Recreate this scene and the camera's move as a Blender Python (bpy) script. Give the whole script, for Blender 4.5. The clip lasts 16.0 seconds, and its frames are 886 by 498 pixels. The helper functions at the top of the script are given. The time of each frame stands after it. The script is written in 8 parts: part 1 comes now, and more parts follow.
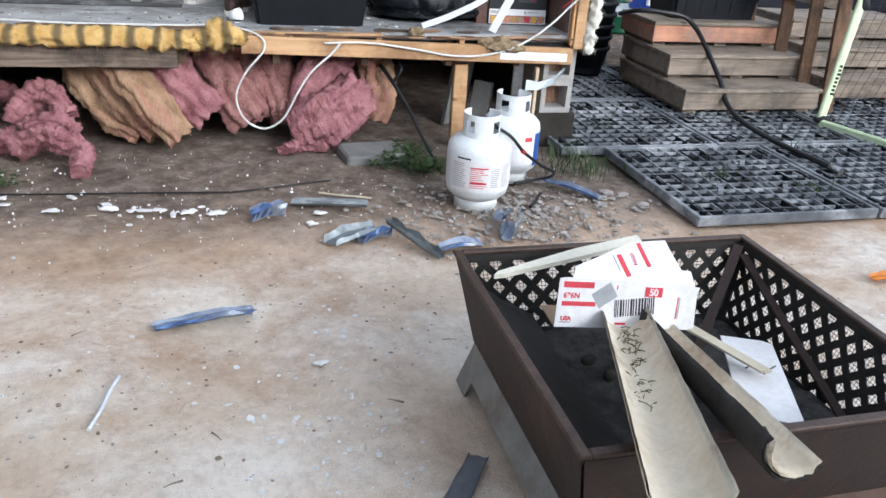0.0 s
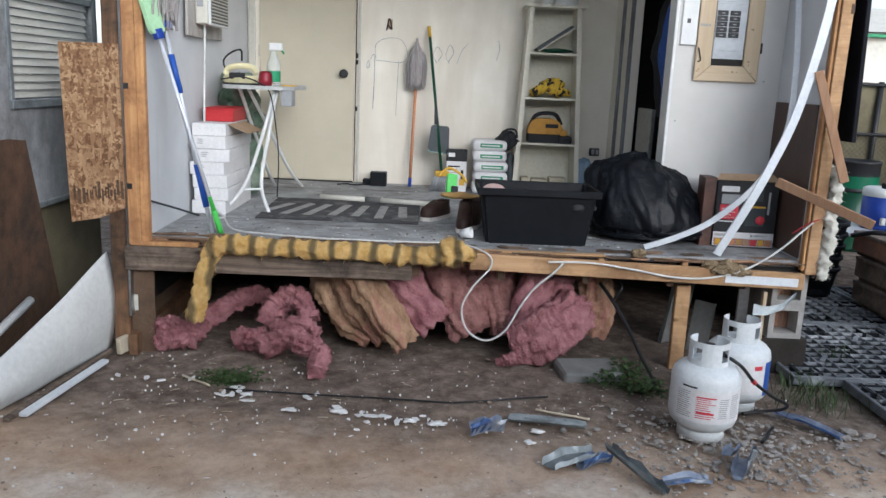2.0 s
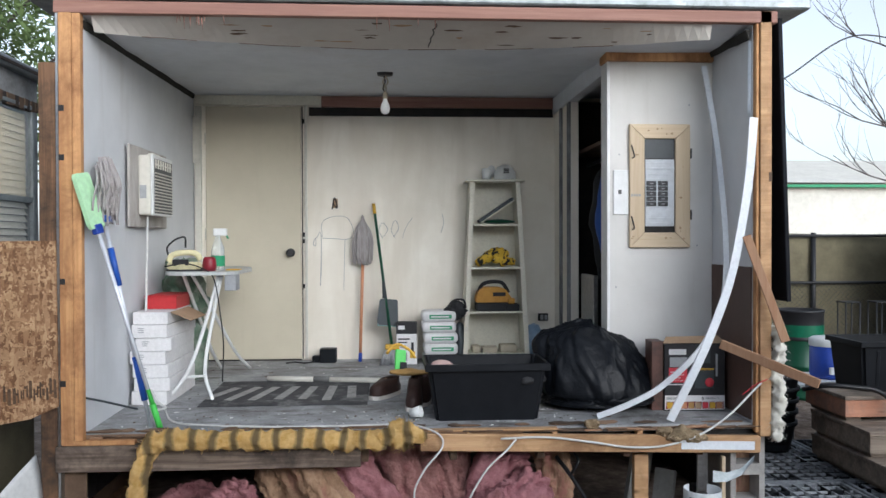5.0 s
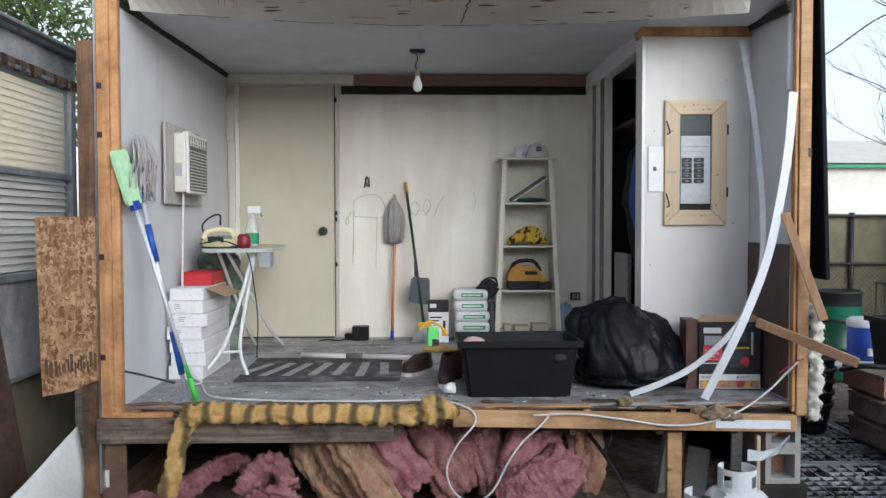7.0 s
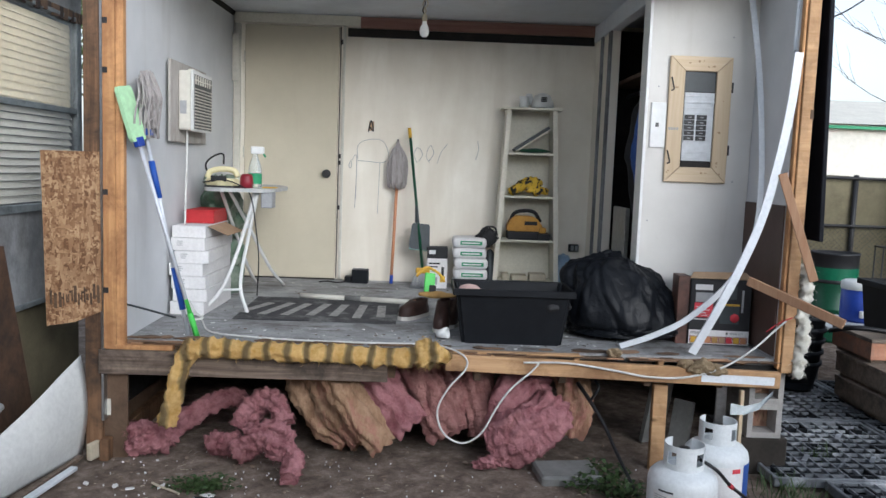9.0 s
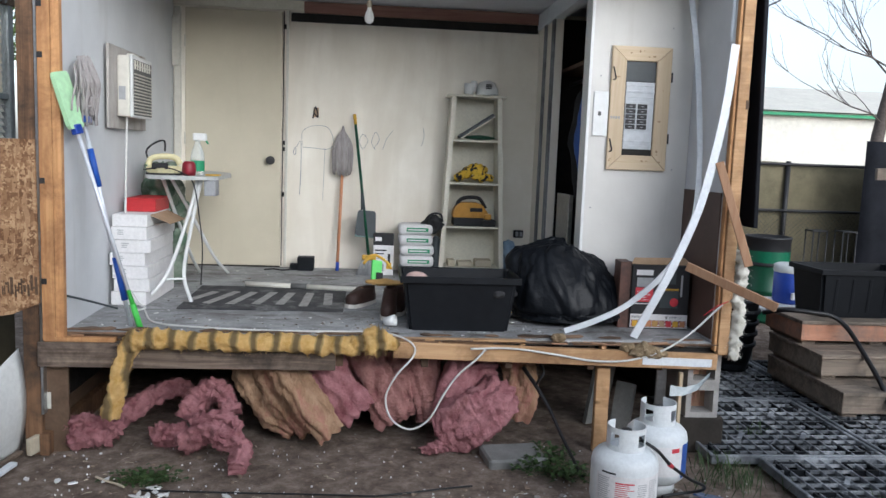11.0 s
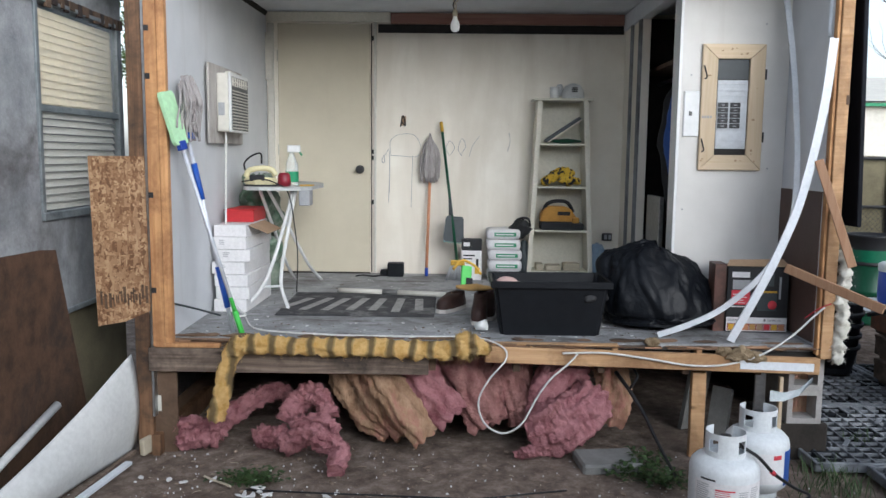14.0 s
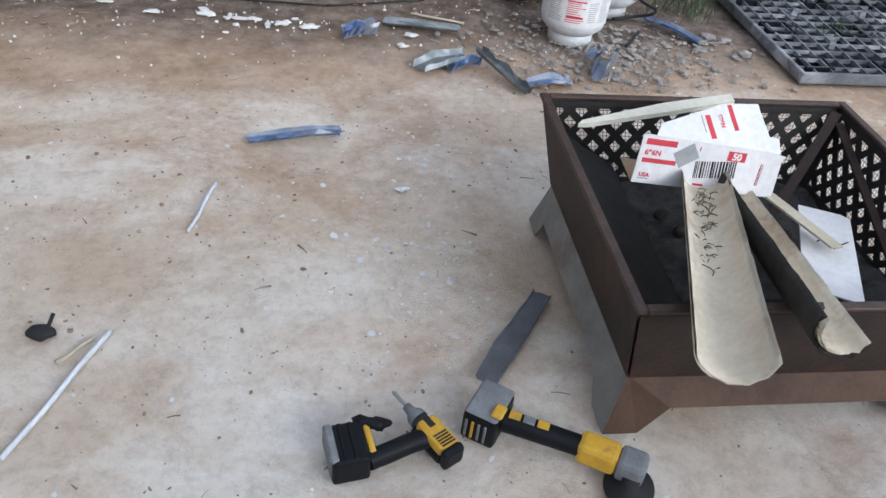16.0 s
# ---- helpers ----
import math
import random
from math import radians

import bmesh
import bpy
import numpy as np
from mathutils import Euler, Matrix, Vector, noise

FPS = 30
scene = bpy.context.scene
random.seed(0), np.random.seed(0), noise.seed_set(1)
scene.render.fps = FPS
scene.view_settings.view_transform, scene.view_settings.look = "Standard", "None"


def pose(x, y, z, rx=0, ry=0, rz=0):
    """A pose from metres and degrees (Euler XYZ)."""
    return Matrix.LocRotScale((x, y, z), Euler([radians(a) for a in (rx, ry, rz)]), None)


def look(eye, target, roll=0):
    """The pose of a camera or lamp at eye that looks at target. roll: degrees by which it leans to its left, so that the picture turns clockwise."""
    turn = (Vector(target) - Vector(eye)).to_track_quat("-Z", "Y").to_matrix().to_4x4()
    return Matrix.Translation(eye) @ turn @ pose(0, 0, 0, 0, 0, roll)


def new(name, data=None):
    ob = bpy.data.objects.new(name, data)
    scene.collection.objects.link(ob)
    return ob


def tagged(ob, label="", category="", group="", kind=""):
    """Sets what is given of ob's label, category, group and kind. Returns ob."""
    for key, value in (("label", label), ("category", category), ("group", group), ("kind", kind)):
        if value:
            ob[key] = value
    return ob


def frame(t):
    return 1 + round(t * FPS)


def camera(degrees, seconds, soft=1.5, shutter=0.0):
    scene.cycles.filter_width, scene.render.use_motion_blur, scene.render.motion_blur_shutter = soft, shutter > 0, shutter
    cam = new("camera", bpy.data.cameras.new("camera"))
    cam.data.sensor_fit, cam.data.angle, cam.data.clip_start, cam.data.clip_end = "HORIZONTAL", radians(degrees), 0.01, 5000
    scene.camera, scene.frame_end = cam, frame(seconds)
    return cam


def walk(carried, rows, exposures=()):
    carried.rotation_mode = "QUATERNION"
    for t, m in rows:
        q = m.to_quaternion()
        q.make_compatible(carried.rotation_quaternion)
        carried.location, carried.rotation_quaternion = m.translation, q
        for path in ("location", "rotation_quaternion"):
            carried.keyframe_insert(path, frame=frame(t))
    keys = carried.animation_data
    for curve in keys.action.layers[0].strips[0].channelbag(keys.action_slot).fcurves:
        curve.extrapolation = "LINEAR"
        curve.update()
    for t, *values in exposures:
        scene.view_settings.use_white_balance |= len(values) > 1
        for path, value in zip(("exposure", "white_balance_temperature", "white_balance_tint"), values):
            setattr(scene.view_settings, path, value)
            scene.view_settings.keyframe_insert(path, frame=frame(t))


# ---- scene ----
cam = camera(58.1, 16.0)
PATH = [
    (0, (1.599, -4.264, 1.432), (2.112, -2.528, 0.582), 4.1),
    (0.5, (1.621, -4.263, 1.458), (2.2, -2.493, 0.727), 4.2),
    (1, (1.578, -4.238, 1.483), (2.056, -2.395, 0.871), 3.7),
    (1.5, (1.517, -4.229, 1.503), (1.752, -2.311, 0.989), 2.6),
    (2, (1.475, -4.246, 1.539), (1.511, -2.29, 1.122), 2.5),
    (2.5, (1.48, -4.236, 1.577), (1.455, -2.257, 1.29), 2.3),
    (3, (1.501, -4.227, 1.614), (1.482, -2.233, 1.471), 1.1),
    (3.5, (1.531, -4.213, 1.638), (1.568, -2.214, 1.581), 0.5),
    (3.7, (1.549, -4.207, 1.643), (1.629, -2.209, 1.606), 0.5),
    (5.8, (1.557, -4.206, 1.629), (1.687, -2.21, 1.608), -0.2),
    (6, (1.557, -4.202, 1.625), (1.652, -2.204, 1.597), -0.3),
    (6.5, (1.539, -4.204, 1.624), (1.58, -2.205, 1.575), -0.1),
    (7, (1.539, -4.205, 1.61), (1.592, -2.207, 1.544), -0.1),
    (7.5, (1.564, -4.212, 1.611), (1.678, -2.218, 1.51), 0.1),
    (8, (1.568, -4.261, 1.625), (1.711, -2.271, 1.478), 0.4),
    (8.5, (1.57, -4.304, 1.632), (1.673, -2.314, 1.457), 1.1),
    (9, (1.576, -4.264, 1.622), (1.618, -2.275, 1.421), 2.1),
    (9.5, (1.601, -4.273, 1.629), (1.682, -2.287, 1.409), 2.2),
    (9.7, (1.595, -4.271, 1.627), (1.723, -2.289, 1.391), 2.0),
    (11.8, (1.54, -4.3, 1.666), (1.726, -2.323, 1.43), 2.2),
    (12, (1.536, -4.302, 1.669), (1.69, -2.321, 1.443), 1.9),
    (12.5, (1.538, -4.308, 1.67), (1.626, -2.32, 1.469), 1.4),
    (13, (1.536, -4.316, 1.669), (1.581, -2.325, 1.49), 0.8),
    (13.5, (1.531, -4.324, 1.665), (1.537, -2.333, 1.484), 0.4),
    (14, (1.517, -4.327, 1.663), (1.492, -2.34, 1.43), 0.6),
    (14.5, (1.518, -4.31, 1.635), (1.516, -2.354, 1.219), 1.1),
    (14.8, (1.516, -4.3, 1.634), (1.57, -2.39, 1.044), 1.6),
    (15, (1.531, -4.284, 1.606), (1.623, -2.417, 0.895), 2.1),
    (15.5, (1.551, -4.278, 1.558), (1.74, -2.557, 0.558), 3.7),
    (16, (1.58, -4.292, 1.518), (1.89, -2.761, 0.269), 7.1),
]
walk(cam, [(t, look(eye, target, roll)) for t, eye, target, roll in PATH], [(0, .80, 5900, 9), (.5, .46, 5900, 9), (1, .32, 5900, 9), (2.2, -.04, 5900, 9), (3.0, -.12, 5900, 9), (3.7, -.08, 5900, 9), (6.5, -.04, 5900, 9), (7.5, -.10, 5900, 9), (8.5, -.01, 5900, 9), (14.3, .0, 5900, 9), (15.3, .58, 5900, 9), (16, .52, 5900, 9)])

# ---- world, fill sun, exposure ----
world = bpy.data.worlds.new("sky")
scene.world = world
world.use_nodes = True
wn = world.node_tree.nodes
sky = wn.new("ShaderNodeTexSky")
sky.sky_type, sky.sun_disc = "NISHITA", False
sky.sun_elevation, sky.sun_rotation = radians(21), radians(152)
sky.air_density, sky.dust_density, sky.ozone_density = 1.0, 2.0, 1.0
haze = wn.new("ShaderNodeHueSaturation")
haze.inputs["Saturation"].default_value = 0.34
world.node_tree.links.new(sky.outputs[0], haze.inputs["Color"])
world.node_tree.links.new(haze.outputs[0], wn["Background"].inputs[0])
wn["Background"].inputs[1].default_value = 0.28
# wide soft lamp added from the south as fill into the open rooms
fill_sun = new("fill_sun", bpy.data.lights.new("fill_sun", "SUN"))
fill_sun.data.energy, fill_sun.data.angle, fill_sun.data.color = 1.2, radians(45), (0.98, 0.99, 1.0)
fill_sun.matrix_world = look((2.1, -4.0, 1.4), (0, 0, 0))

# ---- mesh helpers ----
V = Vector
I4 = Matrix.Identity(4)


def part(name, bm, material, parent=None, label="", smooth=None):
    """Links a bmesh, built in world metres, as one mesh object under a thing or a part."""
    me = bpy.data.meshes.new(name)
    bmesh.ops.recalc_face_normals(bm, faces=bm.faces)
    bm.to_mesh(me)
    bm.free()
    if material:
        me.materials.append(material)
    if smooth is not None:
        me.set_sharp_from_angle(angle=radians(smooth))
    ob = new(name, me)
    if parent:
        ob.parent = parent
        ob.matrix_parent_inverse = parent.matrix_basis.inverted() if parent.parent is None else I4
    if label:
        ob["label"] = label
    return ob


def thing(name, at, label, category, group="", kind=""):
    ob = new(name)
    ob.empty_display_size = 0.05
    ob.matrix_basis = Matrix.Translation(at)
    return tagged(ob, label, category, group, kind)


def box(bm, x0, x1, y0, y1, z0, z1, bev=0.0, m=None, seg=1):
    r = bmesh.ops.create_cube(bm, size=1)
    vs = r["verts"]
    for v in vs:
        v.co = V((x0 + (v.co.x + .5) * (x1 - x0), y0 + (v.co.y + .5) * (y1 - y0), z0 + (v.co.z + .5) * (z1 - z0)))
    if bev:
        es = {e for v in vs for e in v.link_edges}
        out = bmesh.ops.bevel(bm, geom=list(es), offset=bev, segments=seg, affect="EDGES", profile=0.5)
        vs = list({v for f in out["faces"] for v in f.verts} | {v for v in vs if v.is_valid})
    if m is not None:
        bmesh.ops.transform(bm, matrix=m, verts=vs)
    return vs


def B(*a, **k):
    bm = bmesh.new()
    box(bm, *a, **k)
    return bm


def bar(bm, a, b, w, h, up=(0, 0, 1), bev=0.0, twist=0):
    """A straight bar of section w x h from a to b."""
    a, b = V(a), V(b)
    d = (b - a)
    L = d.length
    q = d.to_track_quat("Y", "Z").to_matrix().to_4x4()
    m = Matrix.Translation(a) @ q @ Matrix.Rotation(radians(twist), 4, "Y")
    return box(bm, -w / 2, w / 2, 0, L, -h / 2, h / 2, bev, m)


def tube(bm, pts, r, seg=8, taper=None, caps=True, flat=1.0, ref0=None):
    """A smooth round tube through points."""
    P = [V(p) for p in pts]
    rings, n = [], len(P)
    ref = V(ref0) if ref0 is not None else None
    for i, p in enumerate(P):
        d = (P[min(i + 1, n - 1)] - P[max(i - 1, 0)]).normalized()
        if ref is None:
            ref = d.orthogonal().normalized()
        ref = (ref - d * ref.dot(d)).normalized()
        s = d.cross(ref)
        rr = r if taper is None else r + (taper - r) * i / max(1, n - 1)
        rings.append([bm.verts.new(p + (ref * math.cos(2 * math.pi * k / seg) + s * math.sin(2 * math.pi * k / seg) * flat) * rr) for k in range(seg)])
    for a, b in zip(rings, rings[1:]):
        for k in range(seg):
            f = bm.faces.new((a[k], a[(k + 1) % seg], b[(k + 1) % seg], b[k]))
            f.smooth = True
    if caps:
        bm.faces.new(rings[0][::-1])
        bm.faces.new(rings[-1])
    return bm


def spline(pts, n=8):
    """Catmull-Rom points through pts."""
    P = [V(p) for p in pts]
    P = [P[0] * 2 - P[1]] + P + [P[-1] * 2 - P[-2]]
    out = []
    for i in range(1, len(P) - 2):
        a, b, c, d = P[i - 1:i + 3]
        for k in range(n):
            t = k / n
            out.append(.5 * (2 * b + (c - a) * t + (2 * a - 5 * b + 4 * c - d) * t * t + (3 * b - a - 3 * c + d) * t ** 3))
    return out + [P[-2]]


def lathe(bm, prof, seg=24, m=I4):
    """A turned body of (radius, height) points about z."""
    rings = []
    for r, z in prof:
        if r < 1e-5:
            rings.append([bm.verts.new(m @ V((0, 0, z)))])
        else:
            rings.append([bm.verts.new(m @ V((r * math.cos(2 * math.pi * k / seg), r * math.sin(2 * math.pi * k / seg), z))) for k in range(seg)])
    for a, b in zip(rings, rings[1:]):
        for k in range(seg):
            j = (k + 1) % seg
            vs = [a[0]] if len(a) == 1 else [a[k], a[j]]
            vs += [b[0]] if len(b) == 1 else [b[j], b[k]]
            if len(vs) > 2:
                f = bm.faces.new(vs)
                f.smooth = True
    return bm


def plate(bm, outline, thick, m=I4):
    """A flat plate with an outline in x, y, thick in z."""
    lo = [bm.verts.new(m @ V((x, y, 0))) for x, y in outline]
    hi = [bm.verts.new(m @ V((x, y, thick))) for x, y in outline]
    bm.faces.new(lo[::-1])
    bm.faces.new(hi)
    n = len(lo)
    for k in range(n):
        bm.faces.new((lo[k], lo[(k + 1) % n], hi[(k + 1) % n], hi[k]))
    return bm


def lump(bm, c, r, rough=0.25, freq=4.0, sub=4, seed=0, m=I4, ridge=0.0, rdir=(1, 0, 0), rfreq=30):
    """An uneven soft body: a ball pushed in and out, with folds along it."""
    out = bmesh.ops.create_icosphere(bm, subdivisions=sub, radius=1)
    c, r, o = V(c), V(r), V((seed * 3.7, seed * 1.3, seed * 7.1))
    rd = V(rdir)
    for v in out["verts"]:
        d = v.co.copy()
        p = V((d.x * r.x, d.y * r.y, d.z * r.z))
        k = rough * (noise.noise(p * freq + o) + .5 * noise.noise(p * freq * 2.3 + o) + .3 * noise.noise(p * freq * 5 + o))
        if ridge:
            k += ridge * abs(math.sin(p.dot(rd) * rfreq + 2 * noise.noise(p * freq + o)))
        v.co = m @ (c + p * (1 + k))
    for v in out["verts"]:
        for f in v.link_faces:
            f.smooth = True
    return bm


def wad(bm, pts, r, seg=14, rough=.35, freq=14, seed=0, flat=1.0, taper=None):
    """A fluffy roll through points."""
    n0 = len(bm.verts)
    tube(bm, spline(pts, 10), r, seg, taper, True, flat)
    bm.verts.ensure_lookup_table()
    bm.normal_update()
    o = V((seed * 2.1, seed, 0))
    for v in bm.verts[n0:]:
        k = noise.noise(v.co * freq + o) + .6 * noise.noise(v.co * freq * 2.7 + o)
        v.co += v.normal * k * r * rough
    return bm


def tufts(bm, n, rad, seed, length=.05):
    """Loose fibres standing off what bm already holds."""
    random.seed(seed)
    bm.verts.ensure_lookup_table()
    bm.normal_update()
    base = [(v.co.copy(), v.normal.copy()) for v in bm.verts]
    for i in range(n):
        p, nn = random.choice(base)
        d = (nn + V((random.gauss(0, .5), random.gauss(0, .5), random.gauss(-.2, .5)))).normalized()
        L = length * random.uniform(.3, 1)
        q = p + d * L * .5 + V((random.gauss(0, .2), random.gauss(0, .2), random.gauss(0, .2))) * L
        e = q + V((random.gauss(0, .4), random.gauss(0, .4), random.gauss(-.2, .4))) * L
        tube(bm, [p - d * .01, q, e], rad * random.uniform(.5, 1.3), 4, rad * .2, False)


# ---- materials ----
class Graph:
    def __init__(self, name):
        self.mat = bpy.data.materials.new(name)
        self.mat.use_nodes = True
        self.nt = self.mat.node_tree
        self.bsdf = self.nt.nodes["Principled BSDF"]
        self.co = self.node("ShaderNodeTexCoord").outputs["Object"]

    def node(self, kind, **sets):
        n = self.nt.nodes.new(kind)
        for k, v in sets.items():
            n.inputs[k].default_value = v
        return n

    def link(self, a, b):
        self.nt.links.new(a, b)

    def mapped(self, scale=(1, 1, 1), rot=(0, 0, 0)):
        n = self.node("ShaderNodeMapping")
        n.inputs["Scale"].default_value = scale
        n.inputs["Rotation"].default_value = rot
        self.link(self.co, n.inputs["Vector"])
        return n.outputs[0]

    def noise(self, scale, detail=4, rough=.6, vec=None, dist=0.0):
        n = self.node("ShaderNodeTexNoise", Scale=scale, Detail=detail, Roughness=rough, Distortion=dist)
        self.link(vec if vec is not None else self.co, n.inputs["Vector"])
        return n.outputs["Fac"]

    def ramp(self, fac, stops, ease="LINEAR"):
        n = self.node("ShaderNodeValToRGB")
        e = n.color_ramp.elements
        n.color_ramp.interpolation = ease
        while len(e) < len(stops):
            e.new(.5)
        for el, (p, c) in zip(e, stops):
            el.position = p
            el.color = (*c, 1) if len(c) == 3 else c
        self.link(fac, n.inputs["Fac"])
        return n.outputs["Color"]

    def mix(self, fac, a, b, blend="MIX"):
        n = self.nt.nodes.new("ShaderNodeMix")
        n.data_type, n.blend_type = "RGBA", blend
        for v, i in ((fac, 0), (a, 6), (b, 7)):
            if isinstance(v, (int, float)):
                n.inputs[i].default_value = v
            elif isinstance(v, tuple):
                n.inputs[i].default_value = (*v, 1)
            else:
                self.link(v, n.inputs[i])
        return n.outputs[2]

    def bump(self, height, strength=.3, dist=.01):
        n = self.node("ShaderNodeBump", Strength=strength, Distance=dist)
        self.link(height, n.inputs["Height"])
        self.link(n.outputs[0], self.bsdf.inputs["Normal"])

    def done(self, color, rough=.7, metal=0.0, spec=.4):
        if isinstance(color, tuple):
            self.bsdf.inputs["Base Color"].default_value = (*color, 1)
        else:
            self.link(color, self.bsdf.inputs["Base Color"])
        if isinstance(rough, (int, float)):
            self.bsdf.inputs["Roughness"].default_value = rough
        else:
            self.link(rough, self.bsdf.inputs["Roughness"])
        self.bsdf.inputs["Metallic"].default_value = metal
        self.bsdf.inputs["Specular IOR Level"].default_value = spec
        return self.mat


def surf(name, a, b, scale=6, rough=.7, bump=.2, fine=60, stain=None, amount=.5, metal=0.0, spec=.4, stretch=(1, 1, 1), dist=.006):
    """A plain surface with grain a to b, and stains of their own shape."""
    g = Graph(name)
    v = g.mapped(stretch)
    c = g.ramp(g.noise(scale, 5, .65, v), [(.3, a), (.7, b)])
    if stain:
        c = g.mix(g.ramp(g.noise(scale * .37, 6, .7, v, .4), [(1 - amount, (0, 0, 0)), (min(1, 1.18 - amount), (1, 1, 1))]), c, stain)
    c = g.mix(.16, c, g.ramp(g.noise(fine, 3, .6, v), [(.3, (.2, .2, .2)), (.7, (1, 1, 1))]), "MULTIPLY")
    g.bump(g.noise(fine, 4, .6, v), bump, dist)
    return g.done(c, rough, metal, spec)


def wood(name, a, b, axis=0, dark=None, rough=.7, bump=.35, grain=1.0, knots=True):
    """Sawn timber with its grain along an axis (0 x, 1 y, 2 z)."""
    g = Graph(name)
    s = [26 * grain] * 3
    s[axis] = 1.4 * grain
    v = g.mapped(tuple(s))
    n = g.noise(1.0, 6, .65, v, 1.2)
    c = g.ramp(n, [(.28, a), (.5, tuple((p + q) / 2 for p, q in zip(a, b))), (.72, b)])
    rnd = g.node("ShaderNodeObjectInfo").outputs["Random"]
    c = g.mix(.35, c, g.ramp(rnd, [(0, (.55, .55, .55)), (1, (1, 1, 1))]), "MULTIPLY")
    if knots:
        s2 = [7.0] * 3
        s2[axis] = 2.2
        w = g.node("ShaderNodeTexVoronoi", Scale=1.0)
        g.link(g.mapped(tuple(s2)), w.inputs["Vector"])
        c = g.mix(g.ramp(w.outputs["Distance"], [(.03, (1, 1, 1)), (.1, (0, 0, 0))]), c, tuple(x * .35 for x in a))
    if dark:
        c = g.mix(g.ramp(g.noise(3.3, 6, .7, None, .3), [(.45, (0, 0, 0)), (.66, (1, 1, 1))]), c, dark)
    g.bump(n, bump, .004)
    return g.done(c, rough, 0, .3)


def plain(name, c, rough=.5, metal=0.0, var=.12, spec=.4, scale=30):
    """A moulded or painted small thing, faintly uneven."""
    g = Graph(name)
    col = g.mix(1.0, c, g.ramp(g.noise(scale, 4), [(.25, (1 - var * 2,) * 3), (.75, (1,) * 3)]), "MULTIPLY")
    g.bump(g.noise(scale * 6, 2), .08, .002)
    return g.done(col, rough, metal, spec)


def dirt_material():
    g = Graph("dirt")
    big = g.noise(.8, 7, .66, None, .5)
    c = g.ramp(big, [(.30, (.50, .37, .27)), (.45, (.66, .545, .43)), (.58, (.76, .675, .575)), (.72, (.82, .785, .73))])
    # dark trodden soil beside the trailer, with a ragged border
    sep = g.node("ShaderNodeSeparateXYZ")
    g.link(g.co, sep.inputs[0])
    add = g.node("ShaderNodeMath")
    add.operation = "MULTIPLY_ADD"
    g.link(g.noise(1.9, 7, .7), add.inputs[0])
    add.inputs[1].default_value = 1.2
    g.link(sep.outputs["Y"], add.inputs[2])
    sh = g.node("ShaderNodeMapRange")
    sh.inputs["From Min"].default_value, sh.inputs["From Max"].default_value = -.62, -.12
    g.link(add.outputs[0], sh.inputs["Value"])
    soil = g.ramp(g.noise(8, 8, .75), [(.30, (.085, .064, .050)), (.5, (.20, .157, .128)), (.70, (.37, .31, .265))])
    red = g.ramp(g.noise(1.3, 6, .66, None, .6), [(.50, (0, 0, 0)), (.68, (.75, .75, .75))])
    c = g.mix(red, c, (.43, .27, .17))
    # chalky dust in broad swept patches
    w = g.ramp(g.noise(1.1, 8, .72, g.mapped((1, 1.5, 1), (0, 0, .5)), .3), [(.48, (0, 0, 0)), (.66, (.9, .9, .9))])
    c = g.mix(w, c, (.87, .83, .765))
    # a rust-brown trodden belt between the pale yard and the dark soil
    mr = g.node("ShaderNodeMapRange")
    mr.inputs["From Min"].default_value, mr.inputs["From Max"].default_value = -1.05, -.45
    g.link(add.outputs[0], mr.inputs["Value"])
    belt = g.ramp(mr.outputs[0], [(.05, (0, 0, 0)), (.55, (.72, .72, .72))], "EASE")
    c = g.mix(belt, c, g.ramp(g.noise(5, 7, .7), [(.35, (.36, .225, .14)), (.65, (.55, .39, .27))]))
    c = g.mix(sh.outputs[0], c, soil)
    # scuffed grain at two sizes
    c = g.mix(.38, c, g.ramp(g.noise(26, 9, .82), [(.34, (.45, .40, .35)), (.54, (1, 1, 1))]), "MULTIPLY")
    c = g.mix(.32, c, g.ramp(g.noise(5.5, 8, .8, None, .6), [(.34, (.55, .48, .42)), (.52, (1, 1, 1))]), "MULTIPLY")
    c = g.mix(g.ramp(g.noise(15, 9, .88, None, .5), [(.63, (0, 0, 0)), (.70, (.55, .55, .55))]), c, (.20, .145, .10))
    c = g.mix(g.ramp(g.noise(90, 3, .6), [(.70, (0, 0, 0)), (.77, (.6, .6, .6))]), c, (.80, .78, .74))
    h = g.mix(.4, g.noise(9, 9, .8), g.noise(120, 4, .75))
    g.bump(h, .75, .02)
    return g.done(c, .95, 0, .15)


def osb_material(name="osb", axis=0):
    g = Graph(name)
    col = None
    for k, (sc, ro) in enumerate((((60, 9, 45), .35), ((9, 55, 40), .95), ((50, 12, 10), 2.1))):
        w = g.node("ShaderNodeTexVoronoi", Scale=1.0, Randomness=1.0)
        g.link(g.mapped(sc, (ro * .6, ro, ro * .4)), w.inputs["Vector"])
        bw = g.node("ShaderNodeRGBToBW")
        g.link(w.outputs["Color"], bw.inputs[0])
        c = g.ramp(bw.outputs[0], [(.2, (.17, .085, .04)), (.5, (.33, .19, .10)), (.8, (.50, .33, .19))])
        col = c if col is None else g.mix(g.ramp(g.noise(26 + 9 * k, 2), [(.48, (0, 0, 0)), (.52, (1, 1, 1))]), col, c)
    col = g.mix(.5, col, g.ramp(g.noise(2.5, 6, .7), [(.35, (.45, .4, .38)), (.65, (1, 1, 1))]), "MULTIPLY")
    g.bump(g.noise(45, 4, .6), .4, .004)
    return g.done(col, .75, 0, .3)


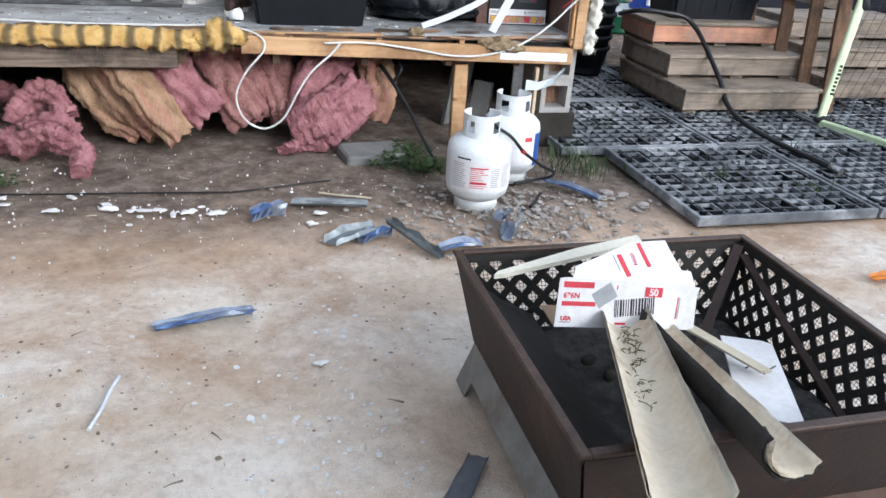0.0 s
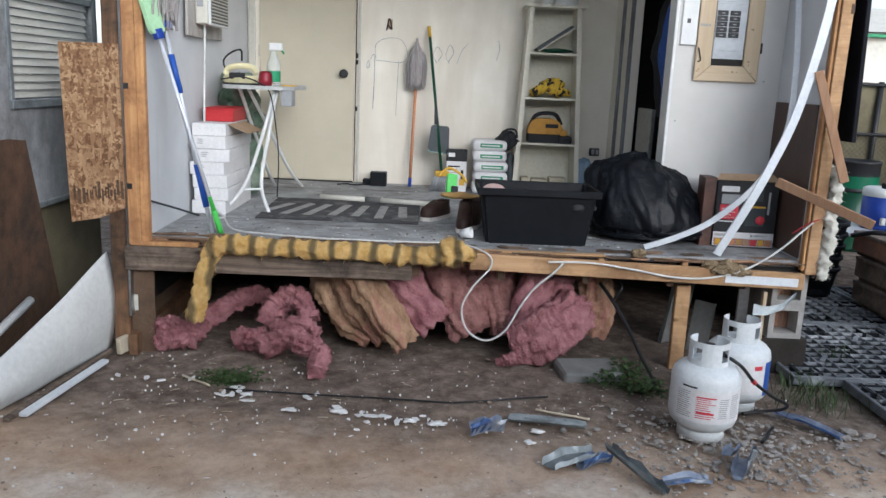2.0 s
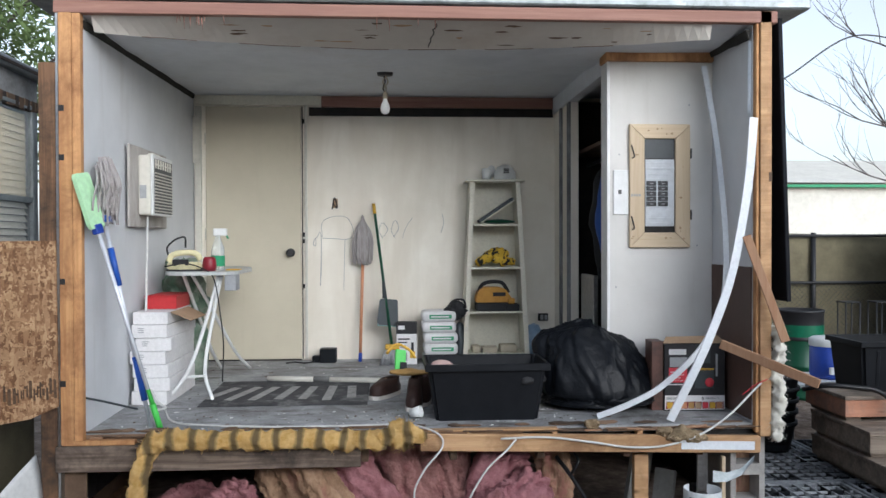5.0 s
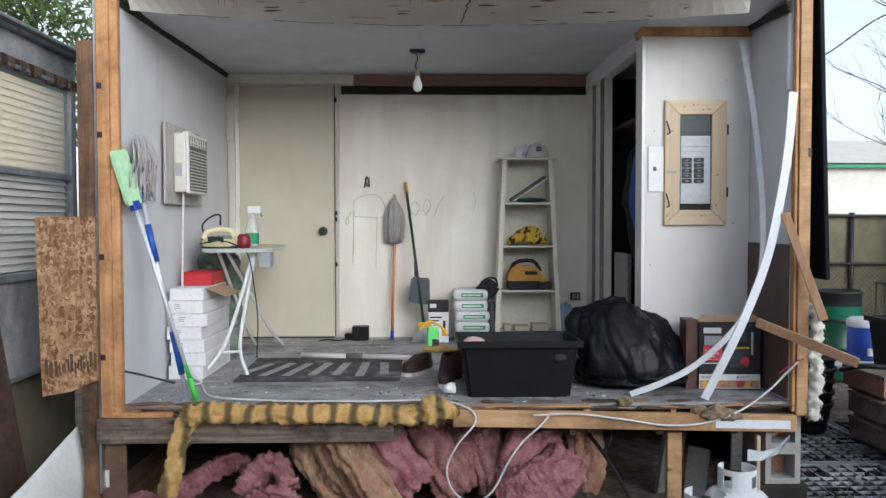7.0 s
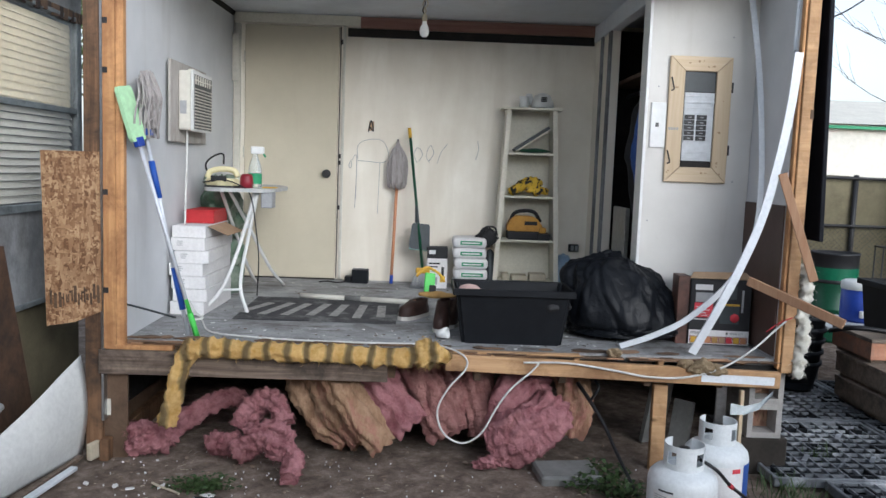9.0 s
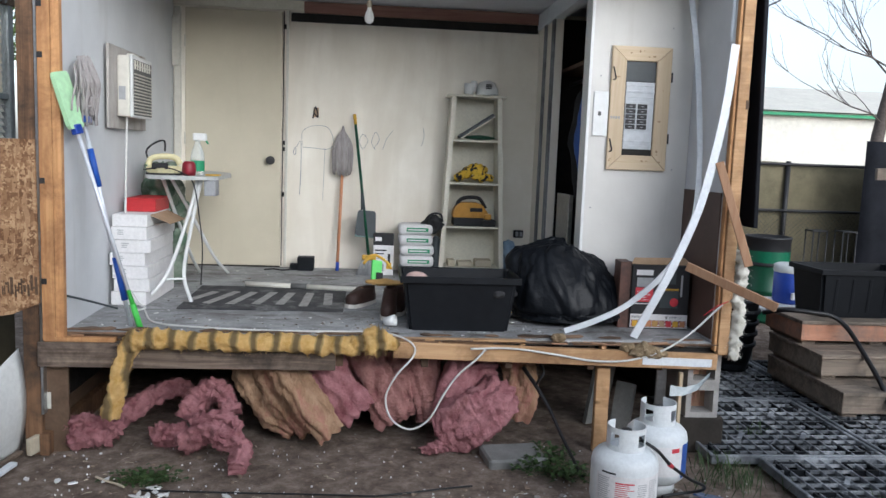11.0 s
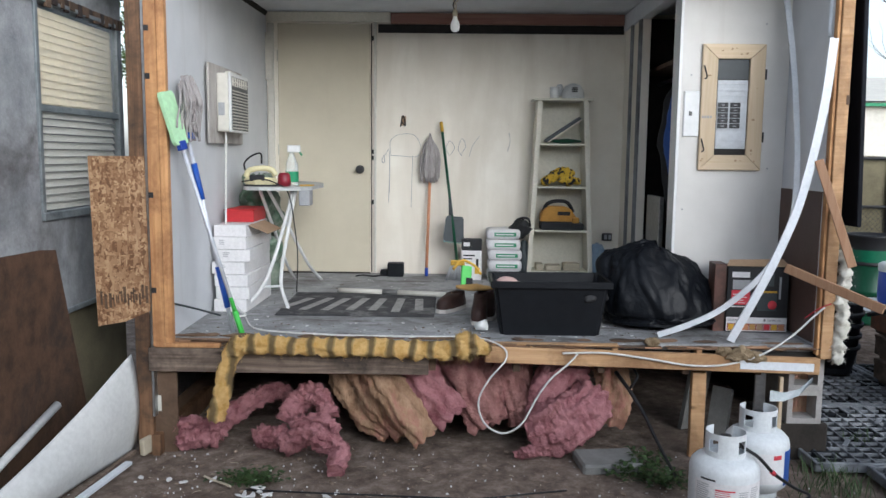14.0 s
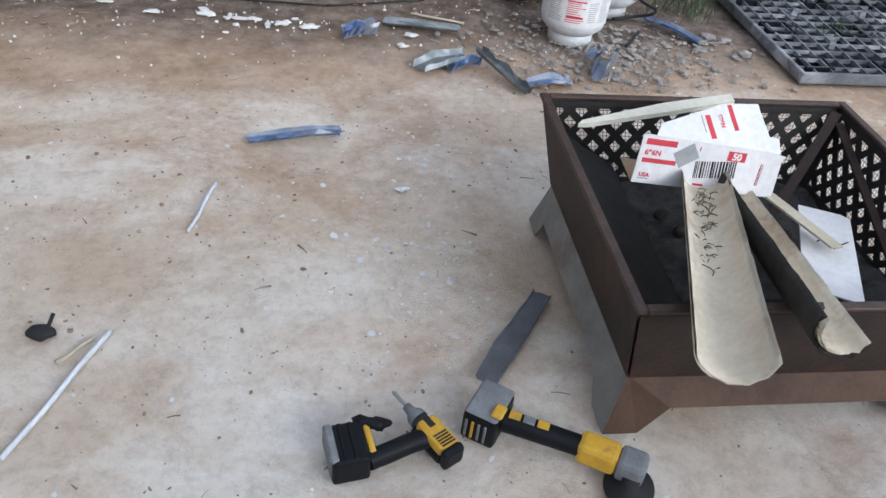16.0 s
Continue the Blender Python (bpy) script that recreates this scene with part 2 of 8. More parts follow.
def wall_material(name, a, b, streak=(.42, .36, .28), amount=.5, vert=True, broad=None):
    """Old wallboard paint with grime and run marks; broad bands paint in light streaks."""
    g = Graph(name)
    c = g.ramp(g.noise(2.0, 6, .65), [(.3, a), (.7, b)])
    s = g.noise(1.0, 5, .6, g.mapped((5.5, 5.5, .55) if vert else (2, 2, 2)), .15)
    c = g.mix(g.ramp(s, [(1 - amount, (0, 0, 0)), (1.25 - amount, (.55, .55, .55))]), c, streak)
    # wide vertical bands put a reflected-light pattern into the wall colour
    if broad:
        c = g.mix(g.ramp(g.noise(1.0, 4, .55, g.mapped((2.6, 2.6, .5)), .3), [(.42, (0, 0, 0)), (.62, (.7, .7, .7))]), c, broad)
    spots = g.ramp(g.noise(21, 6, .8), [(.66, (0, 0, 0)), (.74, (.5, .5, .5))])
    c = g.mix(spots, c, (.3, .25, .2))
    g.bump(g.noise(70, 4), .12, .002)
    return g.done(c, .62, 0, .35)


def floor_material():
    """Scraped plywood: grey film, dark glue stains, white plaster scuffs and board joints."""
    g = Graph("worn_subfloor")
    c = g.ramp(g.noise(3.2, 7, .7, None, .5), [(.30, (.15, .145, .14)), (.5, (.30, .305, .31)), (.70, (.46, .465, .47))])
    c = g.mix(g.ramp(g.noise(1.0, 7, .72, g.mapped((2.2, 7, 3)), .6), [(.54, (0, 0, 0)), (.64, (.85, .85, .85))]), c, (.085, .07, .06))
    c = g.mix(g.ramp(g.noise(9, 8, .8, g.mapped((1, 2.4, 1)), .4), [(.58, (0, 0, 0)), (.66, (.75, .75, .75))]), c, (.60, .60, .60))
    c = g.mix(g.ramp(g.noise(17, 7, .8), [(.62, (0, 0, 0)), (.70, (.7, .7, .7))]), c, (.10, .075, .055))
    c = g.mix(.4, c, g.ramp(g.noise(70, 4, .7), [(.35, (.5, .5, .5)), (.6, (1, 1, 1))]), "MULTIPLY")
    g.bump(g.noise(38, 6, .7), .4, .006)
    return g.done(c, .68, 0, .35)


dirt = dirt_material()
osb = osb_material()
M = dict(
    white=wall_material("white_wallboard", (.54, .555, .575), (.64, .65, .665), (.42, .41, .40), .42),
    panelw=wall_material("warm_white_wallboard", (.57, .555, .525), (.66, .645, .615), (.45, .42, .38), .42),
    cream=wall_material("smoke_and_light_streaked_wallboard", (.76, .705, .605), (.89, .85, .76), (.58, .52, .43), .42, True, (.66, .60, .50)),
    door=wall_material("cream_door_paint", (.50, .455, .35), (.57, .52, .405), (.42, .37, .28), .42),
    ceil=wall_material("ceiling_board", (.50, .53, .57), (.66, .69, .73), (.36, .35, .34), .5, False),
    pine=wood("new_pine", (.42, .235, .105), (.64, .42, .235), 0, (.25, .14, .07), bump=.5),
    pinez=wood("stud_pine", (.42, .20, .08), (.68, .39, .18), 2, (.24, .11, .05), bump=.5),
    pined=wood("split_pine", (.30, .16, .09), (.42, .26, .16), 2, knots=False),
    frame=wood("panel_frame_pine", (.56, .43, .28), (.68, .56, .40), 2),
    grey=wood("weathered_board", (.065, .045, .034), (.29, .225, .175), 0, (.04, .031, .026), bump=.6),
    greyz=wood("weathered_post", (.085, .045, .024), (.27, .15, .082), 2, (.04, .028, .02), bump=.6),
    deck=wood("weathered_step_wood", (.17, .13, .10), (.34, .28, .22), 0, (.10, .085, .07)),
    decko=wood("painted_step_wood", (.42, .19, .11), (.56, .29, .19), 0, (.22, .15, .12)),
    redw=wood("red_stained_strip", (.22, .11, .085), (.32, .18, .14), 0, knots=False),
    brown=surf("brown_panel", (.075, .045, .035), (.115, .07, .055), 3, .55, .1, 50, (.16, .11, .085), .4),
    ply=surf("old_plywood", (.09, .055, .035), (.17, .11, .07), 5, .8, .3, 60, (.05, .035, .025), .5),
    floor=floor_material(),
    edge=surf("broken_plywood_edge", (.10, .055, .03), (.30, .19, .12), 14, .85, .5, 70, (.08, .05, .03), .45, stretch=(.3, .3, 2.5)),
    # near-black tone that paints deep shade under the floor and indoors
    dark=surf("painted_shade", (.02, .017, .014), (.045, .037, .03), 5, .95, .3, 40),
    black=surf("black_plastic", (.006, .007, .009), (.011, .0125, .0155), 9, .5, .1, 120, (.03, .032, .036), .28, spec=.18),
    bag=surf("black_bag_film", (.005, .006, .008), (.008, .0095, .0125), 8, .36, .35, 34, spec=.16, dist=.012),
    blackm=plain("black_metal", (.02, .02, .022), .45),
    wplast=plain("white_plastic", (.72, .73, .72), .4, var=.06),
    offw=plain("aged_white_plastic", (.62, .60, .53), .45, var=.08),
    strip=wall_material("stained_plaster_strip", (.42, .395, .36), (.55, .52, .475), (.28, .21, .155), .46, False),
    shelf=surf("cream_shelf_paint", (.68, .65, .54), (.75, .72, .61), 5, .5, .06, 60, (.5, .46, .36), .3),
    tank=surf("white_tank_paint", (.66, .69, .70), (.74, .77, .78), 4, .38, .06, 60, (.5, .5, .47), .3),
    steel=plain("galvanised_steel", (.5, .52, .54), .35, 1.0, .2),
    alu=plain("aluminium_pole", (.68, .71, .76), .35, .25, .1),
    rust=surf("rusty_steel", (.020, .013, .011), (.042, .024, .018), 9, .65, .4, 70, (.085, .036, .020), .45),
    # soot of the fire pit; also paints shade in the closet and gaps
    soot_and_shade=surf("sooty_steel_and_shade", (.012, .011, .010), (.03, .026, .023), 10, .75, .3, 80, (.06, .04, .03), .35),
    ash=surf("ash", (.02, .02, .02), (.09, .085, .08), 14, .95, .9, 60, (.36, .35, .34), .34, dist=.02),
    pink=surf("pink_insulation", (.26, .10, .112), (.51, .255, .268), 11, .95, .8, 75, (.20, .085, .075), .4, dist=.02, spec=.1),
    pinkb=surf("browned_insulation", (.25, .145, .085), (.54, .36, .235), 13, .95, .9, 75, (.44, .19, .16), .53, dist=.02, spec=.1, stretch=(1, 1, .35)),
    conc=surf("concrete", (.30, .29, .27), (.42, .40, .38), 12, .9, .5, 90, (.22, .2, .18), .4),
    slab=surf("grey_slab", (.17, .17, .16), (.25, .25, .24), 8, .8, .3, 90, (.12, .11, .1), .4),
    stucco=surf("weathered_stucco", (.19, .20, .215), (.43, .44, .45), 3.2, .9, .6, 55, (.12, .115, .115), .5),
    lino=surf("rolled_linoleum", (.60, .61, .60), (.70, .71, .69), 4, .5, .1, 40, (.55, .46, .32), .35),
    linob=surf("linoleum_backing", (.48, .42, .31), (.58, .52, .40), 6, .85, .3, 60, (.36, .28, .18), .4),
    card=surf("brown_cardboard", (.34, .23, .14), (.44, .31, .2), 8, .85, .2, 60),
    cardw=surf("white_printed_card", (.68, .67, .67), (.78, .77, .77), 8, .7, .1, 60, (.55, .52, .48), .25),
    red=plain("red_plastic", (.50, .03, .035), .5),
    redp=plain("red_print", (.62, .05, .07), .6),
    blue=plain("blue_plastic", (.02, .06, .36), .4),
    bluem=surf("torn_blue_metal", (.022, .05, .14), (.06, .12, .27), 14, .4, .2, 60, (.32, .34, .36), .5, metal=.35),
    greym=surf("torn_grey_metal", (.16, .18, .19), (.30, .33, .34), 10, .42, .2, 60, (.07, .075, .08), .45, metal=.4),
    green=plain("bright_green_plastic", (.10, .62, .10), .45),
    mint=plain("pale_green_pad", (.48, .76, .46), .8),
    dgreen=plain("dark_green_paint", (.008, .07, .035), .35),
    bgreen=plain("barrel_green_paint", (.01, .14, .07), .35),
    yellow=surf("yellow_plastic", (.58, .33, .03), (.72, .43, .05), 18, .5, .15, 80, (.10, .085, .07), .42),
    cyellow=plain("cream_yellow_plastic", (.72, .66, .40), .4),
    orange=plain("orange_handle", (.60, .27, .14), .5),
    orangep=plain("orange_plastic", (.75, .25, .03), .45),
    string=surf("mop_strings", (.33, .30, .29), (.50, .47, .46), 40, .95, .9, 120, stretch=(1, 1, .2), dist=.01, spec=.1),
    leather=plain("brown_leather", (.055, .026, .02), .55, var=.3),
    rubber=plain("white_rubber", (.66, .63, .58), .7),
    stamp=surf("faded_stamp_ink", (.05, .032, .02), (.14, .085, .05), 40, .85, .2, 90),
    ink=plain("black_print", (.02, .02, .022), .7),
    greyp=plain("grey_print", (.35, .36, .37), .7),
    bluep=plain("blue_print", (.03, .09, .34), .6),
    greenp=plain("green_print", (.03, .28, .13), .6),
    cable=plain("white_cable", (.68, .68, .66), .5, var=.15),
    hose=plain("black_hose", (.013, .013, .014), .4),
    paint=surf("chipped_white_trim", (.62, .66, .70), (.76, .79, .82), 8, .5, .1, 60, (.5, .45, .38), .25),
    leaf=surf("weed_leaf", (.025, .05, .016), (.06, .10, .032), 20, .6, .1, 60, spec=.3),
    needle=surf("pine_needles", (.06, .10, .035), (.13, .18, .065), 6, .7, .1, 60, spec=.2),
    glove=plain("grey_print_cloth", (.2, .2, .2), .9),
    bluecloth=surf("blue_film", (.20, .30, .42), (.32, .42, .54), 12, .4, .3, 40),
    paleg=plain("pale_green_sleeve", (.66, .78, .50), .8),
    tan=surf("tan_shade_cloth", (.12, .105, .065), (.19, .165, .10), 5, .9, .2, 90, (.11, .10, .07), .4),
    tarp=surf("black_tarp", (.010, .011, .014), (.019, .020, .026), 4, .75, .2, 50, spec=.1),
    farw=surf("far_white_wall", (.62, .60, .54), (.72, .70, .63), 2, .8, .05, 10),
    bark=surf("bare_bark", (.06, .05, .045), (.12, .10, .09), 20, .9, .4, 60),
    flake=surf("white_flakes", (.68, .68, .67), (.80, .80, .79), 30, .8, .1, 60),
    stone=surf("gravel", (.22, .20, .18), (.42, .39, .36), 22, .9, .5, 80, (.50, .47, .44), .4),
)


def glass_material():
    g = Graph("window_glass")
    g.bsdf.inputs["Transmission Weight"].default_value = 1.0
    g.bsdf.inputs["IOR"].default_value = 1.45
    return g.done((.97, .98, .98), .05)


glass = glass_material()


def bulb_material():
    g = Graph("bulb_glass")
    return g.done((.85, .85, .84), .2)


bulbm = bulb_material()


def yellow_batt():
    """Fibreglass roll: yellow tufts with dark dirty bands across it."""
    g = Graph("dirty_yellow_fibreglass")
    c = g.ramp(g.noise(20, 6, .7), [(.3, (.64, .37, .10)), (.7, (.88, .63, .28))])
    w = g.node("ShaderNodeTexWave", Scale=2.9, Distortion=2.4, Detail=3.0)
    w.inputs["Detail Scale"].default_value = 2.0
    w.bands_direction = "X"
    g.link(g.mapped((1, 0, 1.0), (0, .0, 0)), w.inputs["Vector"])
    c = g.mix(g.ramp(w.outputs["Fac"], [(.06, (.85, .85, .85)), (.5, (0, 0, 0))]), c, (.12, .095, .06))
    g.bump(g.noise(55, 6, .8), 1.0, .02)
    return g.done(c, .95, 0, .1)


batt_m = yellow_batt()


# ---- ground ----
def build_ground():
    xs = [-60, -25, -10, -5, -3, -2] + [-1.5 + .07 * i for i in range(115)] + [7, 8, 9.5, 12, 18, 35, 80]
    ys = [-60, -25, -12, -7, -5.5] + [-5 + .07 * i for i in range(112)] + [3.2, 4, 5, 7, 10, 16, 30, 80, 200]
    bm = bmesh.new()
    rows = []
    for y in ys:
        row = []
        for x in xs:
            z = 0.0
            if -2 < x < 7 and -5.2 < y < 3:
                p = V((x, y, 0))
                z = .016 * noise.noise(p * 1.6) + .008 * noise.noise(p * 5) + .004 * noise.noise(p * 13) - .012
            row.append(bm.verts.new((x, y, z)))
        rows.append(row)
    for a, b in zip(rows, rows[1:]):
        for k in range(len(xs) - 1):
            bm.faces.new((a[k], a[k + 1], b[k + 1], b[k])).smooth = True
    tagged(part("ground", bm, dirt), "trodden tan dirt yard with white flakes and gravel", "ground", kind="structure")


build_ground()


def fz(y):
    """Height of the trailer floor, which rises a little to the back."""
    return .645 + .02 * y


BACK = 2.206


def rooms():
    # floor
    bm = bmesh.new()
    for (x0, x1, y0, y1, t0, t1) in ((-.15, 3.62, .0, BACK + .1, -.02, 0), (-.13, 3.60, .02, BACK + .1, -.04, -.022)):
        vs = box(bm, x0, x1, y0, y1, 0, 1)
        for v in vs:
            v.co.z = fz(v.co.y) + (t1 if v.co.z > .5 else t0)
    floor = tagged(part("floor", bm, M["floor"]), "worn grey plywood subfloor with stains, cut open", "floor", kind="structure")
    # broken layers of flooring along the open edge
    random.seed(3)
    x = -.12
    while x < 3.5:
        w = random.uniform(.12, .5)
        dz = random.choice((-.012, -.024, -.036)) if x < 1.6 else -.012
        part("plywood_edge", B(x, min(x + w, 3.55), -.035 * random.random() - .012, .018, fz(0) + dz - .011, fz(0) + dz, .002), M["edge"] if random.random() < .6 else M["ply"], floor)
        x += w + random.uniform(-.05, .04)
    part("front_edge", B(-.14, 1.70, -.006, -.001, .618, .6425), M["edge"], floor, "splintered plywood edge")
    # solid dark strip paints the shade of the gap under the floor
    part("front_edge", B(1.70, 3.6, .022, .028, .55, .620), M["soot_and_shade"], floor, "dark strip painting the shaded gap below the floor edge")
    part("pale_edge", B(1.74, 2.43, -.045, .012, .634, .644, .002), M["pine"], floor, "pale pine edge below the tote")
    for x in (1.93, 2.40, 2.86):
        part("spacer", B(x, x + .03, -.03, .02, .575, .633, .002), M["pine"], floor, "small pine spacer block")
    # torn brown veneer left on the boards beside the cut
    for i in range(26):
        x = random.uniform(-.05, 3.45)
        w, d = random.uniform(.06, .28), random.uniform(.03, .12)
        bm = bmesh.new()
        k = 9
        plate(bm, [(x + w * .5 * math.cos(6.283 * q / k) * random.uniform(.7, 1.1), .004 + d * (.5 + .5 * math.sin(6.283 * q / k)) * random.uniform(.6, 1.0)) for q in range(k)], random.uniform(.002, .005), Matrix.Translation((0, 0, fz(0) + .0015 + .0002 * i)))
        part("torn_veneer", bm, M["edge"] if i % 3 else M["ply"], floor, "torn brown plywood veneer")
    for i in range(34):
        x = random.uniform(-.05, 3.45)
        L, w = random.uniform(.06, .22), random.uniform(.006, .016)
        bm = bmesh.new()
        bar(bm, (x, -.02 - random.uniform(0, .03), fz(0) - random.uniform(.0, .02)), (x + L, -.02 - random.uniform(0, .035), fz(0) - random.uniform(.0, .025)), w, .005, twist=random.uniform(-40, 40))
        part("edge_splinter", bm, (M["edge"], M["ply"], M["pined"])[i % 3], floor, "splintered strip of plywood")
    for x in (.5, .95, 1.39, 1.86, 2.33, 2.8, 3.2):
        part("joist_end", B(x, x + .038, .015, BACK, .47, .603, .002), M["ply"], floor)
    # west wall with its studs
    bm = B(-.088, 0, .0, BACK + .1, fz(0) - .03, 2.83)
    for v in bm.verts:
        if v.co.y < .1 and v.co.x > -.05:
            v.co.x = -.032
    w = tagged(part("wall_west", bm, M["white"]), "white wallboard side wall of the trailer", "wall", kind="structure")
    part("stud", B(-.061, -.019, -.045, -.001, .60, 2.86, .003), M["pinez"], w, "orange pine stud")
    part("stud", B(-.128, -.0625, -.048, .05, .60, 2.86, .003), M["pinez"], w, "orange pine stud")
    part("stud_block", B(-.050, -.034, -.049, -.046, 1.25, 2.0, .001), M["pinez"], w)
    part("siding_edge", B(-.144, -.130, -.042, BACK, .2, 2.86, .002), M["steel"], w, "thin metal siding edge")
    for z in (.9, 1.42, 2.05, 2.3):
        part("nail_plate", B(-.126, -.100, -.051, -.046, z, z + .03), M["blackm"], w)
    # back wall
    n = tagged(part("wall_north", B(-.1, 3.62, BACK, BACK + .1, .6, 2.83), M["cream"]), "smoke-stained cream wallboard with painted light streaks and pencil scribbles", "wall", kind="structure")
    part("charred_strip", B(.90, 2.86, BACK - .014, BACK - .001, 2.632, 2.698, .002), M["soot_and_shade"], n, "charred dark strip of wood")
    part("top_strip", B(1.0, 2.88, BACK - .03, BACK - .001, 2.70, 2.785, .003), M["redw"], n, "reddish timber strip")
    part("top_trim", B(.0, .999, BACK - .02, BACK - .001, 2.715, 2.79, .003), M["shelf"], n)
    part("corner_post", B(.012, .06, BACK - .03, BACK - .001, .70, 2.70, .003), M["offw"], n)
    part("corner_bracket", B(.0, .055, BACK - .055, BACK - .031, 2.25, 2.62, .003), M["offw"], n)
    part("door_stop", B(.865, .885, BACK - .018, BACK - .001, .70, 2.712, .002), M["offw"], n)
    part("door_gap", B(.842, .849, BACK - .006, BACK - .001, .70, 2.705), M["soot_and_shade"], n)
    for z in (1.26, 1.62, 1.67, 2.57):
        part("latch_hole", B(.850, .864, BACK - .020, BACK - .007, z, z + .035), M["soot_and_shade"], n)
    for i, (pts) in enumerate((
            [(.955, 1.80), (.99, 1.83), (.99, 1.50), (.99, 1.60), (.985, 1.42)], [(1.0, 1.81), (1.0, 1.92), (1.08, 1.97), (1.2, 1.96), (1.25, 1.84), (1.2, 1.79), (1.1, 1.795), (1.0, 1.80)],
            [(1.18, 1.80), (1.175, 1.6), (1.17, 1.38)], [(.93, 1.76), (.945, 1.80), (.95, 1.75), (.935, 1.74), (.93, 1.77)],
            [(1.48, 1.66), (1.45, 1.72), (1.48, 1.78), (1.52, 1.73), (1.49, 1.67)], [(1.58, 1.66), (1.55, 1.72), (1.58, 1.80), (1.61, 1.74), (1.57, 1.67)],
            [(1.64, 1.66), (1.67, 1.75), (1.72, 1.82)], [(1.95, 1.70), (1.97, 1.78), (1.96, 1.85)])):
        bm = bmesh.new()
        tube(bm, spline([(x, BACK - .0005, z - (.14 if i < 4 else 0)) for x, z in pts], 6), .0025, 4)
        part("scribble", bm, M["greyp"], n, "faint pencil scribble")
    bm = bmesh.new()
    tube(bm, spline([(1.08, BACK - .001, 1.89), (1.10, BACK - .004, 1.98), (1.12, BACK - .004, 1.90), (1.09, BACK - .004, 1.93)], 5), .006, 5)
    part("loose_wire", bm, M["ink"], n)
    part("junction_hole", B(1.085, 1.125, BACK - .004, BACK - .001, 1.90, 1.975, .001), M["card"], n)
    # door in the back wall
    d = tagged(part("door_1", B(.095, .836, BACK - .024, BACK - .004, .70, 2.697, .004), M["door"]), "closed flat cream interior door with a black knob", "door", kind="structure")
    bm = bmesh.new()
    k = Matrix.Translation((.755, BACK - .024, 1.545)) @ Matrix.Rotation(radians(90), 4, "X")
    lathe(bm, [(.034, 0), (.034, .008), (.014, .012), (.014, .03), (.028, .036), (.032, .05), (.026, .062), (0, .066)], 20, k)
    part("knob", bm, M["blackm"], d, "black round door knob", 40)
    for z in (.95, 1.65, 2.4):
        part("hinge", B(.087, .097, BACK - .03, BACK - .02, z, z + .09, .002), M["offw"], d)
    part("gap_line", B(.095, .836, BACK - .02, BACK - .003, .684, .698), M["soot_and_shade"], d)
    # partition with the electric panel and the closet behind it
    p = tagged(part("wall_partition", B(2.862, 3.50, .53, .66, fz(.4) - .02, 2.712), M["panelw"]), "white partition wall with an electric panel", "wall", kind="structure")
    part("header", B(2.838, 3.50, .508, .66, 2.714, 2.797, .003), M["pinez"], p, "pale timber header")
    part("corner_bead", B(2.848, 2.866, .524, .66, .66, 2.712, .003), M["wplast"], p)
    for x, z in ((2.9, 1.35), (2.92, 2.15), (3.4, 1.6), (3.35, 2.45), (2.9, 1.9)):
        part("screw", B(x, x + .008, .526, .5305, z, z + .008), M["greyp"], p)
    c = tagged(part("wall_closet", B(2.875, 2.935, 1.62, BACK, fz(2) - .02, 2.70, .003), M["cream"]), "grey-painted closet jamb and closet walls with shade painted in", "wall", kind="structure")
    part("jamb_trim", B(2.862, 2.876, 1.62, 1.70, .69, 2.66, .003), M["stucco"], c)
    part("jamb_trim", B(2.862, 2.876, 1.90, 1.97, .69, 2.68, .003), M["stucco"], c)
    part("lintel", B(2.855, 2.93, .661, BACK, 2.66, 2.78, .003), M["ceil"], c)
    # closet walls added near black, painting the unlit interior's shade
    part("closet_back", B(3.44, 3.49, .61, BACK, .66, 2.75), M["soot_and_shade"], c)
    part("closet_end", B(2.94, 3.44, BACK - .05, BACK - .01, .66, 2.75), M["soot_and_shade"], c)
    part("closet_panel", B(2.9, 2.93, 1.05, 1.40, .67, 1.40, .003), M["steel"], c, "dull steel sheet leaning inside")
    part("closet_shelf", B(3.0, 3.44, .62, 2.1, 2.30, 2.33, .003), M["ply"], c)
    # east wall
    e = tagged(part("wall_east", B(3.503, 3.56, .001, BACK + .1, fz(0) - .03, 2.83), M["white"]), "white side wall with a brown lower panel", "wall", kind="structure")
    part("lower_panel", B(3.494, 3.5025, -.002, .529, .66, 1.49, .002), M["brown"], e, "dark brown wall panel")
    part("stud", B(3.506, 3.523, -.040, -.001, .60, 2.86, .003), M["pinez"], e, "orange pine stud")
    part("stud", B(3.526, 3.588, -.05, .0, .58, 2.86, .003), M["pine"], e, "pale pine stud")
    part("stud_patch", B(3.572, 3.590, -.053, -.02, 1.95, 2.0, .002), M["ply"], e)
    bm = B(3.645, 3.67, .0, BACK + .1, 1.30, 2.84, .004)
    for v in bm.verts:
        v.co.x += .055 * (2.84 - v.co.z) / 1.54
    part("siding", bm, M["tarp"], e, "black metal siding bent outwards")
    part("sheathing", B(3.592, 3.612, .0, BACK + .1, .55, 2.84, .003), M["brown"], e)
    # shreds of insulation on the wall's edge
    bm = bmesh.new()
    wad(bm, [(3.625, -.03, 1.18), (3.63, -.04, 1.05), (3.62, -.035, .92), (3.635, -.045, .80), (3.62, -.04, .66), (3.625, -.05, .56)], .030, 18, .95, 34, 4)
    tufts(bm, 500, .0012, 81, .03)
    part("torn_foam", bm, M["offw"], e, "torn cream foam insulation")
    # ceiling, front strip and header
    bm = bmesh.new()
    nx, ny = 46, 26
    g = []
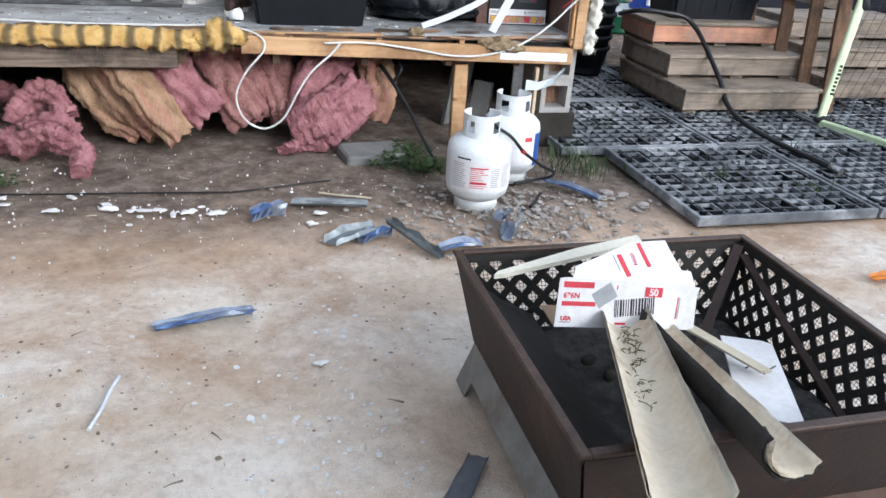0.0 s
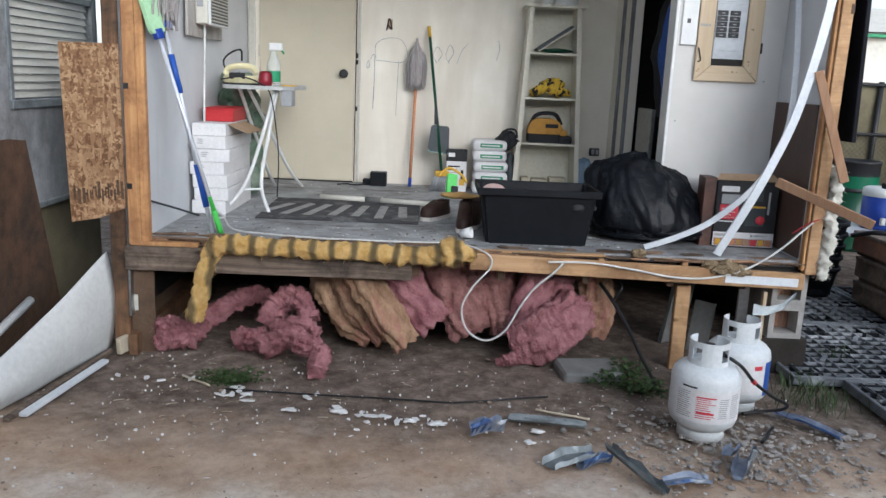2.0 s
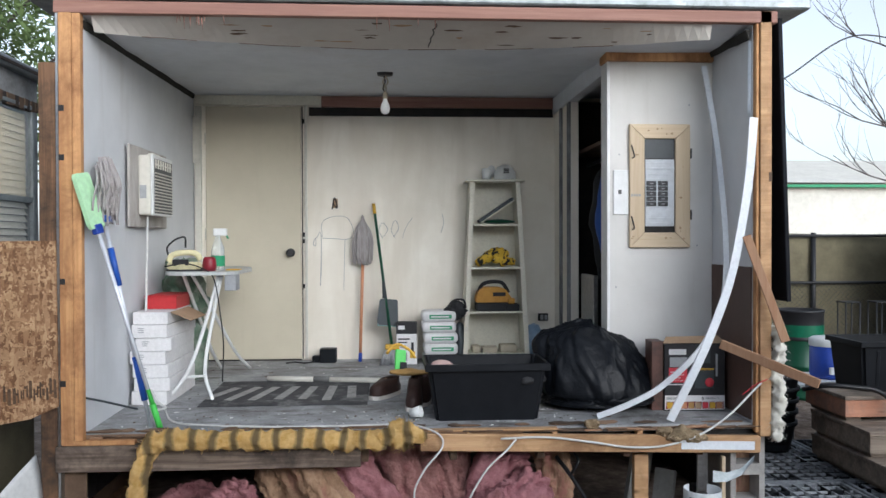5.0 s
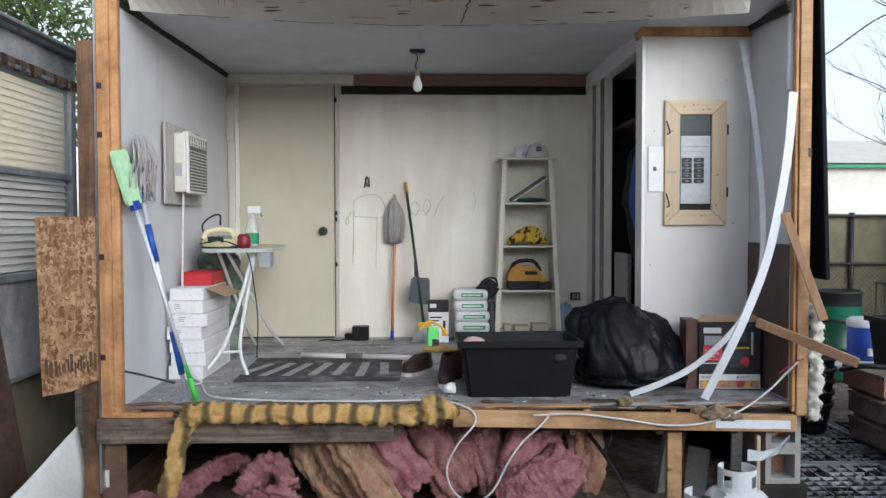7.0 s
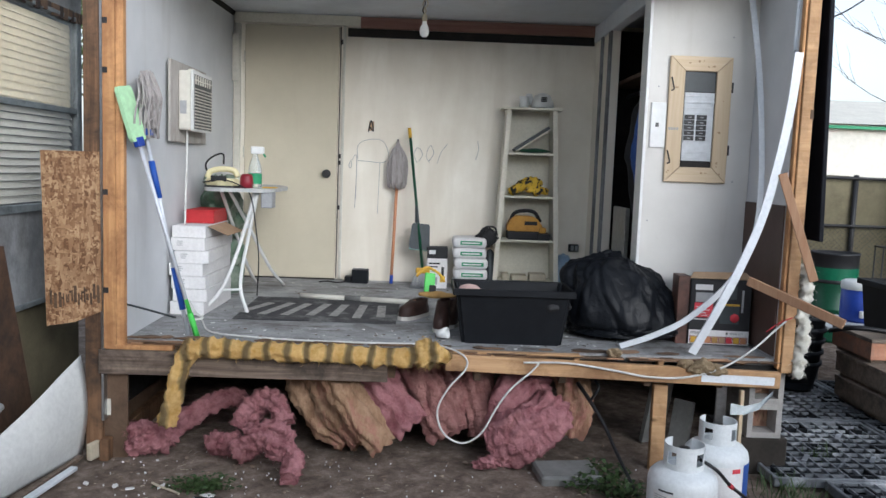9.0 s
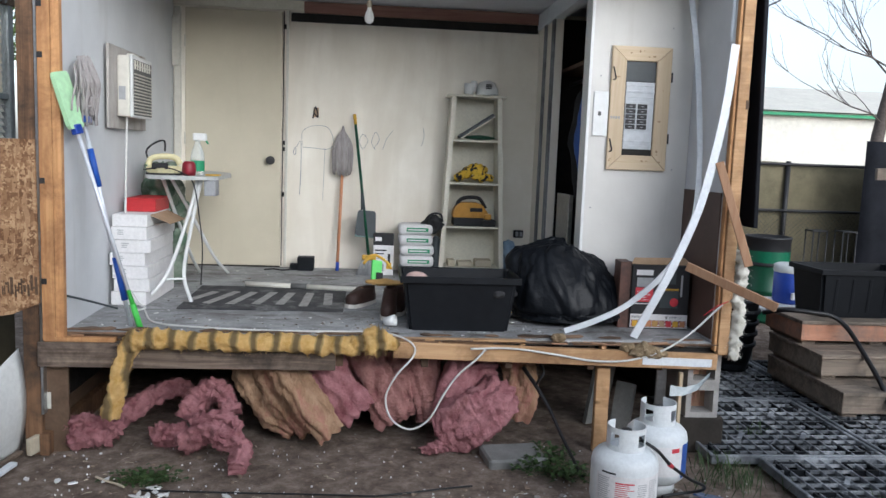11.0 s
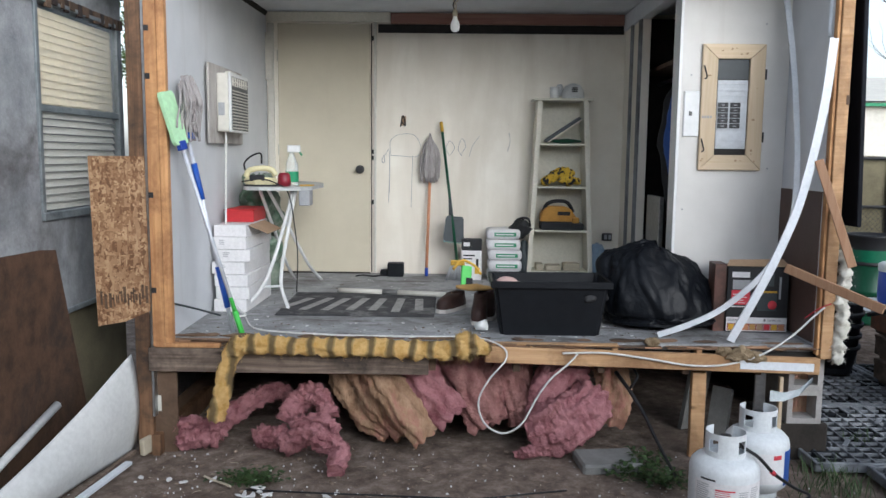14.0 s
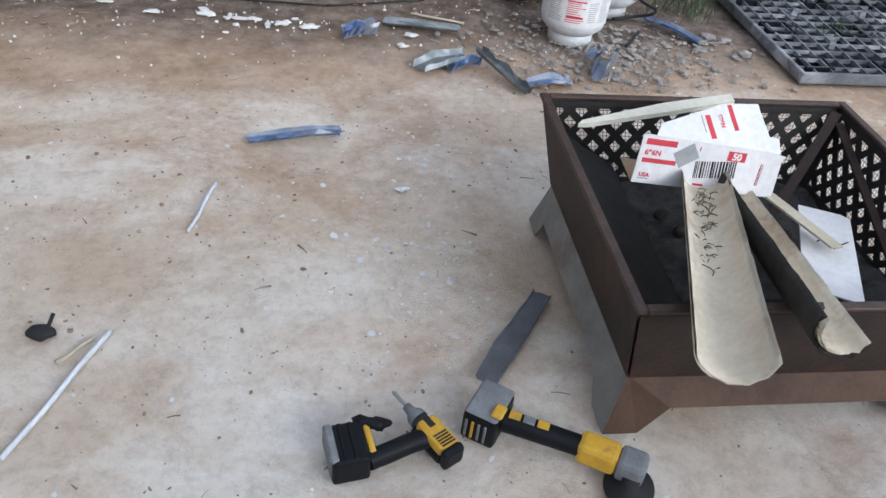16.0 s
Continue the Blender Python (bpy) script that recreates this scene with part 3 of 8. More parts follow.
    for j in range(ny + 1):
        y = .0 + (BACK + .1) * j / ny
        row = []
        for i in range(nx + 1):
            x = -.12 + 3.74 * i / nx
            sag = .03 * math.exp(-((y - .75) / .35) ** 2) * math.sin(math.pi * i / nx) + .006 * noise.noise(V((x * 2, y * 4, 1)))
            row.append(bm.verts.new((x, y, 2.765 + .012 * y - sag + .04 * max(0, 1 - y / .32))))
        g.append(row)
    for a, b in zip(g, g[1:]):
        for i in range(nx):
            bm.faces.new((a[i], a[i + 1], b[i + 1], b[i])).smooth = True
    top = bmesh.ops.extrude_face_region(bm, geom=bm.faces[:])
    for v in [v for v in top["geom"] if isinstance(v, bmesh.types.BMVert)]:
        v.co.z = 2.84
    ceiling = tagged(part("ceiling", bm, M["ceil"]), "sagging pale ceiling board with a cracked front strip", "ceiling", kind="structure")
    random.seed(8)
    bm = bmesh.new()
    xs = [.02 + 3.26 * i / 60 for i in range(61)]
    lo, hi = [], []
    for x in xs:
        reach = max(.02, .33 * (1 - ((x - 1.63) / 1.72) ** 2))
        ragged = .012 * noise.noise(V((x * 2.3, 0, 0))) + .010 * noise.noise(V((x * 13, 4, 0)))
        lo.append(bm.verts.new((x, reach + ragged, 2.722 + .004 * noise.noise(V((x * 4, 2, 0))))))
        hi.append(bm.verts.new((x, -.004, 2.798)))
    edge_line = [v.co.copy() for v in lo]
    for i in range(60):
        bm.faces.new((hi[i], hi[i + 1], lo[i + 1], lo[i]))
    ex = bmesh.ops.extrude_face_region(bm, geom=bm.faces[:])
    for v in [v for v in ex["geom"] if isinstance(v, bmesh.types.BMVert)]:
        v.co.z += .010
    part("front_strip", bm, M["strip"], ceiling, "cracked plaster strip with brown stains")
    for a in (4, 13, 21, 30, 38, 47):
        bm = bmesh.new()
        tube(bm, [p + V((0, .002, .001)) for p in edge_line[a:a + random.randint(5, 9)]], .0035, 5)
        part("torn_edge", bm, M["ply"], ceiling, "dark torn paper edge")

    def on_strip(x, u):
        k = min(60, max(0, int((x - .02) / 3.26 * 60)))
        return V((x, -.004, 2.798)).lerp(edge_line[k], u) - V((0, 0, .0015))
    for i in range(22):
        x, u = random.uniform(.5, 3.0), random.uniform(.1, .85)
        w, d = random.uniform(.02, .085), random.uniform(.004, .016)
        o = on_strip(x, u)
        t = edge_line[30] - V((edge_line[30].x, -.004, 2.798))
        t.normalize()
        bm = bmesh.new()
        ring = [bm.verts.new(o + V((w * math.cos(.7 * q) * random.uniform(.4, 1.1), 0, 0)) + t * d * math.sin(.7 * q) * random.uniform(.4, 1.2)) for q in range(9)]
        bm.faces.new(ring)
        part("brown_scar", bm, M["ply"] if i % 3 else M["card"], ceiling, "torn brown paper scar")
    crack = [on_strip(1.80 + .012 * math.sin(q * 2.3), .1 + .1 * q) for q in range(9)]
    bm = bmesh.new()
    tube(bm, crack, .0035, 5)
    part("crack", bm, M["ink"], ceiling)
    # open joints between the ceiling and the side walls
    for x0, y0, y1, w in ((-.03, .0, BACK - .03, .005), (3.485, .0, .52, .014)):
        bm = bmesh.new()
        n = 40
        a = []
        for k in range(n + 1):
            y = y0 + (y1 - y0) * k / n
            xx = x0 + (.031 * k / n if x0 < 1 else 0)
            ww = w * (.5 + .7 * abs(noise.noise(V((y * 5, x0, 3)))) + .25 * noise.noise(V((y * 16, 1, 0)))) * (1.5 - .9 * k / n)
            z = 2.752 + .008 * y
            sg = 1 if x0 < 1 else -1
            a.append([bm.verts.new((xx - .004 * sg, y, z - .012 - ww)), bm.verts.new((xx + .003 * sg, y, z - .012 - ww)), bm.verts.new((xx + .018 * sg, y, z + .02)), bm.verts.new((xx - .004 * sg, y, z + .02))])
        for p, q in zip(a, a[1:]):
            for k in range(4):
                bm.faces.new((p[k], p[(k + 1) % 4], q[(k + 1) % 4], q[k]))
        bm.faces.new(a[0])
        bm.faces.new(a[-1][::-1])
        part("open_joint", bm, M["soot_and_shade"], ceiling, "dark open joint along the wall")
    for i in range(16):
        x = random.uniform(.44, .70) if i < 11 else random.uniform(.0, 3.3)
        bm = bmesh.new()
        tube(bm, [(x, -.02, 2.80), (x + random.uniform(-.006, .006), -.022, 2.80 - random.uniform(.02, .075))], .004, 5, .001)
        part("splinter", bm, M["redw"], ceiling, "reddish wood splinter")
    part("top_plate", B(-.15, 3.62, -.05, -.002, 2.797, 2.86, .003), M["redw"], ceiling, "pine top plate")
    roof = tagged(part("roof", B(-.3, 3.8, -.06, BACK + .3, 2.87, 2.95, .01), M["greym"]), "flat metal trailer roof", "roof", kind="structure")
    # rim boards under the floor
    r = tagged(part("rim_board", B(-.155, 1.39, -.055, -.016, .462, .595, .004), M["grey"]), "weathered grey rim board under the floor", "board", kind="structure")
    part("ledger", B(-.12, .24, -.05, -.012, .597, .622, .003), M["pinez"], r)
    bm = bmesh.new()
    bar(bm, (1.70, -.04, .584), (3.525, -.04, .539), .04, .09, bev=.004)
    r2 = tagged(part("new_rim_board", bm, M["pine"]), "new pale pine board nailed along the floor edge", "board", kind="structure")
    bm = bmesh.new()
    bar(bm, (3.09, -.062, .546), (3.49, -.062, .535), .004, .045)
    part("white_patch", bm, M["paint"], r2, "white painted strip")
    # dark backing paints the shaded gap behind the pine board
    bm = bmesh.new()
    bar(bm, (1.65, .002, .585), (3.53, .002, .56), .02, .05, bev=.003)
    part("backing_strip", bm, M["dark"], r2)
    # crawl space, closed by skirting whose dark colour paints the shade
    s = tagged(part("skirting_north", B(-.2, 3.7, BACK, BACK + .06, -.05, .6), M["dark"]), "added far skirting with the crawl space's shade painted into its colour", "wall", kind="structure")
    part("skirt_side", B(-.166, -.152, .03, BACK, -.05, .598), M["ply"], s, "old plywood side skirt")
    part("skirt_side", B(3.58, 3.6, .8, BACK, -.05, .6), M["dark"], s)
    part("ground_rail", B(-.15, -.10, -.06, .9, -.02, .10, .004), M["greyz"], s)
    # weathered corner post and the panel nailed on it
    po = tagged(part("corner_post", B(-.234, -.146, -.03, .015, -.05, 2.55, .004), M["greyz"]), "weathered brown corner post", "post", kind="structure")
    part("corner_face", B(-.168, -.02, .002, .02, -.03, .46, .003), M["ply"], po, "stained plywood below the floor")
    part("paper_scrap", B(-.14, -.11, -.001, .0015, .22, .31), M["offw"], po)
    m = Matrix.Translation((-.283, -.045, 1.17)) @ Matrix.Rotation(radians(-1.2), 4, "Y")
    bm = bmesh.new()
    plate(bm, [(-.15, -.455), (-.13, -.45), (.0, -.43), (.14, -.372), (.15, .47), (-.152, .475)], .013, m @ Matrix.Rotation(radians(90), 4, "X"))
    ob = tagged(part("osb_panel", bm, osb), "strandboard offcut nailed beside the opening", "board")
    # grade stamp, worn past reading
    random.seed(5)
    x = -.128
    while x < .125:
        w = random.uniform(.005, .016)
        lo, hi = -.345 + random.uniform(0, .03), -.245 + random.uniform(-.04, .012)
        part("stamp_mark", B(x, x + w, -.0145, -.0125, lo + .12 * x, hi + .12 * x, m=m), M["stamp"], ob)
        if random.random() < .5:
            zz = random.uniform(-.33, -.27)
            part("stamp_mark", B(x + w, x + w + .012, -.0143, -.0126, zz + .12 * x, zz + .012 + .12 * x, m=m), M["stamp"], ob)
        x += w + random.uniform(.003, .013)


rooms()


def floor_crumbs():
    rnd = random.Random(77)
    for nm, lab, mat, n in (("floor_crumbs", "white plaster crumbs strewn over the worn floor", "flake", 150), ("floor_chips", "dark wood chips strewn over the worn floor", "ply", 130)):
        bm = bmesh.new()
        for i in range(n):
            x, y = rnd.uniform(.1, 2.8), rnd.uniform(.06, 2.0) if i % 3 else rnd.uniform(.04, .4)
            r, k = rnd.choice((.003, .004, .006, .010)), rnd.choice((4, 5, 6))
            plate(bm, [(r * math.cos(6.283 * q / k) * rnd.uniform(.6, 1.6), r * math.sin(6.283 * q / k) * rnd.uniform(.4, 1.0)) for q in range(k)], .003, Matrix.Translation((x, y, fz(y) + .0005)) @ Matrix.Rotation(rnd.uniform(0, 6), 4, "Z"))
        tagged(part(nm, bm, M[mat]), lab, "debris", kind="stuff")


floor_crumbs()


# ---- neighbouring trailer ----
def neighbour():
    X = -.62
    h = thing("neighbour_trailer", (X, 0, 0), "weathered grey stucco trailer with a dusty blind window", "house")
    for a in ((-6, -.225, .79, 2.62), (.80, .86, .79, 2.62), (-.225, .80, .79, 1.33), (-.225, .80, 2.45, 2.62)):
        part("wall", B(X - .12, X, a[0], a[1], a[2], a[3]), M["stucco"], h)
    part("end_wall", B(-4, X - .121, .80, .86, .79, 2.62), M["stucco"], h)
    part("skirt", B(X - .06, X - .03, -6, .85, -.05, .79), M["tan"], h, "tan skirting")
    part("drip_edge", B(X - .1, X + .012, -6, .86, .77, .80, .003), M["greym"], h)
    part("roof", B(-4.2, X + .05, -6, .9, 2.62, 2.68, .01), M["greym"], h, "rusty roof edge")
    part("roof_rust", B(X + .051, X + .056, -6, .9, 2.635, 2.655), M["rust"], h)
    random.seed(41)
    for i in range(46):
        y = -1.4 + .05 * i + random.uniform(-.01, .01)
        if y > .84:
            break
        d = random.uniform(.02, .06)
        part("peeling_edge", B(X + .001, X + .012 + random.uniform(0, .01), y, y + random.uniform(.035, .06), 2.47 - d, 2.485, .002), M["ply"] if i % 3 else M["rust"], h, "ragged dark peeling edge")
    # dark sheet paints the unlit room behind the blinds
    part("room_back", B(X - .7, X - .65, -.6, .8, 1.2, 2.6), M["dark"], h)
    w = part("window", B(X - .02, X + .012, -.225, -.19, 1.33, 2.45, .003), M["greym"], h, "dusty aluminium sash window")
    part("jamb", B(X - .02, X + .012, .77, .80, 1.33, 2.45, .003), M["greym"], w)
    part("sill", B(X - .03, X + .02, -.225, .80, 1.30, 1.345, .004), M["greym"], w)
    part("head", B(X - .02, X + .014, -.225, .80, 2.43, 2.455, .003), M["greym"], w)
    part("meeting_rail", B(X - .015, X + .006, -.19, .77, 1.87, 1.905, .003), M["greym"], w)
    for z0, z1, dx in ((1.345, 1.87, -.012), (1.905, 2.43, -.004)):
        ob = part("pane", B(X + dx - .003, X + dx, -.19, .77, z0, z1), glass, w)
        ob.visible_shadow = False
    # upper slats carry the pane's warm sky reflection in their colour
    for i in range(26):
        z = 1.37 + .0405 * i
        bm = bmesh.new()
        box(bm, -.021, .021, -.18, .76, -.0012, .0012, m=Matrix.Translation((X - .032, 0, z)) @ Matrix.Rotation(radians(78 if z > 1.88 else 58), 4, "Y"))
        part("blind_slat", bm, M["glow_slat"] if z > 1.88 else M["offw"], w)


# warm pale tone paints reflected sky onto the upper slats
M["glow_slat"] = plain("blind_with_sky_glow", (.90, .78, .56), .3)
neighbour()


# unseen plain walls added behind and beside the yard to block horizon light
tagged(part("wall_yard_south", B(-7, 13, -9.2, -9.0, -.05, 3.2), M["stucco"]), "unseen plain grey wall added behind the yard to block low sky light", "wall", kind="structure")
tagged(part("wall_yard_east", B(13.0, 13.2, -9.2, 4.8, -.05, 2.2), M["stucco"]), "unseen plain grey wall added beside the yard to block low sky light", "wall", kind="structure")


# ---- under the floor ----
def fluffy(bm, pts, w, t, seed, n=26, seg=44, rough=.010, ridges=3, floor=.004):
    """A soft folded batt: a flattened roll swept through points, fibrous all over."""
    n0 = len(bm.verts)
    P = spline(pts, n)
    side = (P[1] - P[0]).cross(V((0, 1, .15))).normalized()
    tube(bm, P, w, seg, w * .8, True, t / w, side)
    bm.verts.ensure_lookup_table()
    bm.normal_update()
    o = V((seed * 2.1, seed * .7, seed))
    for i, v in enumerate(bm.verts[n0:]):
        p = v.co.copy()
        big = noise.noise(p * 7 + o)
        ang = 2 * math.pi * (i % seg) / seg
        fold = abs(math.sin(ang * ridges + 1.6 * noise.noise(p * 9 + o)))
        fine = .9 * noise.noise(p * 30 + o) + .8 * noise.noise(p * 62 + o) + .3 * noise.noise(p * 150 + o)
        v.co = p + v.normal * (w * .25 * big + w * .22 * (fold - .5) + rough * fine)
        v.co.z = min(max(v.co.z, floor), .598)
    return bm


def insulation():
    g = "torn insulation under the floor"
    batts = (
        ("browned fibreglass batt sagging from the floor", "pinkb", [(1.0, .38, .52), (.90, .30, .41), (.96, .22, .24), (1.18, .15, .07)], .11, .07),
        ("browned fibreglass batt sagging from the floor", "pinkb", [(1.07, .32, .54), (.99, .24, .45), (1.08, .16, .28), (1.26, .09, .08)], .11, .07),
        ("browned pink batt bulging from the floor", "pinkb", [(1.14, .28, .56), (1.08, .16, .48), (1.22, .06, .30), (1.39, .0, .09)], .13, .08),
        ("pink batt folded under the floor", "pink", [(1.28, .30, .56), (1.30, .18, .48), (1.40, .12, .33), (1.53, .10, .18)], .12, .08),
        ("long pink batt hanging under the floor", "pink2", [(1.48, .36, .56), (1.54, .28, .46), (1.63, .20, .30), (1.74, .16, .12)], .14, .07),
        ("long brownish pink batt hanging under the floor", "pink2", [(1.68, .36, .56), (1.70, .30, .42), (1.76, .24, .28), (1.82, .22, .12)], .10, .06),
        ("narrow pink batt hanging under the floor", "pink2", [(1.88, .34, .56), (1.88, .28, .42), (1.92, .22, .26), (1.95, .2, .11)], .11, .06),
        ("browned batt hanging beside the pink ball", "pinkb", [(2.34, .30, .56), (2.44, .24, .46), (2.47, .2, .3), (2.44, .18, .12)], .10, .07),
    )
    for s, (label, mat, pts, w, t) in enumerate(batts):
        bm = bmesh.new()
        fluffy(bm, pts, w, t, s + 1, rough=.011, ridges=4)
        tufts(bm, 500, .0008, s, .016)
        tagged(part("insulation_batt", bm, M[mat]), label, "insulation", g)
    bm = bmesh.new()
    fluffy(bm, [(2.02, .08, .09), (2.10, .04, .14), (2.2, .02, .20), (2.28, .05, .26), (2.32, .12, .3)], .15, .13, 31, rough=.016, ridges=5)
    fluffy(bm, [(2.04, .16, .20), (2.08, .14, .32), (2.16, .2, .44), (2.3, .24, .44)], .10, .09, 33, rough=.009, ridges=4)
    tufts(bm, 1300, .0009, 31, .022)
    tagged(part("insulation_ball", bm, M["pink"]), "large ball of torn pink fibreglass", "insulation", g)
    heaps = (
        ("torn pink fibreglass on the dirt", [[(-.04, .06, .07), (.04, .02, .13), (.14, .03, .12), (.22, .08, .08)], [(.0, .0, .05), (.1, -.02, .08), (.2, .02, .06)], [(.18, .2, .1), (.34, .3, .2), (.48, .35, .24), (.62, .4, .1)]], .055),
        ("heap of torn pink fibreglass on the dirt", [[(.42, .05, .06), (.52, -.01, .08), (.60, .0, .10)], [(.58, .06, .14), (.66, .1, .28), (.76, .08, .30), (.84, .0, .2)], [(.60, -.08, .06), (.74, -.14, .14), (.86, -.2, .13)], [(.80, -.18, .14), (.92, -.24, .1), (.92, -.38, .04)], [(.66, -.05, .14), (.8, -.1, .2), (.9, -.14, .16)]], .06),
        ("small tuft of pink fibreglass", [[(1.88, -.06, .02), (1.95, -.09, .05), (2.0, -.04, .03)]], .03),
    )
    for s, (label, rolls, w) in enumerate(heaps):
        bm = bmesh.new()
        for k, pts in enumerate(rolls):
            fluffy(bm, pts, w, w * .8, 50 + s * 7 + k, 26, 44, .019, 3)
        tufts(bm, 2600 if w > .04 else 250, .0011, 60 + s, .03)
        tagged(part("insulation_scrap", bm, M["pink"]), label, "insulation", g)


M["pink2"] = surf("faded_pink_insulation", (.28, .13, .12), (.48, .26, .235), 13, .95, .9, 75, (.32, .125, .13), .5, dist=.02, spec=.1)
insulation()


def yellow_roll():
    r = thing("fibreglass_roll", (.3, -.1, .6), "dirty yellow fibreglass roll with dark bands over the board", "insulation")
    bm = bmesh.new()
    wad(bm, [(.31, -.10, .60), (.37, -.095, .628), (.46, -.085, .630), (.7, -.08, .622), (1.0, -.08, .616), (1.3, -.08, .612), (1.52, -.08, .605)], .050, 26, .5, 26, 1, .8)
    tufts(bm, 900, .0010, 71, .022)
    part("long_roll", bm, batt_m, r)
    bm = bmesh.new()
    wad(bm, [(.235, -.13, .21), (.265, -.128, .34), (.295, -.125, .48), (.335, -.11, .60), (.36, -.10, .63)], .053, 24, .35, 24, 5, .42)
    tufts(bm, 300, .0010, 72, .02)
    part("hanging_end", bm, batt_m, r, "flat end hanging to the ground")
    bm = bmesh.new()
    lump(bm, (1.60, -.08, .625), (.10, .05, .06), .6, 22, 4, 3)
    lump(bm, (1.58, -.085, .67), (.045, .035, .04), .6, 26, 3, 8)
    tufts(bm, 700, .0011, 73, .04)
    part("torn_end", bm, batt_m, r, "frayed pale torn end")


yellow_roll()


def supports():
    tagged(part("prop_post", B(2.862, 2.942, .03, .07, -.02, .475, .004), M["pine"]), "short pine post under the floor", "post")

    def block(x, y, z, cat="block"):
        b = thing("cinder_block", (x, y, z), "grey hollow concrete block under the trailer corner", "block", "corner blocks")
        bm = bmesh.new()
        t = .03
        for a in ((0, .19, 0, t), (0, .19, .16, .19), (0, t, t, .16), (.16, .19, t, .16)):
            box(bm, x + a[0], x + a[1], y, y + .38, z + a[2], z + a[3])
        part("shell", bm, M["conc"], b)
        part("core", B(x + t, x + .16, y + .12, y + .2, z + t, z + .16), M["pinkb"], b, "brown block core")
        return b
    block(3.385, .0, .20)
    block(3.385, .0, .392 - .001)
    # footing added under the blocks, in the painted shade colour
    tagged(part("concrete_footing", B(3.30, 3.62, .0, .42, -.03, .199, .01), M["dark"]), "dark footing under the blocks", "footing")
    tagged(part("steel_strap", B(3.24, 3.30, .10, .12, -.01, .49, .002), M["steel"]), "upright galvanised strap under the floor", "strap")
    tagged(part("pale_stake", B(3.325, 3.345, -.03, .0, -.01, .47, .002), M["frame"]), "thin pale wooden stake", "stake")
    bm = bmesh.new()
    P = [V((3.22, -.16, .375)), V((3.30, -.15, .372)), V((3.38, -.14, .40)), V((3.47, -.10, .47))]
    a = [bm.verts.new(p) for p in P]
    b = [bm.verts.new(p + V((.01, .02, .055 - .012 * i))) for i, p in enumerate(P)]
    for i in range(3):
        bm.faces.new((a[i], a[i + 1], b[i + 1], b[i]))
    ex = bmesh.ops.extrude_face_region(bm, geom=bm.faces[:])
    for v in [v for v in ex["geom"] if isinstance(v, bmesh.types.BMVert)]:
        v.co.y += .003
    tagged(part("bent_flashing", bm, M["greym"]), "bent strip of galvanised flashing under the corner", "flashing")
    # paver slab
    m = Matrix.Translation((2.37, -.15, 0)) @ Matrix.Rotation(radians(6), 4, "Z")
    tagged(part("paver_slab", B(-.165, .165, -.12, .13, -.01, .05, .012, m), M["slab"]), "grey plastic-edged slab lying on the dirt", "slab")
    bm = bmesh.new()
    bar(bm, (3.0, .5, .0), (3.04, .42, .46), .16, .03)
    bar(bm, (3.1, .3, 0), (3.15, .35, .3), .12, .03)
    tagged(part("leaning_board", bm, M["slab"]), "grey scrap boards leaning under the floor", "board")
    bm = bmesh.new()
    tube(bm, spline([(2.46, .15, .44), (2.52, .05, .36), (2.58, -.05, .26), (2.62, -.18, .16), (2.66, -.32, .07), (2.68, -.45, .02)], 6), .012, 8, .008)
    tube(bm, spline([(2.52, .05, .37), (2.56, .05, .44), (2.55, .1, .47)], 5), .008, 6)
    tagged(part("black_branch", bm, M["hose"]), "charred black branch leaning under the floor", "branch")


supports()


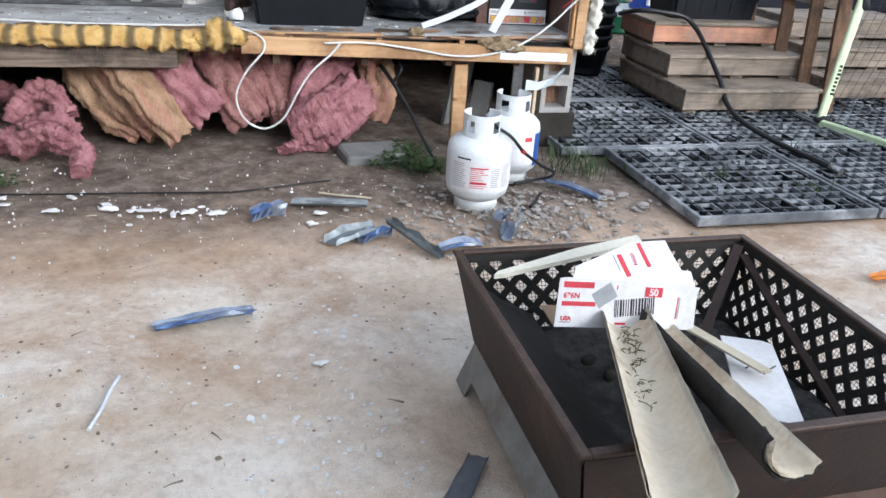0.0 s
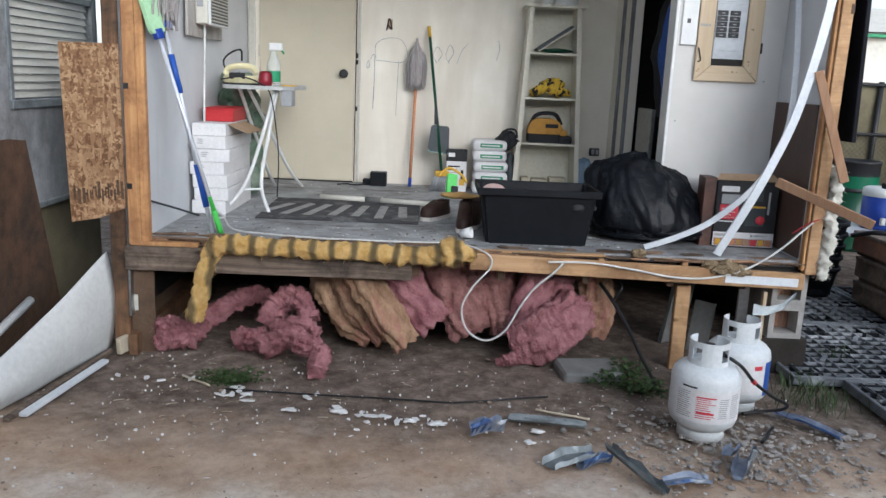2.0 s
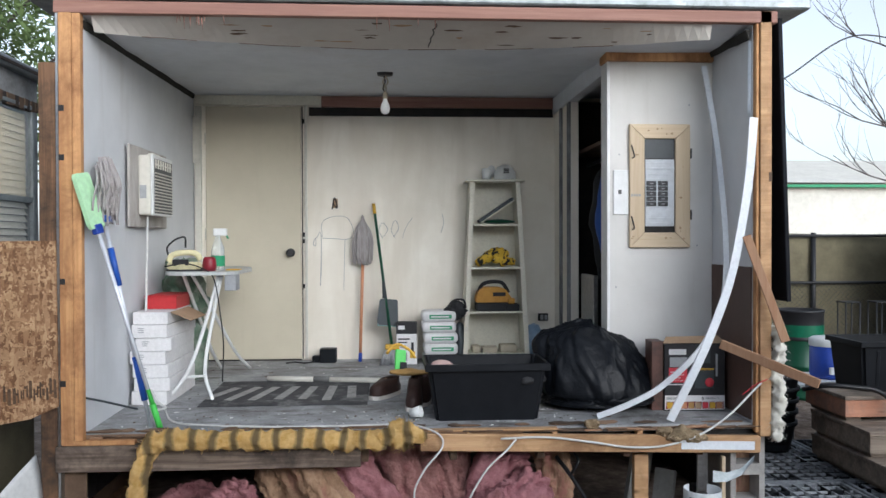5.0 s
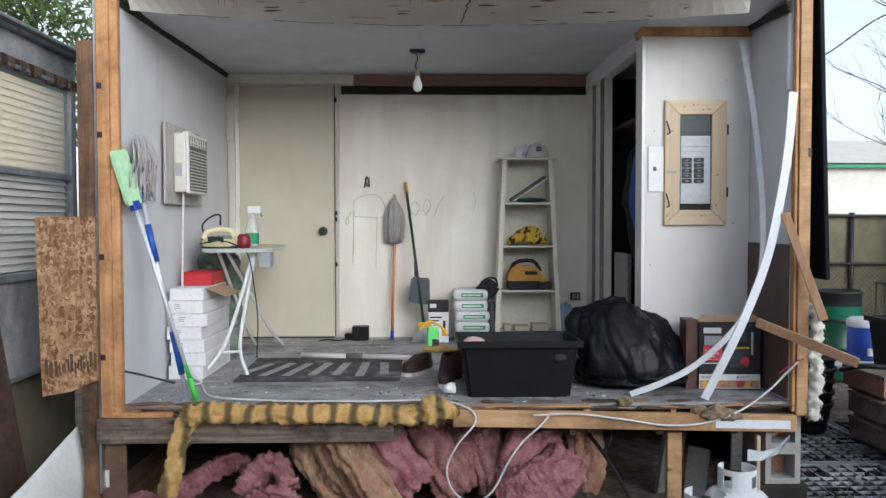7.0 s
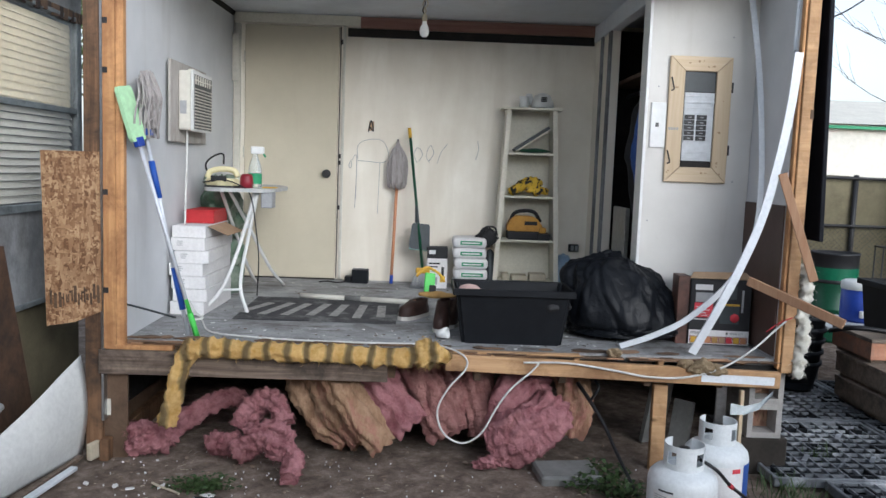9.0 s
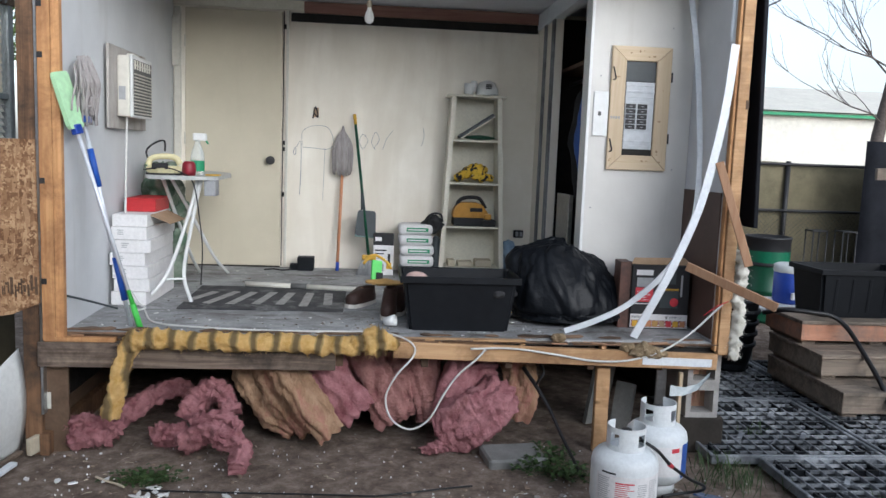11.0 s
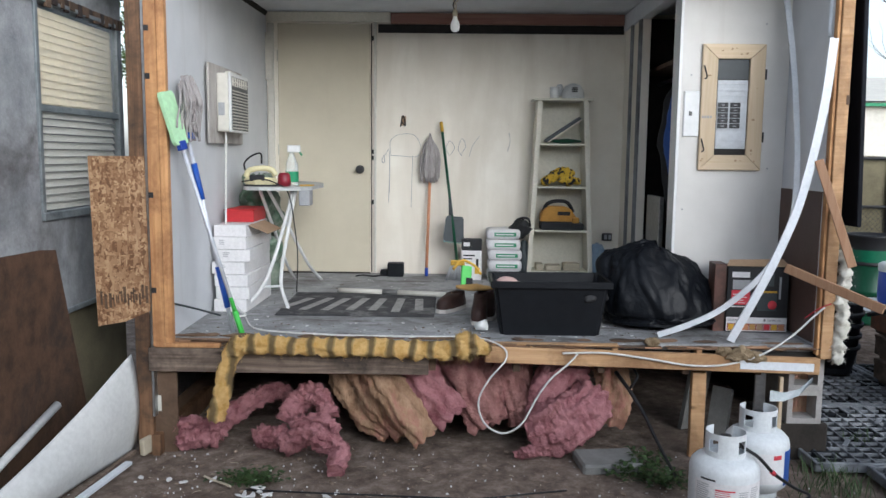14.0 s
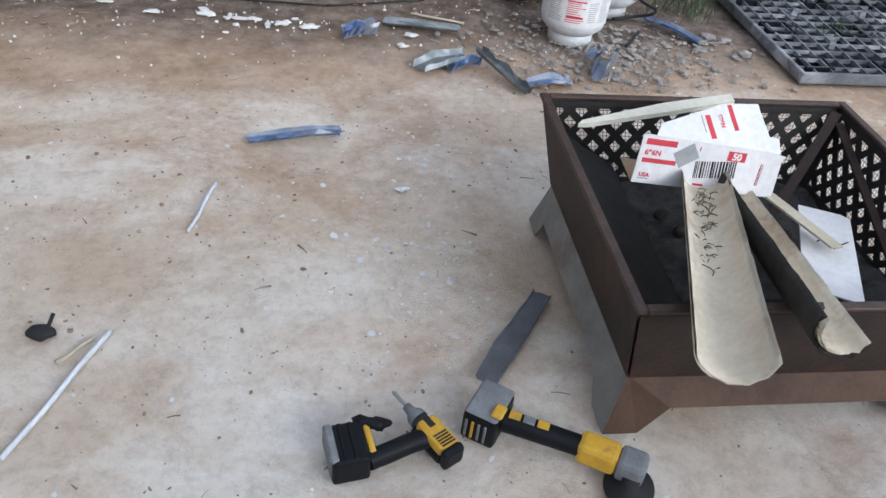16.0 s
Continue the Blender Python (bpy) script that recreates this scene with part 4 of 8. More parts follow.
def propane_tank(x, y, turn, front):
    t = thing("propane_tank", (x, y, 0), "white propane cylinder with warning labels on the dirt" if front else "white propane cylinder with a blue label", "gas cylinder", "propane cylinders")
    m = Matrix.Translation((x, y, -.005)) @ Matrix.Rotation(radians(turn), 4, "Z")
    bm = bmesh.new()
    lathe(bm, [(0, .045), (.07, .045), (.115, .058), (.143, .085), (.152, .12), (.152, .285), (.146, .312), (.125, .335), (.09, .350), (.06, .354), (0, .354)], 40, m)
    part("body", bm, M["tank"], t, smooth=50)
    bm = bmesh.new()
    lathe(bm, [(.098, 0), (.104, 0), (.104, .07), (.098, .07)], 32, m)
    part("foot_ring", bm, M["tank"], t)
    bm = bmesh.new()
    # collar with hand openings
    seg, R = 48, .088
    for k in range(seg):
        a0, a1 = 2 * math.pi * k / seg, 2 * math.pi * (k + 1) / seg
        d = math.degrees((a0 + a1) / 2) % 360
        if 60 < d < 120:
            spans = ((.345, .362),)
        elif 210 < d < 240 or 300 < d < 330:
            spans = ((.345, .375), (.43, .457))
        else:
            spans = ((.345, .457),)
        for z0, z1 in spans:
            ps = [(R, a0, z0), (R, a1, z0), (R, a1, z1), (R, a0, z1)]
            o = [bm.verts.new(m @ V((r * math.cos(a), r * math.sin(a), z))) for r, a, z in ps]
            i = [bm.verts.new(m @ V(((r - .004) * math.cos(a), (r - .004) * math.sin(a), z))) for r, a, z in ps]
            bm.faces.new(o)
            bm.faces.new(i[::-1])
            for q in range(4):
                bm.faces.new((o[q], i[q], i[(q + 1) % 4], o[(q + 1) % 4]))
    bmesh.ops.remove_doubles(bm, verts=bm.verts[:], dist=.0002)
    part("collar", bm, M["tank"], t)
    bm = bmesh.new()
    lathe(bm, [(.02, .35), (.02, .39), (.014, .395), (.014, .42), (.024, .422), (.024, .436), (0, .438)], 16, m)
    tube(bm, [m @ V((0, 0, .40)), m @ V((.0, -.055, .40))], .016, 12)
    part("valve", bm, M["blackm"], t, "dark brass valve")
    # printed labels following the shell
    def wrap(name, a0, a1, z0, z1, mat, parent, r=.1527):
        bm = bmesh.new()
        n = max(2, int((a1 - a0) / 6))
        lo, hi = [], []
        for k in range(n + 1):
            a = radians(a0 + (a1 - a0) * k / n)
            lo.append(bm.verts.new(m @ V((r * math.cos(a), r * math.sin(a), z0))))
            hi.append(bm.verts.new(m @ V((r * math.cos(a), r * math.sin(a), z1))))
        for k in range(n):
            bm.faces.new((lo[k], lo[k + 1], hi[k + 1], hi[k])).smooth = True
        return part(name, bm, mat, parent)
    if front:
        L = wrap("label", -150, -20, .115, .262, M["cardw"], t)
        random.seed(11)
        for (a0, a1, zt, zb, mat) in ((-146, -118, .25, .13, "greyp"), (-112, -80, .225, .13, "redp"), (-74, -56, .23, .14, "greyp"), (-52, -28, .245, .14, "greyp")):
            z = zt
            while z > zb:
                e = a1 - random.uniform(0, (a1 - a0) * .35)
                wrap("text_bar", a0, e, z - .0035, z, M[mat], L, .1531)
                z -= .0095
        wrap("text_bar", -138, -112, .268, .276, M["ink"], L, .1531)
        for (a0, a1, zt, zb) in ((-112, -80, .236, .229), (-110, -82, .165, .155)):
            wrap("text_bar", a0, a1, zb, zt, M["redp"], L, .1533)
    else:
        L = wrap("label", -150, 10, .12, .27, M["cardw"], t)
        wrap("label_band", -50, 8, .105, .275, M["bluep"], L, .1531)
        wrap("label_mark", -75, -58, .24, .262, M["redp"], L, .1531)
    return t


propane_tank(2.752, -.852, -10, True)
propane_tank(3.03, -.50, -5, False)


def tank_hose():
    bm = bmesh.new()
    tube(bm, spline([(2.79, -.87, .40), (2.88, -.90, .35), (2.98, -.84, .25), (3.10, -.78, .16), (3.20, -.72, .10), (3.21, -.66, .05), (3.14, -.62, .02), (3.02, -.66, .02)], 8), .008, 8)
    t = tagged(part("gas_hose", bm, M["hose"]), "black rubber gas hose from the cylinder valve", "hose")
    bm = bmesh.new()
    tube(bm, [(2.785, -.868, .40), (2.81, -.885, .39)], .013, 10)
    part("coupling", bm, M["blackm"], t)
    bm = bmesh.new()
    tube(bm, [(2.965, -.847, .262), (2.985, -.838, .245)], .0105, 8)
    part("red_tag", bm, M["redp"], t)


tank_hose()


# ---- fire pit ----
def fire_pit():
    p = thing("fire_pit", (2.74, -2.73, 0), "square rusty steel fire pit with lattice sides, holding scrap to burn", "fire pit")
    x0, x1, y0, y1, zt, zb = 2.238, 3.197, -3.163, -2.255, .43, .165
    inn = .06

    def lerp(a, b, t):
        return a + (b - a) * t
    top = [V((x0, y0, zt)), V((x1, y0, zt)), V((x1, y1, zt)), V((x0, y1, zt))]
    bot = [V((x0 + inn, y0 + inn, zb)), V((x1 - inn, y0 + inn, zb)), V((x1 - inn, y1 - inn, zb)), V((x0 + inn, y1 - inn, zb))]
    names = ("front", "right", "back", "left")
    cen = V(((x0 + x1) / 2, (y0 + y1) / 2, .3))
    for k in range(4):
        a, b, c, d = top[k], top[(k + 1) % 4], bot[(k + 1) % 4], bot[k]
        inward = (cen - (a + b + c + d) / 4)
        inward.z = 0
        inward.normalize()
        bm = bmesh.new()

        def at(u, v):
            return lerp(lerp(d, c, u), lerp(a, b, u), v)

        def quad(u0, u1, v0, v1, th=.003, off=0.0):
            ps = [at(u0, v0), at(u1, v0), at(u1, v1), at(u0, v1)]
            o = [bm.verts.new(q + inward * off) for q in ps]
            i = [bm.verts.new(q + inward * (off + th)) for q in ps]
            bm.faces.new(o[::-1])
            bm.faces.new(i)
            for q in range(4):
                bm.faces.new((o[q], o[(q + 1) % 4], i[(q + 1) % 4], i[q]))
        # rims
        quad(0, 1, .90, 1.0, .012, -.006)
        quad(0, 1, 0, .10, .006)
        quad(0, .035, .1, .93, .006)
        quad(.965, 1, .1, .93, .006)
        # lattice straps crossing the panel both ways
        straps = []
        N = 13
        for s in (1, -1):
            for i in range(-3, N + 3):
                u = i / N
                du = s * 3.2 / N
                ua, ub = u, u + du
                va, vb = .1, .93
                # clip to the panel
                if ub < ua:
                    ua, ub, va, vb = ub, ua, vb, va
                ca, cb = max(ua, .03), min(ub, .97)
                if cb - ca < .03:
                    continue
                f = lambda x: va + (vb - va) * (x - ua) / (ub - ua)
                A, C = at(ca, f(ca)), at(cb, f(cb))
                side = (at(.5, 1) - at(.5, 0)).cross(at(1, .5) - at(0, .5)).normalized()
                w = (C - A).normalized().cross(side) * .0112
                off = inward * (.0 if s > 0 else .003)
                straps.append([q + off for q in (A - w, C - w, C + w, A + w)])
        side_ob = part("side_panel", bm, M["rust"] if k in (0, 3) else M["soot_and_shade"], p, "rusty steel lattice panel")
        for st in straps:
            bs = bmesh.new()
            vs = [bs.verts.new(q) for q in st]
            vs2 = [bs.verts.new(q + inward * .003) for q in st]
            bs.faces.new(vs)
            bs.faces.new(vs2[::-1])
            for q in range(4):
                bs.faces.new((vs[q], vs2[q], vs2[(q + 1) % 4], vs[(q + 1) % 4]))
            part("strap", bs, M["rust"] if k in (0, 3) else M["soot_and_shade"], side_ob)
        # wire screen behind the lattice
        bm = bmesh.new()
        n1, n2 = 72, 20
        for i in range(n1 + 1):
            u = .03 + .94 * i / n1
            A, C = at(u, .1) + inward * .008, at(u, .93) + inward * .008
            e = (at(1, .5) - at(0, .5)).normalized() * .0009
            bm.faces.new([bm.verts.new(q) for q in (A - e, A + e, C + e, C - e)])
        for j in range(n2 + 1):
            v = .1 + .83 * j / n2
            A, C = at(.03, v) + inward * .0085, at(.97, v) + inward * .0085
            e = V((0, 0, .0009))
            bm.faces.new([bm.verts.new(q) for q in (A - e, C - e, C + e, A + e)])
        part("wire_screen", bm, M["soot_and_shade"], side_ob)
        if k in (0, 3):
            bm = bmesh.new()
            quad(.0, 1, .0, .96, .003, -.007)
            part("outer_sheet", bm, M["rust"], side_ob, "rust-streaked outer sheet")
    # folded top lip, worn bright along its inner edge
    for k in range(4):
        a, b = top[k], top[(k + 1) % 4]
        d = (b - a).normalized()
        bm = bmesh.new()
        e = .012 if k % 2 else -.0135
        bar(bm, a - d * e + V((0, 0, .004)), b + d * e + V((0, 0, .004)), .026, .012, bev=.003)
        part("top_lip", bm, M["lip"], p, "worn rusty steel lip")
    # sooty tray sloping in from the lip
    for k in (0, 3):
        a, b = top[k], top[(k + 1) % 4]
        mid = (a + b) / 2
        inw = V((cen.x - mid.x, cen.y - mid.y, 0)).normalized()
        d = (b - a).normalized()
        e0, e1 = a + d * .035 + inw * .035 + V((0, 0, -.06)), b - d * .035 + inw * .035 + V((0, 0, -.06))
        bm = bmesh.new()
        bar(bm, e0, e1, .010, .008, bev=.002)
        part("tray_edge", bm, M["lip"], p, "scraped tray edge")
        bm = bmesh.new()
        n = 24
        rows = []
        for q in range(9):
            u = q / 8
            rows.append([bm.verts.new(e0.lerp(e1, r / n) + inw * .20 * u + V((0, 0, -.135 * u ** .8 + .010 * noise.noise(V((r * .9, q * .8, k)))))) for r in range(n + 1)])
        for r0, r1 in zip(rows, rows[1:]):
            for r in range(n):
                bm.faces.new((r0[r], r0[r + 1], r1[r + 1], r1[r])).smooth = True
        ex = bmesh.ops.extrude_face_region(bm, geom=bm.faces[:])
        for v in [v for v in ex["geom"] if isinstance(v, bmesh.types.BMVert)]:
            v.co.z -= .004
        part("tray_side", bm, M["soot_and_shade"], p, "sooty sloping tray side")
    # skirt and legs
    for k in range(4):
        a, b = bot[k], bot[(k + 1) % 4]
        out = ((a + b) / 2 - cen)
        out.z = 0
        out.normalize()
        bm = bmesh.new()
        A, C = a + out * .0, b + out * .0
        A2, C2 = a + out * .04, b + out * .04
        d = (b - a).normalized()
        ol = [A, C, C2 + d * .037 + V((0, 0, -.165)), C2 - d * .05 + V((0, 0, -.165)), C2 - d * .11 + V((0, 0, -.075)), A2 + d * .11 + V((0, 0, -.075)), A2 + d * .05 + V((0, 0, -.165)), A2 - d * .037 + V((0, 0, -.165))]
        o = [bm.verts.new(q) for q in ol]
        i = [bm.verts.new(q - out * .004) for q in ol]
        bm.faces.new(o)
        bm.faces.new(i[::-1])
        for q in range(8):
            bm.faces.new((o[q], o[(q + 1) % 8], i[(q + 1) % 8], i[q]))
        part("leg_skirt", bm, M["skirt"] if k else M["skirtr"], p, "bent steel skirt with feet")
    # corner braces
    for k in (1, 2):
        bm = bmesh.new()
        bar(bm, top[k] + V((-.03, -.03 if k == 2 else .03, -.01)), lerp(bot[k], bot[(k + 2) % 4], .22) + V((0, 0, .02)), .03, .008)
        part("brace", bm, M["rust"], p)
    bm = bmesh.new()
    bar(bm, top[2] + V((-.03, -.06, -.03)), V((x1 - .075, y0 + .22, zb + .03)), .026, .008)
    part("brace", bm, M["rust"], p)
    part("pan", B(x0 + inn, x1 - inn, y0 + inn, y1 - inn, zb - .02, zb - .008), M["soot_and_shade"], p, "sooty bottom pan")
    bm = bmesh.new()
    n = 40
    rows = []
    for j in range(n + 1):
        r = []
        for i in range(n + 1):
            q = V((x0 + inn + .01 + (x1 - x0 - 2 * inn - .02) * i / n, y0 + inn + .01 + (y1 - y0 - 2 * inn - .02) * j / n, 0))
            r.append(bm.verts.new((q.x, q.y, zb + .02 + .03 * noise.noise(q * 5) + .014 * noise.noise(q * 17))))
        rows.append(r)
    for a, b in zip(rows, rows[1:]):
        for i in range(n):
            bm.faces.new((a[i], a[i + 1], b[i + 1], b[i])).smooth = True
    tagged(part("ash_bed", bm, M["ash"]), "grey ash and charcoal in the fire pit", "ash", kind="stuff")


M["lip"] = surf("worn_steel_lip", (.045, .028, .022), (.10, .065, .05), 14, .5, .4, 80, (.36, .33, .30), .33, metal=.3)
M["skirtr"] = surf("rusted_skirt", (.06, .032, .02), (.13, .075, .048), 7, .65, .3, 60, (.15, .14, .125), .38)
M["skirt"] = surf("grey_brown_skirt", (.16, .155, .145), (.27, .26, .24), 7, .6, .3, 60, (.17, .085, .05), .47)
fire_pit()


def text(name, body, size, m, mat, parent, bold=0.0):
    cu = bpy.data.curves.new(name, "FONT")
    cu.body, cu.size, cu.align_x, cu.extrude, cu.offset = body, size, "LEFT", .0004, bold
    tmp = bpy.data.objects.new(name, cu)
    me = bpy.data.meshes.new_from_object(tmp)
    bpy.data.objects.remove(tmp)
    bpy.data.curves.remove(cu)
    me.transform(m)
    me.materials.clear()
    me.materials.append(mat)
    ob = new(name, me)
    ob.parent = parent
    ob.matrix_parent_inverse = parent.matrix_basis.inverted() if parent.parent is None else I4
    return ob


def card_bars(parent, m, spec):
    """Printed bars on a card: x, y, width, height, material."""
    for x, y, w, h, k in spec:
        part("print_bar", B(x, x + w, y, y + h, .0005, .0012, m=m), M[k], parent)


# ---- what lies in the fire pit ----
def frame_of(o, x, y):
    """A pose with origin o, x and y along the given edges."""
    o, x = V(o), V(x).normalized()
    n = x.cross(V(y)).normalized()
    y = n.cross(x)
    return Matrix(((x.x, y.x, n.x, o.x), (x.y, y.y, n.y, o.y), (x.z, y.z, n.z, o.z), (0, 0, 0, 1)))


def pit_load():
    # torn printed carton
    m = frame_of((2.387, -2.645, .402), (.405, -.01, -.042), (0, .03, .127))
    c = thing("torn_carton", (2.58, -2.64, .4), "torn white and red printed carton lying in the fire pit", "carton")
    bm = bmesh.new()
    plate(bm, [(0, 0), (.408, .001), (.402, .10), (.408, .118), (.36, .126), (.02, .131), (.0, .128)], .003, m)
    f = part("front_face", bm, M["cardw"], c)
    bm = bmesh.new()
    plate(bm, [(0, .0), (.40, .0), (.39, .11), (.01, .12)], .003, m @ Matrix.Translation((.0, .0, -.004)) @ Matrix.Rotation(radians(-80), 4, "X"))
    part("lower_flap", bm, M["card"], c)
    card_bars(f, m @ Matrix.Translation((0, 0, .0026)), (
        (.012, .105, .085, .016, "redp"), (.012, .057, .095, .012, "redp"), (.012, .012, .03, .003, "greyp"),
        (.245, .088, .052, .026, "redp"), (.162, .104, .003, .012, "redp"), (.17, .010, .03, .006, "redp"), (.345, .03, .003, .06, "redp"),
        (.350, .03, .003, .06, "greyp")))
    text("word", "696N", .020, m @ Matrix.Translation((.014, .078, .0036)), M["redp"], f, .0006)
    text("word", "USA", .016, m @ Matrix.Translation((.014, .018, .0036)), M["redp"], f, .0006)
    text("word", "50", .026, m @ Matrix.Translation((.258, .092, .0042)), M["cardw"], f, .0008)
    mb = m @ Matrix.Translation((.165, .030, .0032)) @ Matrix.Rotation(radians(6), 4, "Z")
    random.seed(2)
    x = 0
    while x < .115:
        w = random.choice((.0022, .0035, .0055))
        part("barcode_bar", B(x, x + w, .0, .046, 0, .0008, m=mb), M["ink"], f)
        x += w + random.choice((.002, .003, .0045))
    mg = m @ Matrix.Translation((.118, .052, .003)) @ Matrix.Rotation(radians(35), 4, "Z")
    part("grille_picture", B(0, .06, 0, .045, 0, .0006, m=mg), M["greyp"], f)
    # second flap standing behind
    m2 = m @ Matrix.Translation((0, .118, -.012)) @ Matrix.Rotation(radians(-42), 4, "X")
    bm = bmesh.new()
    plate(bm, [(.04, .0), (.40, .0), (.40, .045), (.372, .047), (.352, .112), (.345, .140), (.25, .128), (.235, .124), (.15, .085), (.06, .045)], .003, m2)
    f2 = part("back_flap", bm, M["cardw"], c)
    mr = m2 @ Matrix.Translation((.20, .018, .0026)) @ Matrix.Rotation(radians(14), 4, "Z")
    card_bars(f2, mr, ((.0, .0, .015, .068, "redp"), (.075, .015, .013, .075, "redp"), (-.012, .02, .003, .05, "greyp")))
    text("word", "696N", .017, m2 @ Matrix.Translation((.222, .092, .0036)) @ Matrix.Rotation(radians(-76), 4, "Z"), M["redp"], f2, .0006)
    # pale board across the corner
    bm = bmesh.new()
    m = frame_of((2.285, -2.45, .445), (.51, .155, .018), (-.1, .3, .02))
    plate(bm, [(0, 0), (.03, -.008), (.30, -.022), (.52, -.03), (.535, .008), (.30, .022), (.02, .012)], .014, m)
    tagged(part("pale_board", bm, M["shelf"]), "pale split board across the fire pit rim", "board")
    # cracked half tube of layered card reaching over the rim

    def half_tube(name, label, a, b, r0, r1, mat, depth, seed, arc=(200, 340), parent=None):
        bm = bmesh.new()
        a, b = V(a), V(b)
        d = (b - a).normalized()
        side = d.cross(V((0, 0, 1))).normalized()
        up = side.cross(d)
        n, k = 26, 12
        for layer in range(2):
            rows = []
            for i in range(n + 1):
                t = i / n
                r = r0 + (r1 - r0) * t + layer * .006
                cpos = a + (b - a) * t + up * r * depth
                row = []
                for j in range(k + 1):
                    an = radians(arc[0] + (arc[1] - arc[0]) * j / k)
                    q = cpos + side * math.cos(an) * r + up * math.sin(an) * r
                    e = .004 * noise.noise(q * 30 + V((seed, layer, 0)))
                    if i in (0, n):
                        q += d * .012 * noise.noise(V((j * .8, seed, layer)))
                    row.append(bm.verts.new(q + up * e))
                rows.append(row)
            for p, q in zip(rows, rows[1:]):
                for j in range(k):
                    bm.faces.new((p[j], p[j + 1], q[j + 1], q[j])).smooth = True
        ex = bmesh.ops.extrude_face_region(bm, geom=bm.faces[:])
        for v in [v for v in ex["geom"] if isinstance(v, bmesh.types.BMVert)]:
            v.co -= up * .003
        if parent:
            return part(name, bm, mat, parent, label)
        return tagged(part(name, bm, mat), label, "cardboard tube")
    half_tube("split_tube", "split cardboard tube holding dry weeds, over the pit rim", (2.60, -2.60, .40), (2.310, -3.40, .510), .056, .071, M["tubecard"], .62, 1, (186, 350))
    half_tube("split_tube", "charred split cardboard tube over the pit rim", (2.70, -2.56, .37), (2.60, -3.305, .482), .042, .052, M["tubecard"], .4, 4, (205, 385))
    ch = bpy.data.objects["split_tube.001"]
    half_tube("charred_skin", "black charred outer skin", (2.70, -2.57, .37), (2.60, -3.30, .482), .053, .063, M["charcard"], .31, 5, (215, 390), ch)
    bm = bmesh.new()
    random.seed(4)
    for i in range(90):
        t = random.uniform(.1, .6)
        q = V((2.60, -2.60, .385)).lerp(V((2.325, -3.385, .45)), t) + V((random.uniform(-.02, .02), 0, random.uniform(.0, .012)))
        e = q + V((random.uniform(-.03, .03), random.uniform(-.03, .03), random.uniform(-.004, .012)))
        tube(bm, [q, (q + e) / 2 + V((0, 0, .004)), e], .0012, 4)
    tagged(part("dry_weeds", bm, M["grassd"]), "dry weed stems in the split tube", "weeds", kind="stuff")
    # white sheet with staples and thin slats
    p = thing("white_sheet", (2.93, -2.83, .3), "stiff white sheet with nails through it, leaning in the fire pit", "sheet")
    m = frame_of((2.795, -2.92, .345), (.155, -.16, .02), (.15, .29, -.09))
    bm = bmesh.new()
    plate(bm, [(0, 0), (.14, -.01), (.15, .44), (.125, .455), (.01, .45)], .004, frame_of((2.72, -3.0, .345), (.128, -.063, .0), (.232, .394, -.05)))
    part("sheet", bm, M["cardw"], p)
    for q in ((2.87, -2.80, .325), (2.92, -2.82, .325)):
        bm = bmesh.new()
        tube(bm, [q, (q[0] + .015, q[1] - .01, q[2] + .02)], .002, 5)
        part("nail", bm, M["rust"], p)
    for a, b in (((2.76, -2.56, .36), (2.86, -2.88, .37)), ((2.80, -2.56, .34), (2.89, -2.86, .35))):
        bm = bmesh.new()
        bar(bm, a, b, .028, .006)
        tagged(part("thin_slat", bm, M["linob"]), "thin pale slat in the fire pit", "slat", "slats in the pit")
    random.seed(14)
    for i in range(9):
        bm = bmesh.new()
        q = (random.uniform(2.38, 3.1), random.uniform(-3.05, -2.4), .205)
        lump(bm, q, (.025, .02, .018), .3, 20, 2, i)
        tagged(part("charred_lump", bm, M["soot_and_shade"] if i % 3 else M["ash"]), "charred lump in the ash", "charcoal", "lumps in the ash")


M["clod"] = surf("dirt_clod", (.20, .145, .105), (.36, .28, .215), 20, .95, .5, 80)
M["tubecard"] = surf("stained_card_tube", (.56, .48, .36), (.70, .63, .50), 9, .85, .3, 60, (.31, .20, .12), .46)
M["charcard"] = surf("charred_card", (.02, .018, .016), (.05, .045, .04), 9, .85, .4, 60, (.22, .18, .12), .33)
M["grassd"] = surf("dry_grass", (.10, .09, .04), (.22, .19, .09), 20, .9, .1, 60)
pit_load()


# ---- power tools ----
def battery(bm_parent, m, label="dusty black battery pack"):
    b = part("battery", B(-.038, .038, -.058, .058, -.032, .03, .008, m, 2), M["black"], bm_parent, label)
    part("battery_top", B(-.036, .036, -.055, .055, .031, .044, .005, m), M["dust"], b)
    part("battery_stripe", B(-.039, .039, -.02, .02, -.006, .004, .001, m), M["yellow"], b)
    return b


M["dust"] = surf("dusty_plastic", (.14, .15, .16), (.28, .29, .30), 12, .8, .2, 90, (.07, .07, .07), .4)


